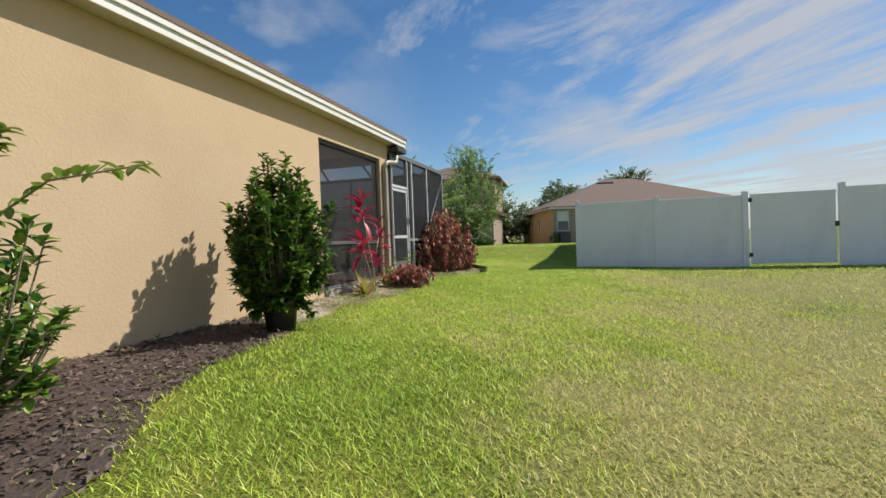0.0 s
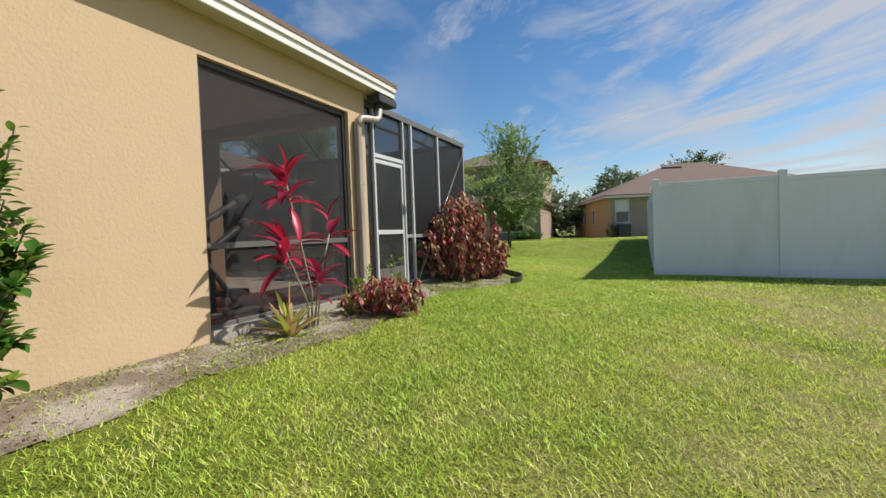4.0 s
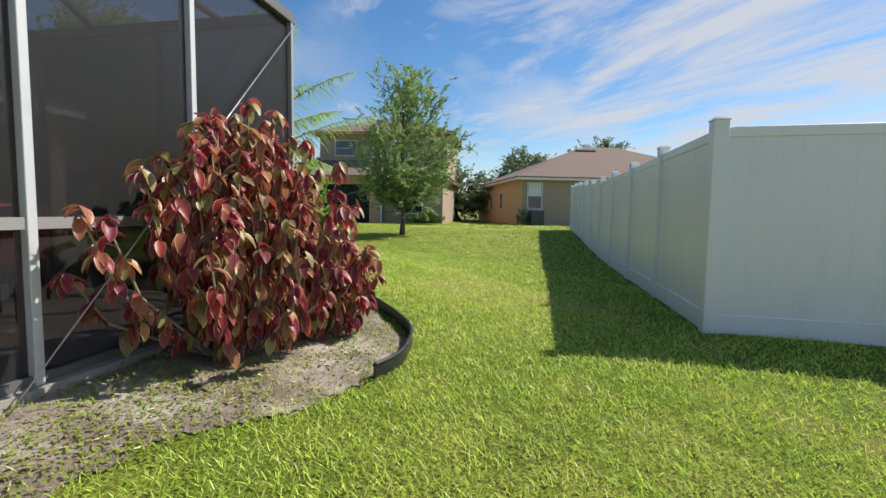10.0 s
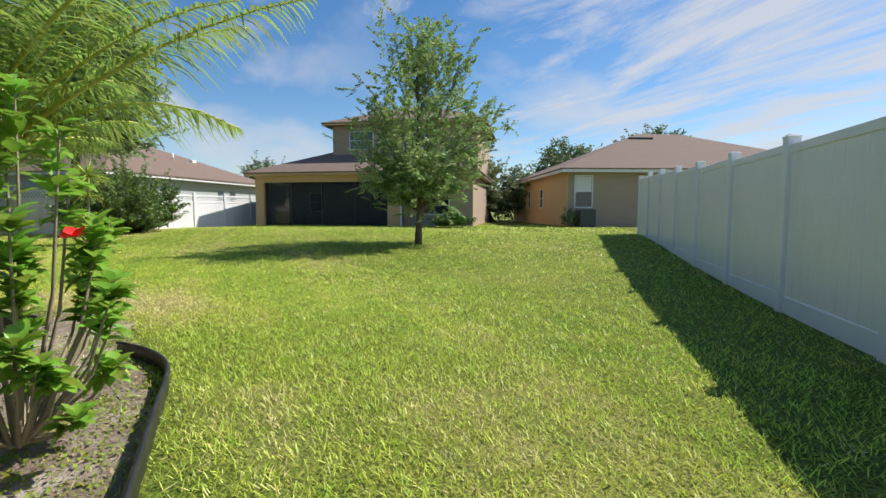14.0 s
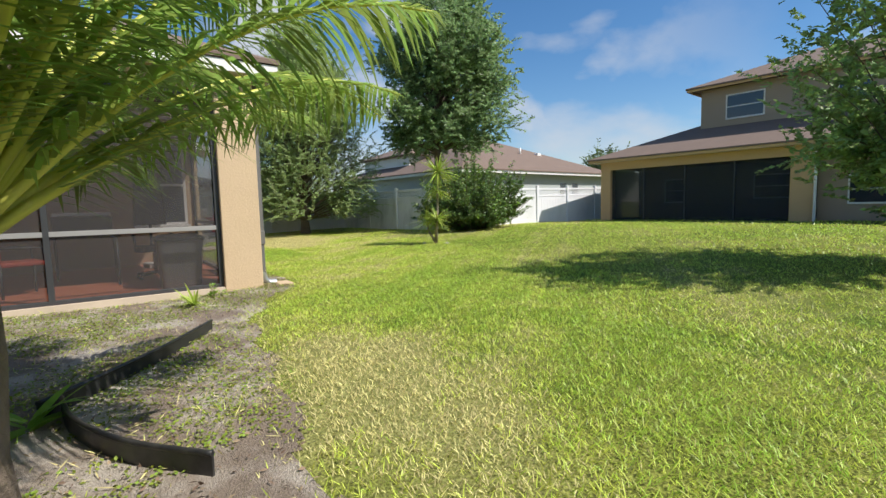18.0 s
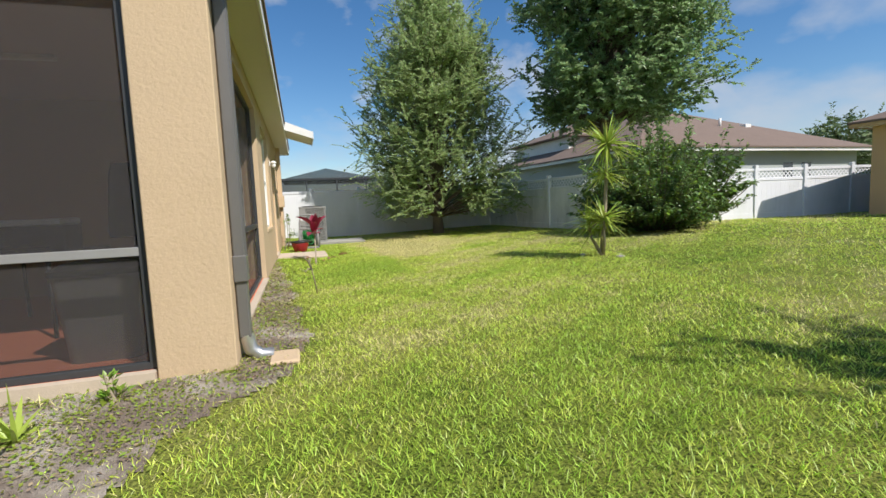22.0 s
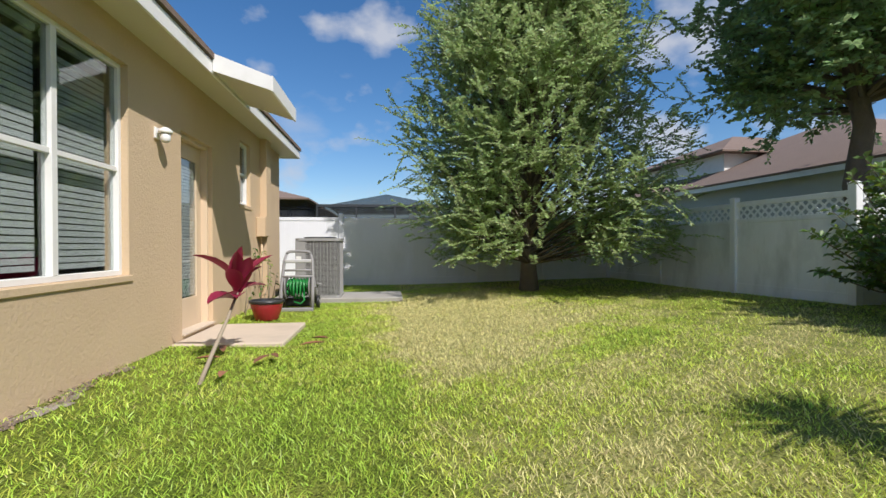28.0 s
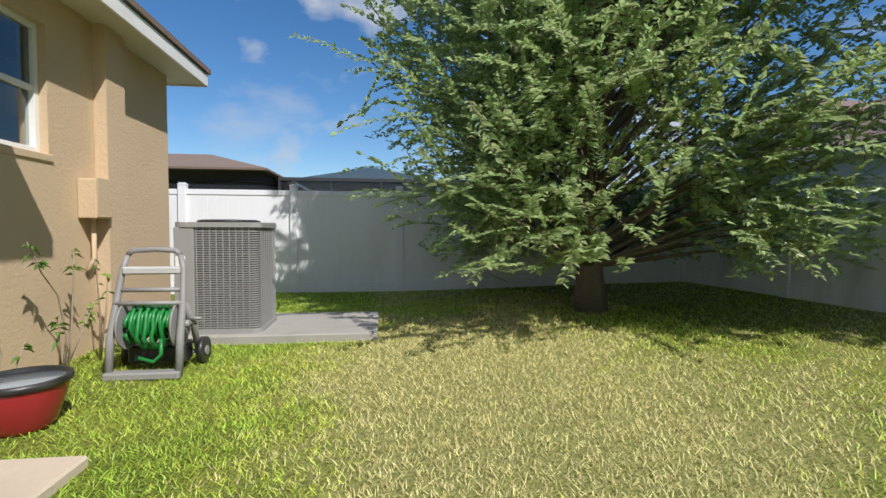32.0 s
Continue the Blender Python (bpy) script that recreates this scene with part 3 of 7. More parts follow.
struct("roof_main", roof_mesh(HX - 0.37, OV + 0.06, HY0 - OV - 0.03, EY + 0.03, SOF + 0.20, 0.42), M_SHINGLE, "brown asphalt shingle hip roof")
struct("roof_rear", roof_mesh(HX - 0.37, X2 + OV + 0.05, 6.0, W2 + OVN + 0.05, SR + 0.205, 0.42), M_SHINGLE, "brown asphalt shingle hip roof over the rear wing")
# roof extension over the back door
CNX0, CNX1, CNY = -17.20, -15.95, 20.38
def canopy(xa, xb, lip=0.0, bm=None):
    bm = bm or bmesh.new()
    y0, y1, z0, z1 = W2 + OVN + 0.03, CNY, SR + 0.20 + lip, SR - 0.03 + lip
    pts = [(y0, z0), (y1, z1), (y1, z1 - 0.14 - 2 * lip), (y0, z0 - 0.18 - 2 * lip)]
    a, b = [bm.verts.new((xa, *p)) for p in pts], [bm.verts.new((xb, *p)) for p in pts]
    bm.faces.new(a[::-1]), bm.faces.new(b)
    for i in range(4):
        bm.faces.new((a[i], a[(i + 1) % 4], b[(i + 1) % 4], b[i]))
    bmesh.ops.recalc_face_normals(bm, faces=bm.faces[:])
    return bm


struct("roof_over_door", canopy(CNX0, CNX1), M_SOFFIT, "roof extension with a beige underside over the back door")
fo = canopy(CNX1 + 0.001, CNX1 + 0.025, 0.008)
canopy(CNX0 - 0.025, CNX0 - 0.001, 0.008, fo)
box(CNX0 - 0.025, CNX1 + 0.025, CNY + 0.001, CNY + 0.025, SR - 0.19, SR - 0.02, bm=fo)
struct("fascia_over_door", fo, M_WHITE, "white painted boards round the roof extension")

# floors
struct("floor_lanai", boxes([(-6.0, -0.2, OPA, COL1, -0.3, 0.0)]), M_TILE, "terracotta painted lanai floor")
struct("floor_deck", boxes([(X2, -0.05, COL1 + 0.002, CAGE_Y, -0.3, -0.005)]), M_CONC, "pale reddish concrete pool deck")
struct("floor_porch", boxes([(-12.23, X2 - 0.05, 11.7, W2 - 0.05, -0.3, 0.0)]), M_TILE, "terracotta painted porch floor")
struct("slab_edge_lanai", boxes([(-0.19, 0.03, OPA + 0.002, OPB - 0.002, -0.3, 0.035), (-0.03, 0.03, COL1 + 0.002, CAGE_Y, -0.3, 0.03)]), M_CONC_G, "weathered concrete slab edge")

# ---- screens ----
def pane_x(name, x, y0, y1, z0, z1, mat, parent):
    return part(name, box(x - 0.002, x + 0.002, y0, y1, z0, z1), mat, parent)


def pane_y(name, y, x0, x1, z0, z1, mat, parent):
    return part(name, box(x0, x1, y - 0.002, y + 0.002, z0, z1), mat, parent)


ls = thing("lanai_screen", "dark insect screen with bronze frame filling the lanai opening", "screen")
pane_x("mesh", -0.08, OPA, OPB, 0.02, OPT, M_SCREEN, ls)
for z0, z1 in ((0.035, 0.08), (0.80, 0.86), (OPT - 0.06, OPT)):
    part("rail", box(-0.11, -0.055, OPA, OPB, z0, z1, 0.003), M_BRONZE if z1 > 2 else M_SPOUT, ls)
for y in (OPA, OPB - 0.06):
    part("upright", box(-0.112, -0.054, y, y + 0.06, 0.03, OPT, 0.003), M_BRONZE, ls)

CH = 2.80
cage = thing("pool_cage", "screened pool enclosure with bronze and white aluminium frame", "screen enclosure")
CX = -0.06
for y, w in ((11.27, 0.035), (12.245, 0.035), (12.55, 0.05), (13.72, 0.05), (CAGE_Y - 0.05, 0.05)):
    part("post", box(CX - 0.05, CX + 0.045, y, y + w, 0.0, CH, 0.003), M_AC if y > 14.5 else M_ALU, cage)
part("top_beam", box(CX - 0.06, CX + 0.05, COL1 + 0.005, CAGE_Y + 0.03, CH, CH + 0.10, 0.004), M_SPOUT, cage)
part("bottom_rail", box(CX - 0.04, CX + 0.03, 12.28, CAGE_Y - 0.06, 0.032, 0.08), M_SPOUT, cage)
part("chair_rail", box(CX - 0.03, CX + 0.035, 12.285, CAGE_Y - 0.06, 0.82, 0.88), M_AC, cage)
part("transom_rail", box(CX - 0.03, CX + 0.03, 11.305, 12.245, 2.085, 2.145), M_ALU, cage)
pane_x("mesh", CX, 12.28, CAGE_Y, 0.05, CH, M_SCREEN_D, cage)
pane_x("mesh", CX, 11.305, 12.245, 2.12, CH, M_SCREEN_D, cage)
pane_x("mesh", CX, COL1, 11.27, 0.0, CH, M_SCREEN_D, cage)
pane_y("mesh", CAGE_Y, X2, CX, 0.0, CH, M_SCREEN_D, cage)
for i in range(1, 5):
    x = X2 + (0 - X2) * i / 5
    part("post", box(x - 0.03, x + 0.03, CAGE_Y - 0.03, CAGE_Y + 0.03, 0.0, CH, 0.003), M_BRONZE, cage)
part("chair_rail", box(X2, CX - 0.06, CAGE_Y - 0.025, CAGE_Y + 0.025, 0.74, 0.80), M_BRONZE, cage)
part("top_beam", box(X2, CX - 0.06, CAGE_Y - 0.04, CAGE_Y + 0.04, CH, CH + 0.10), M_BRONZE, cage)
for i in range(5):
    x = X2 + (0 - X2) * (i + 0.5) / 5
    up_ = (0.75, 0.75, 0.7, 0.5, 0.1)[i]
    part("roof_beam", tube([(x, CAGE_Y, CH + 0.05), (x, CAGE_Y - 0.9, CH + up_), (x, COL1 + 0.9, CH + up_), (x, COL1 + 0.34, CH + up_ * 0.5)], 0.035, 6), M_BRONZE, cage)
part("guy_wire", tube([(0.02, CAGE_Y - 0.02, CH - 0.02), (0.10, 12.3, -0.05)], 0.0045, 5), M_STEEL, cage)

sdoor = thing("screen_door", "white aluminium screen door with grey kick plate and dark latch", "screen door", (CX, 11.31, 0.03))
def door_leaf(e, w, h, frame_mat, kick, kick_mat=M_SPOUT, mid=0.86):
    for n, b in (("stile", (-0.018, 0.018, 0, 0.055, 0, h)), ("stile", (-0.018, 0.018, w - 0.055, w, 0, h)), ("top_rail", (-0.017, 0.017, 0.055, w - 0.055, h - 0.06, h)),
                 ("mid_rail", (-0.017, 0.017, 0.055, w - 0.055, mid, mid + 0.07)), ("bottom_rail", (-0.017, 0.017, 0.055, w - 0.055, 0, 0.05))):
        part(n, box(*b, bev=0.003), frame_mat, e)
    part("kick_plate", box(-0.008, 0.008, 0.055, w - 0.055, 0.05, kick, 0.002), kick_mat, e, "dark grey kick plate")
    part("mesh", box(-0.002, 0.002, 0.055, w - 0.055, kick, mid), M_SCREEN, e)
    part("mesh", box(-0.002, 0.002, 0.055, w - 0.055, mid + 0.07, h - 0.06), M_SCREEN, e)
    hd = part("latch", box(0.018, 0.03, w - 0.045, w - 0.015, 1.18, 1.36, 0.004), M_BRONZE, e, "dark latch")
    part("handle", tube([(0.03, w - 0.03, 1.21), (0.06, w - 0.03, 1.22), (0.065, w - 0.03, 1.27), (0.06, w - 0.03, 1.32), (0.03, w - 0.03, 1.33)], 0.009, 6), M_BRONZE, hd)
    for z in (0.2, 1.0, 1.8):
        part("hinge", box(0.016, 0.026, -0.012, 0.022, z, z + 0.12, 0.002), M_STEEL, e)
door_leaf(sdoor, 0.93, 2.03, M_ALU, 0.32)

# rear porch screens
ps = thing("porch_screen_east", "dark insect screen with bronze frame on the porch side", "screen")
pane_x("mesh", X2 - 0.1, PE0, W2 - 0.44, 0.02, PT, M_SCREEN_P, ps)
for z0, z1 in ((0.0, 0.05), (0.80, 0.86), (PT - 0.06, PT)):
    part("rail", box(X2 - 0.13, X2 - 0.07, PE0, W2 - 0.44, z0, z1, 0.003), M_AC if 0.5 < z0 < 1 else M_BRONZE, ps)
for y in (PE0, 17.06, W2 - 0.5):
    part("upright", box(X2 - 0.132, X2 - 0.068, y, y + 0.06, 0.0, PT, 0.003), M_BRONZE, ps)
pn = thing("porch_screen_north", "dark insect screen with bronze frame on the rear porch", "screen")
SDA, SDB = -9.98, -8.96
pane_y("mesh", W2 - 0.1, -12.23, SDA, 0.02, PT, M_SCREEN_P, pn)
pane_y("mesh", W2 - 0.1, SDB, X2 - 0.36, 0.02, PT, M_SCREEN_P, pn)
pane_y("mesh", W2 - 0.1, SDA, SDB, 2.22, PT, M_SCREEN_P, pn)
for a, b, z0, z1 in ((-12.23, SDA, 0.0, 0.05), (-12.23, SDA, 0.82, 0.88), (SDB, X2 - 0.36, 0.80, 0.86), (-12.23, X2 - 0.36, PT - 0.06, PT), (SDA, SDB, 2.18, 2.23)):
    part("rail", box(a, b, W2 - 0.125, W2 - 0.07, z0, z1, 0.003), M_BRONZE, pn)
for x in (-12.23, SDA - 0.06, SDB, X2 - 0.42):
    part("upright", box(x, x + 0.06, W2 - 0.127, W2 - 0.068, 0.0, PT, 0.003), M_BRONZE, pn)
sd2 = thing("screen_door", "bronze aluminium screen door with pale latch on the rear porch", "screen door", (SDB, W2 - 0.09, 0.06), rz=90)
door_leaf(sd2, 1.02, 2.10, M_BRONZE, 0.30, M_BRONZE, 0.80)
struct("slab_edge_porch", boxes([(-12.22, X2 - 0.36, W2 - 0.049, W2 + 0.03, -0.3, 0.004), (X2 - 0.049, X2 + 0.03, PE0, W2 - 0.45, -0.3, 0.004)]), M_CONC, "weathered concrete slab edge")

# ---- downspouts ----
d1 = thing("downspout", "weathered beige downspout with elbows at the lanai corner", "downspout")
part("pipe", box(0.02, 0.10, 10.69, 10.79, 0.12, 2.44, 0.012), M_SPOUT_L, d1)
part("elbow", tube([(0.06, 10.74, 2.42), (0.065, 10.76, 2.50), (0.08, 10.82, 2.55), (0.11, 11.0, 2.57), (0.13, 11.13, 2.58), (0.14, 11.2, 2.63), (0.14, 11.22, 2.84)], 0.052, 10), M_SPOUT_L, d1)
for z_ in (0.45, 1.6):
    part("strap", box(0.001, 0.104, 10.68, 10.80, z_, z_ + 0.03, 0.002), M_SPOUT_L, d1)
gb_ = part("gutter_box", box(0.03, 0.25, 11.06, EY + 0.05, 2.83, 2.94, 0.01), M_BRONZE, d1, "black gutter end box")
part("outlet", tube([(0.14, 11.22, 2.76), (0.14, 11.22, 2.84)], 0.06, 10), M_BRONZE, gb_)
part("elbow", tube([(0.06, 10.74, 0.14), (0.09, 10.74, 0.03), (0.22, 10.74, -0.04)], 0.05, 8), M_SPOUT_L, d1)
d2 = thing("downspout", "dark grey ribbed downspout on the porch corner", "downspout")
YD = W2 + 0.075
part("pipe", box(X2 - 0.27, X2 - 0.17, YD, YD + 0.085, 0.12, 2.75, 0.01), M_SPOUT, d2)
for i in range(3):
    part("rib", box(X2 - 0.27 + i * 0.038, X2 - 0.255 + i * 0.038, YD + 0.086, YD + 0.092, 0.6, 2.7), M_SPOUT, d2)
part("collar", box(X2 - 0.29, X2 - 0.15, YD - 0.005, YD + 0.095, 0.55, 0.75, 0.008), M_SPOUT, d2)
part("elbow", tube([(X2 - 0.22, YD + 0.045, 0.14), (X2 - 0.22, YD + 0.07, 0.02), (X2 - 0.22, YD + 0.14, -0.035), (X2 - 0.21, YD + 0.24, -0.04)], 0.055, 10, cap=False), M_STEEL, d2, "bare metal elbow")
part("elbow", tube([(X2 - 0.22, YD + 0.045, 2.72), (X2 - 0.22, YD + 0.1, 2.85), (X2 - 0.22, W2 + OVN - 0.06, 3.0), (X2 - 0.22, W2 + OVN + 0.02, 3.05)], 0.05, 8), M_SPOUT, d2)
tagged(part("splash_block", box(-8.10, -7.80, W2 + 0.28, W2 + 0.50, -0.12, -0.03, 0.015), M_STUCCO), "pale yellow concrete splash block in the grass", "splash block")

# ---- vinyl fences ----
def fence_run(name, label, p0, p1, mat, h=1.8, pitch=1.83, lattice=False, group="", post_h=0.07, first=True, last=True, skip=()):
    e = thing(name, label, "fence", group=group)
    a, b = Vector(p0), Vector(p1)
    L = (b - a).length
    n = max(1, round(L / pitch))
    ang = math.atan2(b.y - a.y, b.x - a.x)
    rot = Matrix.Rotation(ang, 4, "Z")
    shared = {}

    def put(nm, key, bmf, pos):
        if key not in shared:
            me = mesh_of(bmf())
            me.materials.append(mat)
            shared[key] = me
        ob = new(nm, shared[key])
        ob.parent = e
        ob.matrix_basis = Matrix.Translation(pos) @ rot
        return ob

    step = L / n

    def post():
        bm = box(-0.063, 0.063, -0.063, 0.063, -0.3, h + post_h, 0.006)
        box(-0.069, 0.069, -0.069, 0.069, h + post_h, h + post_h + 0.02, 0.005, bm)
        box(-0.05, 0.05, -0.05, 0.05, h + post_h + 0.02, h + post_h + 0.035, 0.005, bm)
        return bm

    def planks():
        top = h - 0.38 if lattice else h - 0.09
        bm = box(0.063, step - 0.063, -0.017, 0.017, 0.16, top)
        for i in range(1, 10):
            x = 0.063 + (step - 0.126) * i / 10
            bmesh.ops.bisect_plane(bm, geom=bm.verts[:] + bm.edges[:] + bm.faces[:], plane_co=(x - 0.004, 0, 0), plane_no=(1, 0, 0))
            bmesh.ops.bisect_plane(bm, geom=bm.verts[:] + bm.edges[:] + bm.faces[:], plane_co=(x + 0.004, 0, 0), plane_no=(1, 0, 0))
            bmesh.ops.bisect_plane(bm, geom=bm.verts[:] + bm.edges[:] + bm.faces[:], plane_co=(x, 0, 0), plane_no=(1, 0, 0))
            for v in bm.verts:
                if abs(v.co.x - x) < 1e-4:
                    v.co.y *= 0.86
        return bm

    def lattice_bm():
        bm = bmesh.new()
        z0, z1 = h - 0.33, h - 0.06
        for i in range(-2, int(step / 0.15)):
            for s in (1, -1):
                xa = 0.07 + i * 0.15
                pts = [(xa, z0), (xa + (z1 - z0), z1)] if s > 0 else [(xa + (z1 - z0), z0), (xa, z1)]
                (x0, za), (x1, zb) = pts
                lo, hi = 0.063, step - 0.063
                if min(x0, x1) < lo - 0.0 or max(x0, x1) > hi:
                    if max(x0, x1) < lo + 0.05 or min(x0, x1) > hi - 0.05:
                        continue
                    f = lambda x: za + (zb - za) * (x - x0) / (x1 - x0)
                    c0, c1 = min(max(x0, lo), hi), min(max(x1, lo), hi)
                    x0, za, x1, zb = c0, f(c0), c1, f(c1) if c1 != c0 else zb
                d = Vector((x1 - x0, 0, zb - za))
                if d.length < 0.03:
                    continue
                nrm = Vector((-d.z, 0, d.x)).normalized() * 0.018
                o = 0.004 * s
                vs = [bm.verts.new((px + nrm.x * q, o + w, pz + nrm.z * q)) for w in (-0.003, 0.003) for px, pz, q in ((x0, za, -1), (x1, zb, -1), (x1, zb, 1), (x0, za, 1))]
                for fc in ((0, 1, 2, 3), (7, 6, 5, 4), (0, 4, 5, 1), (1, 5, 6, 2), (2, 6, 7, 3), (3, 7, 4, 0)):
                    bm.faces.new([vs[t] for t in fc])
        bmesh.ops.recalc_face_normals(bm, faces=bm.faces[:])
        return bm

    for i in range(n + 1):
        p = a + (b - a) * i / n
        z = ground_z(p.x, p.y)
        if (i > 0 or first) and (i < n or last):
            put("post", "post", post, (p.x, p.y, z))
        if i < n and i not in skip:
            q = a + (b - a) * (i + 1) / n
            z = (z + ground_z(q.x, q.y)) / 2
            put("panel", "panel", planks, (p.x, p.y, z))
            put("bottom_rail", "brail", lambda: box(0.063, step - 0.063, -0.028, 0.028, -0.08, 0.18, 0.004), (p.x, p.y, z))
            put("top_rail", "trail", lambda: box(0.063, step - 0.063, -0.03, 0.03, h - 0.09, h, 0.005), (p.x, p.y, z))
            if lattice:
                put("mid_rail", "mrail", lambda: box(0.063, step - 0.063, -0.03, 0.03, h - 0.40, h - 0.32, 0.005), (p.x, p.y, z))
                put("lattice", "lat", lattice_bm, (p.x, p.y, z))
    return e


FX, FY, FEND = 3.96, 15.16, 31.2
fence_run("vinyl_fence", "white vinyl privacy fence running along the lawn", (FX, FY, 0), (FX, FEND, 0), M_VINYL, 1.765, 1.78)
fence_run("vinyl_fence", "white vinyl privacy fence facing the side lawn", (FX, FY, 0), (8.02, FY - 0.25, 0), M_VINYL, 1.80, 2.04, first=False)
fence_run("vinyl_fence", "white vinyl privacy fence beyond the gate", (10.0, FY - 0.37, 0), (20.2, FY - 1.0, 0), M_VINYL, 1.88, 2.04)
fgate = thing("fence_gate", "white vinyl fence gate with dark hinges and latch", "gate", (8.03, FY - 0.25, ground_z(8, FY)), rz=-3.5)
part("panel", box(0.10, 1.85, -0.017, 0.017, 0.2, 1.76), M_VINYL, fgate)
for z0, z1 in ((0.08, 0.22), (1.72, 1.82)):
    part("rail", box(0.09, 1.86, -0.028, 0.028, z0, z1, 0.004), M_VINYL, fgate)
for z in (0.25, 1.62):
    part("hinge", box(0.05, 0.14, -0.045, -0.028, z, z + 0.1, 0.003), M_BLACK, fgate)
part("latch", box(1.83, 1.93, -0.045, -0.028, 0.95, 1.07, 0.003), M_BLACK, fgate)
BX = -23.10
fence_run("vinyl_fence", "white vinyl fence behind the air conditioner and tree", (BX, 16.77, 0), (BX, 27.75, 0), M_VINYL, 1.78, 1.83, group="rear fences")
fence_run("vinyl_fence", "weathered white vinyl fence with a lattice top", (BX, 27.8, 0), (-16.65, 28.42, 0), M_VINYL_OLD, 1.70, 2.15, lattice=True, first=False, group="rear fences")
fence_run("vinyl_fence", "sunlit white vinyl fence with a lattice top", (-16.65, 28.46, 0), (-15.6, 40.0, 0), M_VINYL, 1.62, 1.9, lattice=True, first=False, group="rear fences")

# ---- neighbouring houses ----
def hip(e, name, x0, x1, y0, y1, z, pitch, mat=M_SHINGLE):
    return part(name, roof_mesh(x0, x1, y0, y1, z, pitch), mat, e)


def far_window(e, x, z0, z1, w, y=0.0, axis="y", blind=0.5):
    """A sash window on a wall that faces -y (axis 'y') or -x (axis 'x') in the house's own frame."""
    t = lambda a, b, d0, d1, za, zb: (a, b, y - d1, y - d0, za, zb) if axis == "y" else (y - d1, y - d0, a, b, za, zb)
    wdw = part("window", boxes([t(x, x + w, -0.05, 0.012, z0, z1)]), M_GLASSD, e, "dark sash window in a white frame")
    part("frame", boxes([t(x - 0.05, x, 0, 0.04, z0 - 0.05, z1 + 0.05), t(x + w, x + w + 0.05, 0, 0.04, z0 - 0.05, z1 + 0.05), t(x, x + w, 0, 0.04, z1, z1 + 0.05), t(x, x + w, 0, 0.06, z0 - 0.06, z0),
                         t(x, x + w, 0, 0.035, (z0 + z1) / 2 - 0.02, (z0 + z1) / 2 + 0.02)]), M_WHITE, wdw)
    if blind:
        part("blind", boxes([t(x + 0.02, x + w - 0.02, 0.013, 0.018, z1 - (z1 - z0) * blind, z1 - 0.01)]), M_BLINDS, wdw)


# single-storey house behind the fence end
rh = thing("neighbour_house", "beige single-storey stucco house with a brown hip roof", "house", (1.69, 38.35, 0.2), rz=18)
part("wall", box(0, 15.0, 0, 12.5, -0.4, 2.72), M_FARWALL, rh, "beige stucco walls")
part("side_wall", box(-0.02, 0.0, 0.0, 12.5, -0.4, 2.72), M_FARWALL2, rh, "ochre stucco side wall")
part("fascia", boxes([(-0.42, 15.4, -0.42, -0.40, 2.62, 2.80), (-0.42, -0.40, -0.40, 12.9, 2.62, 2.80)]), M_WHITE, rh)
part("soffit", box(-0.40, 15.4, -0.40, 12.9, 2.72, 2.75), M_SOFFIT, rh)
rr = hip(rh, "roof", -0.45, 15.45, -0.45, 12.95, 2.82, 0.40)
part("ridge_vent", box(5.2, 6.6, 4.95, 5.2, 4.88, 5.1), M_BRONZE, rr)
far_window(rh, 0.35, 1.0, 2.45, 0.8, -0.0, blind=0.5)
far_window(rh, 3.55, 1.0, 2.45, 0.8, -0.0, blind=0.5)
for yy in (4.5, 7.4, 8.6):
    far_window(rh, yy, 1.0, 2.0, 0.5, -0.02, "x", 0)
rac = thing("air_conditioner", "dark condenser unit beside the neighbour's wall", "air conditioner", (2.5, 37.95, 0.2), rz=18)
part("cabinet", box(-0.38, 0.38, -0.35, 0.35, 0.05, 0.86, 0.03), M_BRONZE, rac)
part("pad", box(-0.5, 0.5, -0.5, 0.4, -0.1, 0.05), M_CONC_G, rac)
part("top_grille", lathe([(0.3, 0.86), (0.3, 0.90), (0.05, 0.91)], 16), M_AC, rac)

# two-storey house with a screened porch
th = thing("neighbour_house", "tan two-storey stucco house with a dark screened porch", "house", (-13.8, 36.17, 0.1), rz=4.5)
th.scale = (0.93, 1, 1)
part("column", box(-0.25, 0.25, 0, 0.4, -0.3, 2.35), M_FARWALL2, th)
part("column", box(7.4, 8.1, 0, 0.4, -0.3, 2.35), M_FARWALL2, th)
part("beam", box(-0.25, 8.1, 0.0, 0.35, 2.35, 2.72), M_FARWALL2, th)
part("porch_screen", box(0.25, 7.4, 0.15, 0.17, 0.0, 2.35), M_SCREEN_FAR, th, "dark porch screen")
part("porch_screen", box(-0.15, -0.13, 0.4, 3.4, 0.0, 2.35), M_SCREEN_FAR, th)
for xx in (1.8, 3.6, 5.5):
    part("upright", box(xx, xx + 0.05, 0.12, 0.2, 0.0, 2.35), M_BRONZE, th)
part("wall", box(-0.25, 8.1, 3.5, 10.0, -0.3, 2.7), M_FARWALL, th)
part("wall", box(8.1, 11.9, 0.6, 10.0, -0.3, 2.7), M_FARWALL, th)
part("porch_floor", box(-0.25, 8.1, 0, 3.5, -0.3, 0.02), M_CONC_G, th)
part("porch_ceiling", box(-0.25, 8.1, 0.35, 3.5, 2.45, 2.5), M_CEIL, th)
part("upper_wall", box(3.2, 11.9, 2.6, 10.0, 2.7, 5.6), M_FARWALL, th, "tan stucco upper storey")
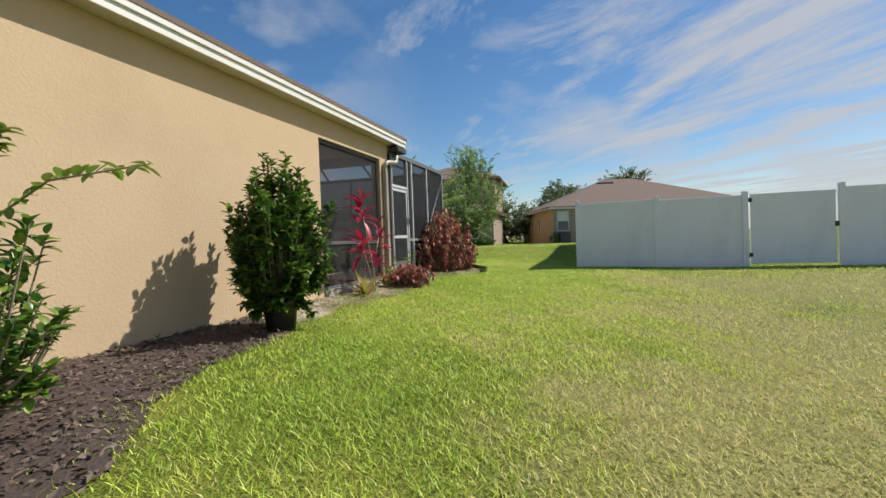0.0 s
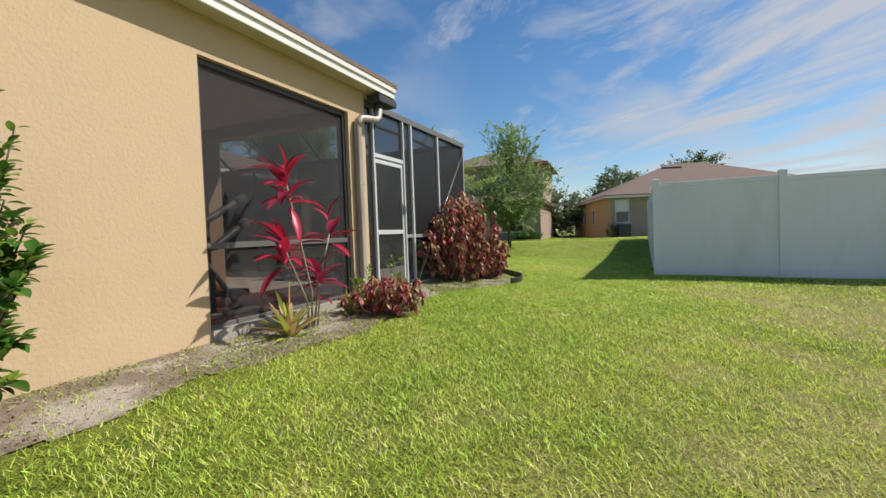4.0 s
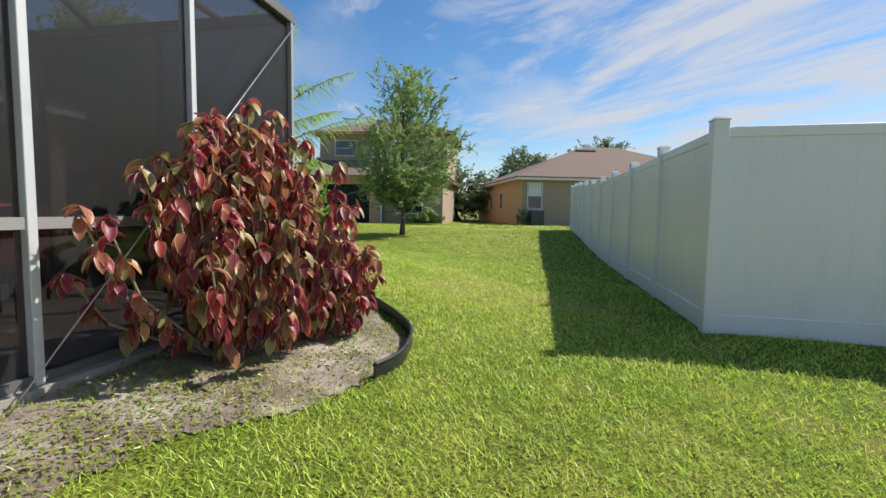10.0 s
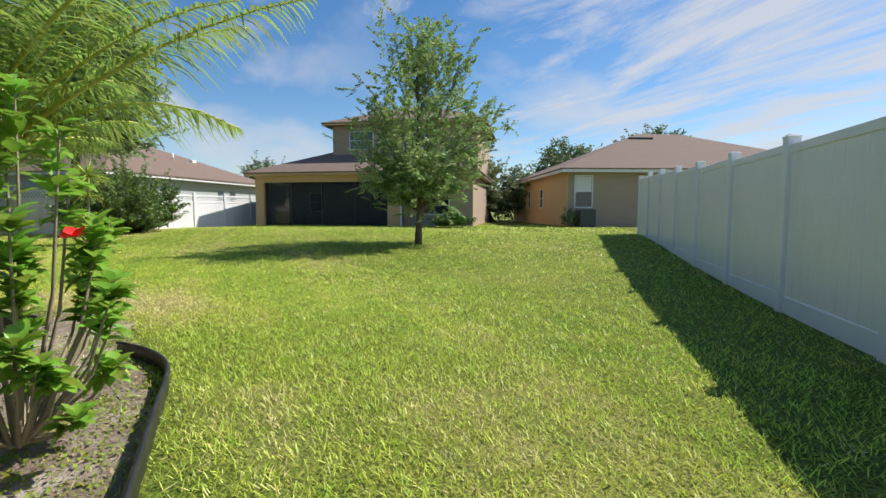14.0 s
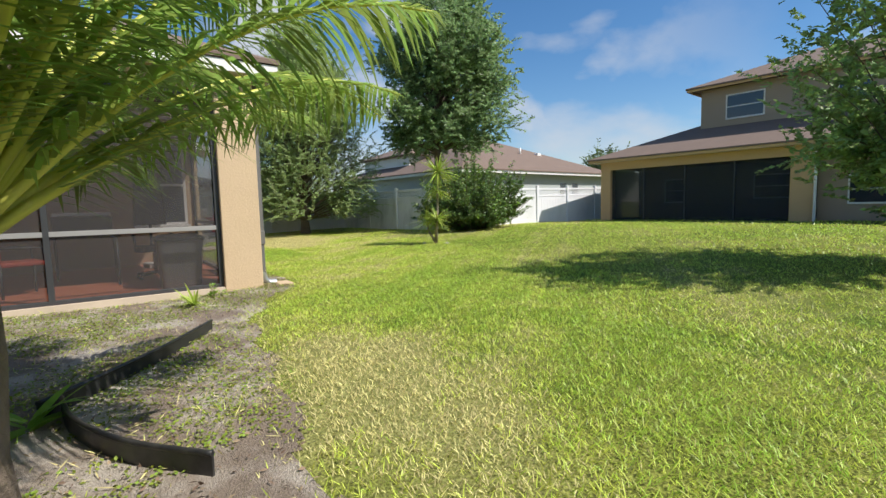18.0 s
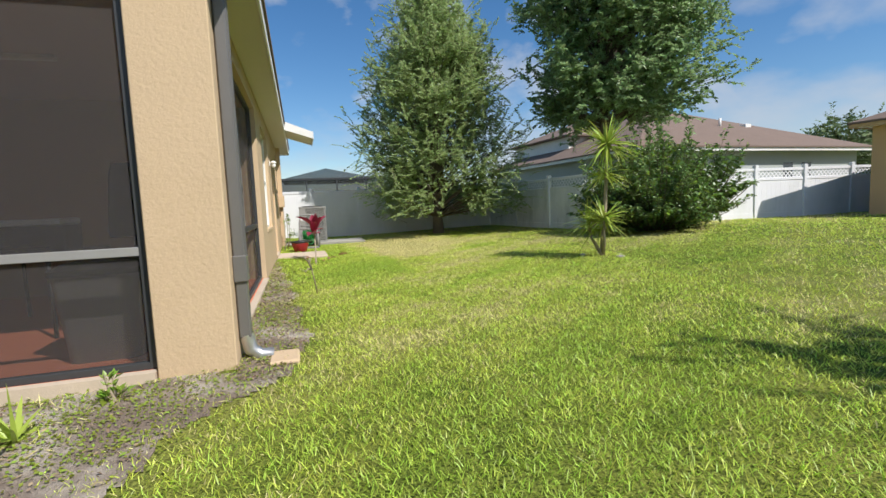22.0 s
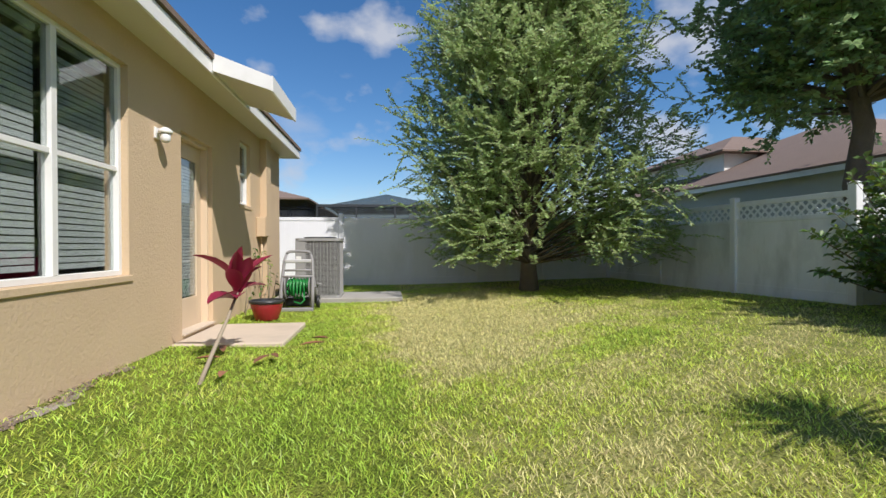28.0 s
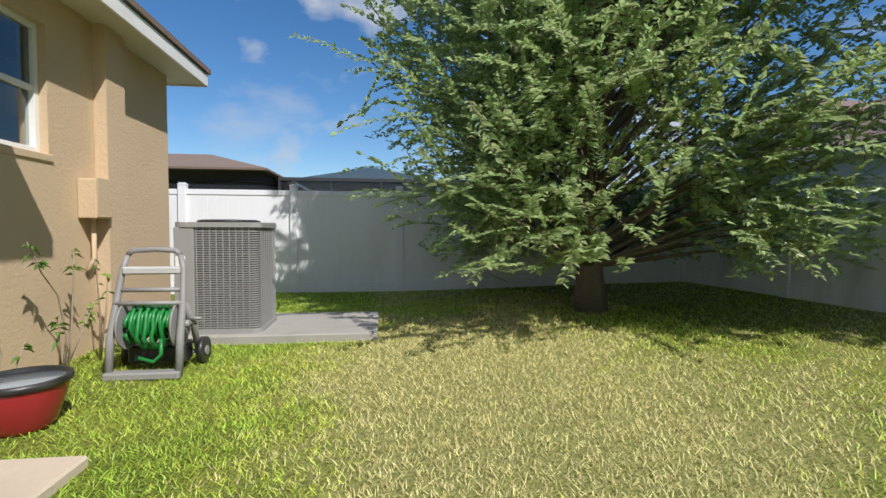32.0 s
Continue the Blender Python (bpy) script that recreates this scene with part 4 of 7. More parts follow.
part("fascia", boxes([(-0.65, 12.3, -0.42, -0.40, 2.68, 2.84), (-0.67, -0.65, -0.40, 10.4, 2.68, 2.84)]), M_FARWALL2, th)
part("soffit", box(-0.65, 12.3, -0.40, 10.4, 2.70, 2.73), M_SOFFIT, th)
hip(th, "roof", -0.7, 12.35, -0.45, 10.45, 2.84, 0.38)
part("fascia", boxes([(2.75, 12.35, 2.15, 2.17, 5.55, 5.70), (2.73, 2.75, 2.15, 10.4, 5.55, 5.70)]), M_FARWALL2, th)
hip(th, "upper_roof", 2.7, 12.4, 2.1, 10.5, 5.70, 0.38)
far_window(th, 4.3, 4.3, 5.2, 1.4, 2.6, blind=0)
far_window(th, 9.0, 0.75, 1.6, 1.6, 0.6, blind=0)
far_window(th, 8.2, 4.3, 5.1, 0.9, 2.6, blind=0)
far_window(th, 1.2, 0.9, 1.9, 0.9, 3.5, blind=0)
far_window(th, 5.2, 1.0, 1.9, 1.7, 3.5, blind=0)
part("downspout", box(8.12, 8.2, -0.08, 0.0, 0.0, 2.7), M_WHITE, th)

# grey house behind the lattice fence
lh = thing("neighbour_house", "grey stucco house with a brown shingle roof behind the fence", "house", (-32.0, 32.0, 0.05), rz=3)
part("wall", box(0, 12.3, 0, 13.0, -0.3, 2.75), M_GREYWALL, lh)
part("fascia", boxes([(-0.4, 12.75, -0.42, -0.40, 2.68, 2.86), (12.73, 12.75, -0.4, 13.4, 2.68, 2.86)]), M_WHITE, lh)
part("soffit", box(-0.4, 12.73, -0.40, 13.4, 2.75, 2.78), M_SOFFIT, lh)
lroof = hip(lh, "roof", -0.45, 12.8, -0.45, 13.45, 2.88, 0.42)
part("vent_pipe", tube([(9.6, 7.4, 4.1), (9.6, 7.4, 4.6)], 0.06, 8), M_WHITE, lroof)
part("roof_vent", box(9.3, 9.7, 9.0, 9.4, 4.0, 4.35, 0.02), M_WHITE, lroof)
part("upper_wall", box(0.5, 6.0, 1.2, 8.0, 2.8, 4.2), M_WHITE, lh, "white upper storey wall")
hip(lh, "upper_roof", 0.1, 6.4, 0.8, 8.4, 4.25, 0.4)
for yy in (8.0, 9.2):
    part("window", box(12.28, 12.31, yy, yy + 0.6, 1.5, 2.2), M_GLASSD, lh)

# house beyond the rear fence
bh = thing("neighbour_house", "low brown-roofed house with a dark screen porch", "house", (-41.0, 8.0, 0.0))
part("wall", box(0, 9.0, 0, 10.4, -0.3, 2.6), M_FARWALL, bh)
hip(bh, "roof", -0.4, 9.4, -0.4, 10.8, 2.7, 0.28)
part("porch_screen", box(9.0, 12.2, 2.0, 10.5, 0, 2.75), M_SCREEN_FAR, bh, "dark porch screen")
part("porch_roof", roof_mesh(8.0, 12.5, 0.8, 10.7, 2.8, 0.30), M_SHINGLE, bh)
pc = thing("pool_cage", "distant dark screen enclosure with a hipped frame roof", "screen enclosure", (-35.2, 18.9, 0.0))
part("mesh", box(0, 6.0, 0, 7.5, 0, 2.62), M_SCREEN_D, pc)
part("roof_mesh", roof_mesh(0.8, 5.5, 0.3, 5.0, 2.63, 0.30), M_SCREEN_D, pc)
for k in range(6):
    part("beam", box(5.97, 6.03, k * 1.5 - 0.03, k * 1.5 + 0.03, 0, 2.62), M_BRONZE, pc)
part("beam", box(5.96, 6.04, 0, 7.5, 2.52, 2.62), M_BRONZE, pc)

# ---- plants: builders ----
def blade_mesh(base, way, up, length, width, droop=0.3, segs=3, taper=0.25, keel=0.0):
    """Many long blades that bend down towards the tip."""
    base, way, up = np.asarray(base, float), unit(np.asarray(way, float)), np.asarray(up, float)
    n = len(base)
    length, width, droop = (np.broadcast_to(a, n)[:, None].astype(float) for a in (length, width, droop))
    side = unit(np.cross(way, up))
    rows = []
    for s in range(segs + 1):
        u = s / segs
        p = base + way * length * u + np.array([[0, 0, -1.0]]) * droop * length * u * u
        w = width * 0.5 * min(1.0, (taper + 3.0 * u)) * (1 - u) ** 0.6
        if s == segs:
            rows.append(p[:, None])
        else:
            rows.append(np.stack([p - side * w, p + side * w], 1))
    v = np.concatenate(rows, 1)
    k = v.shape[1]
    f = []
    for s in range(segs - 1):
        a = 2 * s
        f += [[a, a + 1, a + 3], [a, a + 3, a + 2]]
    a = 2 * (segs - 1)
    f.append([a, a + 1, a + 2])
    f = np.array(f).reshape(-1)
    idx = (np.arange(n)[:, None] * k + f[None]).reshape(-1)
    return raw_mesh(v.reshape(-1, 3), idx, 3)


def rnd(seed):
    return np.random.default_rng(seed)


M_BARK = material("grey_bark", (0.16, 0.125, 0.095), 0.95, var=0.4, scale=9, fine=50, bump=1.5, bump_scale=30)
M_STEM = material("pale_stem", (0.34, 0.28, 0.20), 0.85, var=0.3, scale=14, bump=0.6)
M_ELM = material("elm_leaf", (0.42, 0.52, 0.23), 0.34, var=0.15, scale=2, island=0.6, hue=0.04, transl=0.5)
M_ELM_Y = material("young_elm_leaf", (0.31, 0.43, 0.15), 0.5, var=0.15, scale=2, island=0.7, hue=0.05, transl=0.35)
M_OAK = material("oak_leaf", (0.30, 0.42, 0.19), 0.4, var=0.15, scale=2, island=0.7, hue=0.04, transl=0.5)
M_BUSH = material("bush_leaf", (0.17, 0.26, 0.085), 0.4, var=0.15, scale=3, island=0.8, hue=0.05, transl=0.3)
M_FARTREE = material("far_leaf", (0.20, 0.26, 0.12), 0.7, var=0.2, scale=2, island=0.6, hue=0.05, transl=0.2)
M_SHRUB = material("glossy_leaf", (0.07, 0.16, 0.022), 0.32, var=0.15, scale=6, island=0.8, hue=0.05, transl=0.25)
M_SHRUB_N = material("new_leaf", (0.24, 0.36, 0.05), 0.4, var=0.15, scale=6, island=0.6, hue=0.05, transl=0.35)
M_HIB = material("hibiscus_leaf", (0.26, 0.46, 0.06), 0.4, var=0.15, scale=6, island=0.7, hue=0.04, transl=0.4)
M_COP = material("copperleaf_red", (0.34, 0.04, 0.06), 0.42, var=0.35, scale=9, island=0.95, hue=0.04, transl=0.42)
M_COP2 = material("copperleaf_bronze", (0.40, 0.13, 0.08), 0.42, var=0.3, scale=8, island=0.9, hue=0.08, transl=0.38)
M_COP4 = material("copperleaf_olive", (0.30, 0.24, 0.09), 0.42, var=0.25, scale=8, island=0.7, hue=0.06, transl=0.35)
M_COP3 = material("copperleaf_pale_edge", (0.60, 0.34, 0.22), 0.45, var=0.25, scale=8, island=0.6, hue=0.05, transl=0.25)
M_TI = material("ti_leaf_red", (0.50, 0.02, 0.07), 0.38, var=0.3, scale=5, island=0.9, hue=0.03, transl=0.35)
M_TI_D = material("ti_leaf_dark", (0.30, 0.025, 0.07), 0.4, var=0.3, scale=5, island=0.8, hue=0.03, transl=0.25)
M_BROM = material("bromeliad_leaf", (0.55, 0.36, 0.16), 0.5, var=0.3, scale=6, island=0.7, hue=0.10, transl=0.25)
M_YUCCA = material("dracaena_leaf", (0.42, 0.52, 0.09), 0.45, var=0.2, scale=6, island=0.6, hue=0.05, transl=0.3)
M_PALM = material("palm_leaflet", (0.31, 0.44, 0.10), 0.34, var=0.15, scale=4, island=0.6, hue=0.05, transl=0.55)
M_RACHIS = material("palm_rachis", (0.58, 0.58, 0.12), 0.45, var=0.2, scale=5)
M_WEED = material("weed_leaf", (0.11, 0.19, 0.03), 0.6, var=0.2, scale=6, island=0.6, hue=0.06, transl=0.3)
M_FLOWER = material("red_petal", (0.75, 0.02, 0.015), 0.5, var=0.15, scale=20, island=0.2, transl=0.3)
M_DRYLEAF = material("dry_leaf", (0.25, 0.11, 0.055), 0.7, var=0.3, scale=10, obj=0.5)


def crown(seed, z0, z1, rad, n_br, n_tw, n_lf, twig=0.7, leaf=(0.09, 0.045), droop=0.25, zb=(0.15, 0.75), inner=0.2, lobes=0.22, rise=0.25, shift=(0, 0), loose=1.0, skirt=(0.0, 0.0)):
    """Leaves on twigs on branches within an uneven crown. Returns leaf arrays and branch lines."""
    r = rnd(seed)
    ze = r.random(n_br)
    ang = r.random(n_br) * 2 * np.pi
    rr = np.array([rad(z) for z in ze]) * (0.72 + 0.33 * r.random(n_br)) * (1 + lobes * np.sin(3 * ang + 5 * ze + seed) + 0.5 * lobes * np.sin(7 * ang - 9 * ze))
    rr = rr * (1 + skirt[1] * np.maximum(0, np.cos(ang - skirt[0])) * (1 - ze) ** 1.5)
    tip = np.stack([rr * np.cos(ang) + shift[0], rr * np.sin(ang) + shift[1], z0 + (z1 - z0) * ze], 1)
    b0 = np.zeros((n_br, 3))
    b0[:, 2] = np.clip(z0 + (z1 - z0) * (ze * (zb[1] - zb[0]) * 0.9 + zb[0] * 0.2) - 0.35 * rr * rise * 2, z0 * 0.7, z1)
    # twigs
    s = inner + (1 - inner) * r.random((n_br, n_tw)) ** 0.7
    o = b0[:, None] + (tip - b0)[:, None] * s[..., None] + r.normal(size=(n_br, n_tw, 3)) * 0.10 * (z1 - z0) ** 0.5
    o[..., 2] += 0.15 * np.sin(np.pi * s) * rise
    out = unit((tip - b0))[:, None] + r.normal(size=(n_br, n_tw, 3)) * 0.75
    out[..., 2] += 0.15
    d = unit(out).reshape(-1, 3)
    o = o.reshape(-1, 3)
    L = twig * (0.5 + 0.8 * r.random(len(o)))
    u = (np.arange(n_lf) + 0.5) / n_lf
    u = u[None] + r.normal(size=(len(o), n_lf)) * 0.02
    p = o[:, None] + d[:, None] * (L[:, None] * u)[..., None]
    p[..., 2] -= droop * L[:, None] * u * u
    sd = unit(np.cross(d, np.array([[0, 0, 1.0]])))
    alt = np.where(np.arange(n_lf) % 2 == 0, 1, -1)[None, :, None]
    way = d[:, None] * 0.7 + sd[:, None] * alt * 0.9 + r.normal(size=p.shape) * 0.3 * loose
    way[..., 2] -= 0.15
    up = np.array([0, 0, 1.0]) + r.normal(size=p.shape) * 0.7 * loose
    sc = 0.7 + 0.6 * r.random(p.shape[:2])
    P = p.reshape(-1, 3)
    lines = [[b0[i], b0[i] * 0.5 + tip[i] * 0.5 + np.array([0, 0, 0.12 * rise]), b0[i] * 0.12 + tip[i] * 0.88] for i in range(n_br)]
    tw = [[o[i], o[i] + d[i] * L[i] * 0.5 - [0, 0, droop * L[i] * 0.25], o[i] + d[i] * L[i] * 0.95 - [0, 0, droop * L[i] * 0.9]] for i in range(0, len(o), 4)]
    return P, way.reshape(-1, 3), up.reshape(-1, 3), leaf[0] * sc.reshape(-1), leaf[1] * sc.reshape(-1), lines, tw


def tree(name, label, x, y, trunk_r, z0, z1, rad, mat, seed, bark=M_BARK, lean=(0, 0), trunk_top=0.8, twig_r=0.004, zmin=0.0, **kw):
    g = ground_z(x, y)
    e = thing(name, label, "tree", (x, y, g))
    P, W, U, L, Wd, lines, tw = crown(seed, z0, z1, rad, **kw)
    hi_ = P[:, 2] > zmin
    P, W, U, L, Wd = (a[hi_] for a in (P, W, U, L, Wd))
    tw = [t for t in tw if t[2][2] > zmin]
    r = rnd(seed + 1)
    n = 9
    zt = z1 * trunk_top
    wob = np.cumsum(r.normal(size=(n, 2)) * trunk_r * 0.35, 0) + np.outer(np.linspace(0, 1, n), lean)
    wob -= wob[0]
    pts = [(wob[i, 0], wob[i, 1], -0.1 + (zt + 0.1) * i / (n - 1)) for i in range(n)]
    radii = [trunk_r * (1.45 if i == 0 else 1.0) * (1 - 0.85 * i / (n - 1)) + 0.006 for i in range(n)]
    part("trunk", tube(pts, radii, 9), bark, e)
    bl = bmesh.new()
    for ln in lines:
        tube(ln, [trunk_r * 0.22, trunk_r * 0.10, 0.005], 5, bl, cap=False)
    for ln in tw:
        tube(ln, [twig_r * 1.6, twig_r, twig_r * 0.5], 3, bl, cap=False)
    tagged(part("limb_frame", bl, bark, e), kind="stuff")
    tagged(part("crown", leaf_mesh(P, W, U, L, Wd), mat, e), kind="stuff")
    return e


# ---- large trees ----
tree("elm_tree", "young slender elm tree standing in the lawn", -2.1, 26.6, 0.075, 1.2, 5.75, lambda z: 1.9 * (max(0.0, 1 - ((z - 0.30) / 0.72) ** 2) ** 0.7 if z > 0.3 else 0.55 + 1.5 * z), M_ELM_Y, 11,
     n_br=70, n_tw=19, n_lf=24, twig=0.5, leaf=(0.09, 0.05), droop=0.1, rise=1.4, trunk_top=0.92, lobes=0.25)
tree("elm_tree", "large dense elm tree with drooping sprays beside the rear fence", -20.47, 24.7, 0.16, 0.85, 8.4, lambda z: 2.35 * max(0.04, 1 - ((z - 0.30) / 0.70) ** 2) ** 0.55, M_ELM, 23,
     zmin=0.62, n_br=310, n_tw=24, n_lf=32, twig=0.66, leaf=(0.084, 0.042), droop=0.2, rise=0.5, lobes=0.18, inner=0.5, loose=0.6, shift=(-0.15, 0.1), skirt=(radians(75), 0.28))
tree("oak_tree", "tall dark oak tree behind the lattice fence", -17.74, 29.75, 0.22, 3.6, 9.9, lambda z: 3.0 * max(0.05, 1 - ((z - 0.42) / 0.62) ** 2) ** 0.5, M_OAK, 31,
     n_br=200, n_tw=26, n_lf=22, twig=0.55, leaf=(0.12, 0.07), droop=0.2, rise=0.4, lobes=0.16, inner=0.4, shift=(0.1, 0.4))
for (bx, by, hh, sd) in ((8.5, 60.0, 7.5, 41), (1.6, 55.0, 6.2, 42), (-3.4, 47.5, 3.5, 46), (-19.5, 62.0, 6.5, 43), (-25.0, 70.0, 7.5, 44), (-30.0, 60.0, 6.0, 45)):
    tree("far_tree", "distant leafy tree beyond the houses", bx, by, 0.2, hh * 0.3, hh, lambda z: 2.9 * max(0.05, 1 - ((z - 0.45) / 0.6) ** 2) ** 0.5, M_FARTREE, sd,
         n_br=70, n_tw=15, n_lf=10, twig=1.0, leaf=(0.26, 0.16), droop=0.2, rise=0.8)


def shrub(name, label, cat, x, y, mats, seed, n_stem, height, radius, whorl, leaf, base=0.1, tilt=0.35, droop=0.0, stem_mat=M_STEM, dome=True, spread=1.0, shell=0.55, broad=False, fold=0.18, rim=None, foot=0.55, along=0.6):
    """A bush of upright stems with whorls of leaves along their outer parts."""
    g = ground_z(x, y)
    e = thing(name, label, cat, (x, y, g))
    r = rnd(seed)
    a = r.random(n_stem) * 2 * np.pi
    q = np.sqrt(r.random(n_stem))
    zz = height * (np.sqrt(np.maximum(0.02, 1 - (q * 0.97) ** 2)) if dome else 1 - 0.55 * q) * (0.82 + 0.25 * r.random(n_stem))
    low = r.random(n_stem) < 0.45
    zz = np.where(low, zz * (0.25 + 0.7 * r.random(n_stem)), zz)
    qr = np.where(low, 0.75 + 0.3 * r.random(n_stem), q) * spread
    prof = np.clip(foot + 0.9 * zz / height, 0.5, 1.0) * (1 + 0.13 * np.sin(3 * a + seed) + 0.09 * np.sin(5 * a + 2.0 * seed + 4 * zz / height))
    zz = zz * (1 + 0.07 * np.sin(4 * a + 3 * seed))
    tip = np.stack([radius * qr * np.cos(a) * prof, radius * qr * np.sin(a) * prof, zz], 1)
    root = np.stack([tip[:, 0] * 0.18, tip[:, 1] * 0.18, np.full(n_stem, base)], 1)
    bm = bmesh.new()
    for i in range(n_stem):
        m = root[i] * 0.5 + tip[i] * 0.5 + np.array([tip[i, 0] * 0.15, tip[i, 1] * 0.15, 0])
        tube([root[i], m, tip[i]], [0.011, 0.007, 0.004], 5, bm, cap=False)
    tagged(part("branching", bm, stem_mat, e), kind="stuff")
    k = whorl
    u = shell + (1 - shell) * r.random((n_stem, k)) ** 0.6
    p = root[:, None] + (tip - root)[:, None] * u[..., None]
    aa = r.random((n_stem, k)) * 2 * np.pi
    outv = np.stack([np.cos(aa), np.sin(aa), tilt + 0.5 * r.normal(size=aa.shape)], -1) + unit(tip - root * 0.5)[:, None] * along
    p = p + unit(outv) * 0.012
    up = np.array([0, 0, 1.0]) + 0.3 * r.normal(size=p.shape)
    P, W, U = p.reshape(-1, 3), outv.reshape(-1, 3), up.reshape(-1, 3)
    sc = 0.65 + 0.6 * r.random(len(P))
    pick = r.choice(len(mats), len(P), p=[m[1] for m in mats])
    for i, (mt, _) in enumerate(mats):
        w = pick == i
        kw = {"margin": 0.055} if rim else {}
        fo = part("foliage", (broad_leaf_mesh if broad else leaf_mesh)(P[w], W[w], U[w], leaf[0] * sc[w], leaf[1] * sc[w], fold, droop, **kw), mt, e)
        tagged(fo, kind="stuff")
        if rim:
            fo.data.materials.append(rim)
    return e


shrub("shrub", "dense glossy green shrub growing in a black nursery pot", "shrub", 0.93, 5.75, [(M_SHRUB, 0.8), (M_SHRUB_N, 0.2)], 5, 230, 1.90, 0.62, 52, (0.080, 0.046), base=0.32, shell=0.25, stem_mat=M_BARK, droop=0.5, broad=True, foot=0.5, tilt=0.15)
npot = thing("nursery_pot", "black plastic nursery pot on mulch", "pot", (0.93, 5.75, ground_z(0.93, 5.75)))
part("body", lathe([(0.15, 0.0), (0.19, 0.30), (0.2, 0.31), (0.2, 0.34), (0.18, 0.34), (0.17, 0.28), (0.02, 0.27)], 20), M_BLACK, npot)
shrub("shrub", "leafy green shrub with long arching shoots in the mulch bed", "shrub", 1.15, 2.7, [(M_SHRUB, 0.7), (M_SHRUB_N, 0.3)], 6, 60, 1.55, 0.62, 38, (0.085, 0.046), shell=0.3, droop=0.5, broad=True)
LS = bpy.data.objects["shrub.001"]
for pts_, sd_ in (([(0.1, 0.0, 0.5), (0.45, 0.02, 1.1), (0.85, 0.03, 1.27), (1.4, 0.05, 1.30)], 1), ([(0.15, 0.0, 0.6), (0.5, -0.05, 1.25), (0.72, -0.05, 1.5)], 2), ([(0.2, 0, 0.1), (0.6, -0.2, 0.28), (0.95, -0.3, 0.3)], 3), ([(0.2, 0, 0.1), (0.5, -0.35, 0.2), (0.75, -0.55, 0.32)], 4)):
    part("shoot", tube(pts_, [0.009 * (1 - 0.2 * k) for k in range(len(pts_))], 6), M_STEM, LS)
    r_ = rnd(700 + sd_)
    q_ = np.array(pts_, float)
    u_ = np.linspace(0.8, len(q_) - 1, 52)
    b_ = np.stack([np.interp(u_, np.arange(len(q_)), q_[:, k]) for k in range(3)], 1)
    d_ = unit(q_[-1:] - q_[:1])
    w_ = r_.normal(size=(52, 3)) * [0.5, 0.9, 0.7] + d_ * 0.7
    tagged(part("foliage", broad_leaf_mesh(b_, w_, np.array([0, 0, 1.0]) + 0.3 * r_.normal(size=(52, 3)), 0.075 * (0.7 + 0.5 * r_.random(52)), 0.042, 0.12, 0.4), M_SHRUB_N if sd_ < 3 else M_SHRUB, LS), kind="stuff")


def copperleaf(label, x, y, seed, n_stem, height, radius, leaf, tiers=3, per=9, gap=0.16, long=1.0):
    """A bush of upright stems, each with tiers of large leaves that hang down like umbrellas."""
    e = thing("copperleaf", label, "shrub", (x, y, ground_z(x, y)))
    r = rnd(seed)
    a = np.arange(n_stem) * 2.39996 + 0.5 * r.random(n_stem)
    q = np.sqrt((np.arange(n_stem) + 0.5) / n_stem)
    top = height * np.sqrt(np.maximum(0.05, 1 - (0.9 * q) ** 2.2)) * (0.80 + 0.26 * r.random(n_stem))
    rad = radius * q * (0.86 + 0.16 * np.sin(3 * a + seed) + 0.12 * r.normal(size=n_stem))
    bm = bmesh.new()
    B, W, L, K = [], [], [], []
    for i in range(n_stem):
        t_ = np.array([rad[i] * math.cos(a[i]), long * rad[i] * math.sin(a[i]), top[i]])
        f_ = np.array([t_[0] * 0.25, t_[1] * 0.25, 0.0])
        m_ = f_ * 0.4 + t_ * 0.6 + np.array([t_[0] * 0.12, t_[1] * 0.12, -0.05])
        tube([f_, m_, t_], [0.012, 0.009, 0.005], 5, bm, cap=False)
        n_t = max(1, min(tiers + (2 if q[i] > 0.7 else 0), int(top[i] / gap)))
        for k in range(n_t):
            u = 1 - k * gap / max(top[i], 0.2)
            c = (m_ + (t_ - m_) * (u - 0.6) / 0.4) if u > 0.6 else (f_ + (m_ - f_) * u / 0.6)
            tone = r.random()
            for v in range(per):
                az = 2 * math.pi * (v / per) + r.random() * 0.9
                out = np.array([math.cos(az), math.sin(az), 0.0]) + 0.35 * np.array([math.cos(a[i]), math.sin(a[i]), 0]) * q[i]
                w = out / np.linalg.norm(out) + np.array([0, 0, 0.0 - 1.3 * r.random() - 0.2 * k])
                B.append(c + np.array([0, 0, 0.03 * r.normal()])), W.append(w), L.append(leaf * (0.62 + 0.62 * r.random()) * (1.0 if k else 0.95))
                K.append(r.choice(3, p=(0.62, 0.26, 0.12) if tone < 0.5 else (0.3, 0.45, 0.25) if tone < 0.8 else (0.12, 0.38, 0.5)))
    tagged(part("branching", bm, M_STEM, e), kind="stuff")
    B, W, L, K = np.array(B), np.array(W), np.array(L), np.array(K)
    U = np.array([0, 0, 1.0]) + 0.8 * r.normal(size=B.shape)
    for i, mt in enumerate((M_COP, M_COP2, M_COP4)):
        k = K == i
        fo = part("foliage", broad_leaf_mesh(B[k], W[k], U[k], L[k], L[k] * (0.40 + 0.14 * r.random(k.sum())), 0.16, 0.7, margin=0.055), mt, e)
        tagged(fo, kind="stuff")
        fo.data.materials.append(M_COP3)


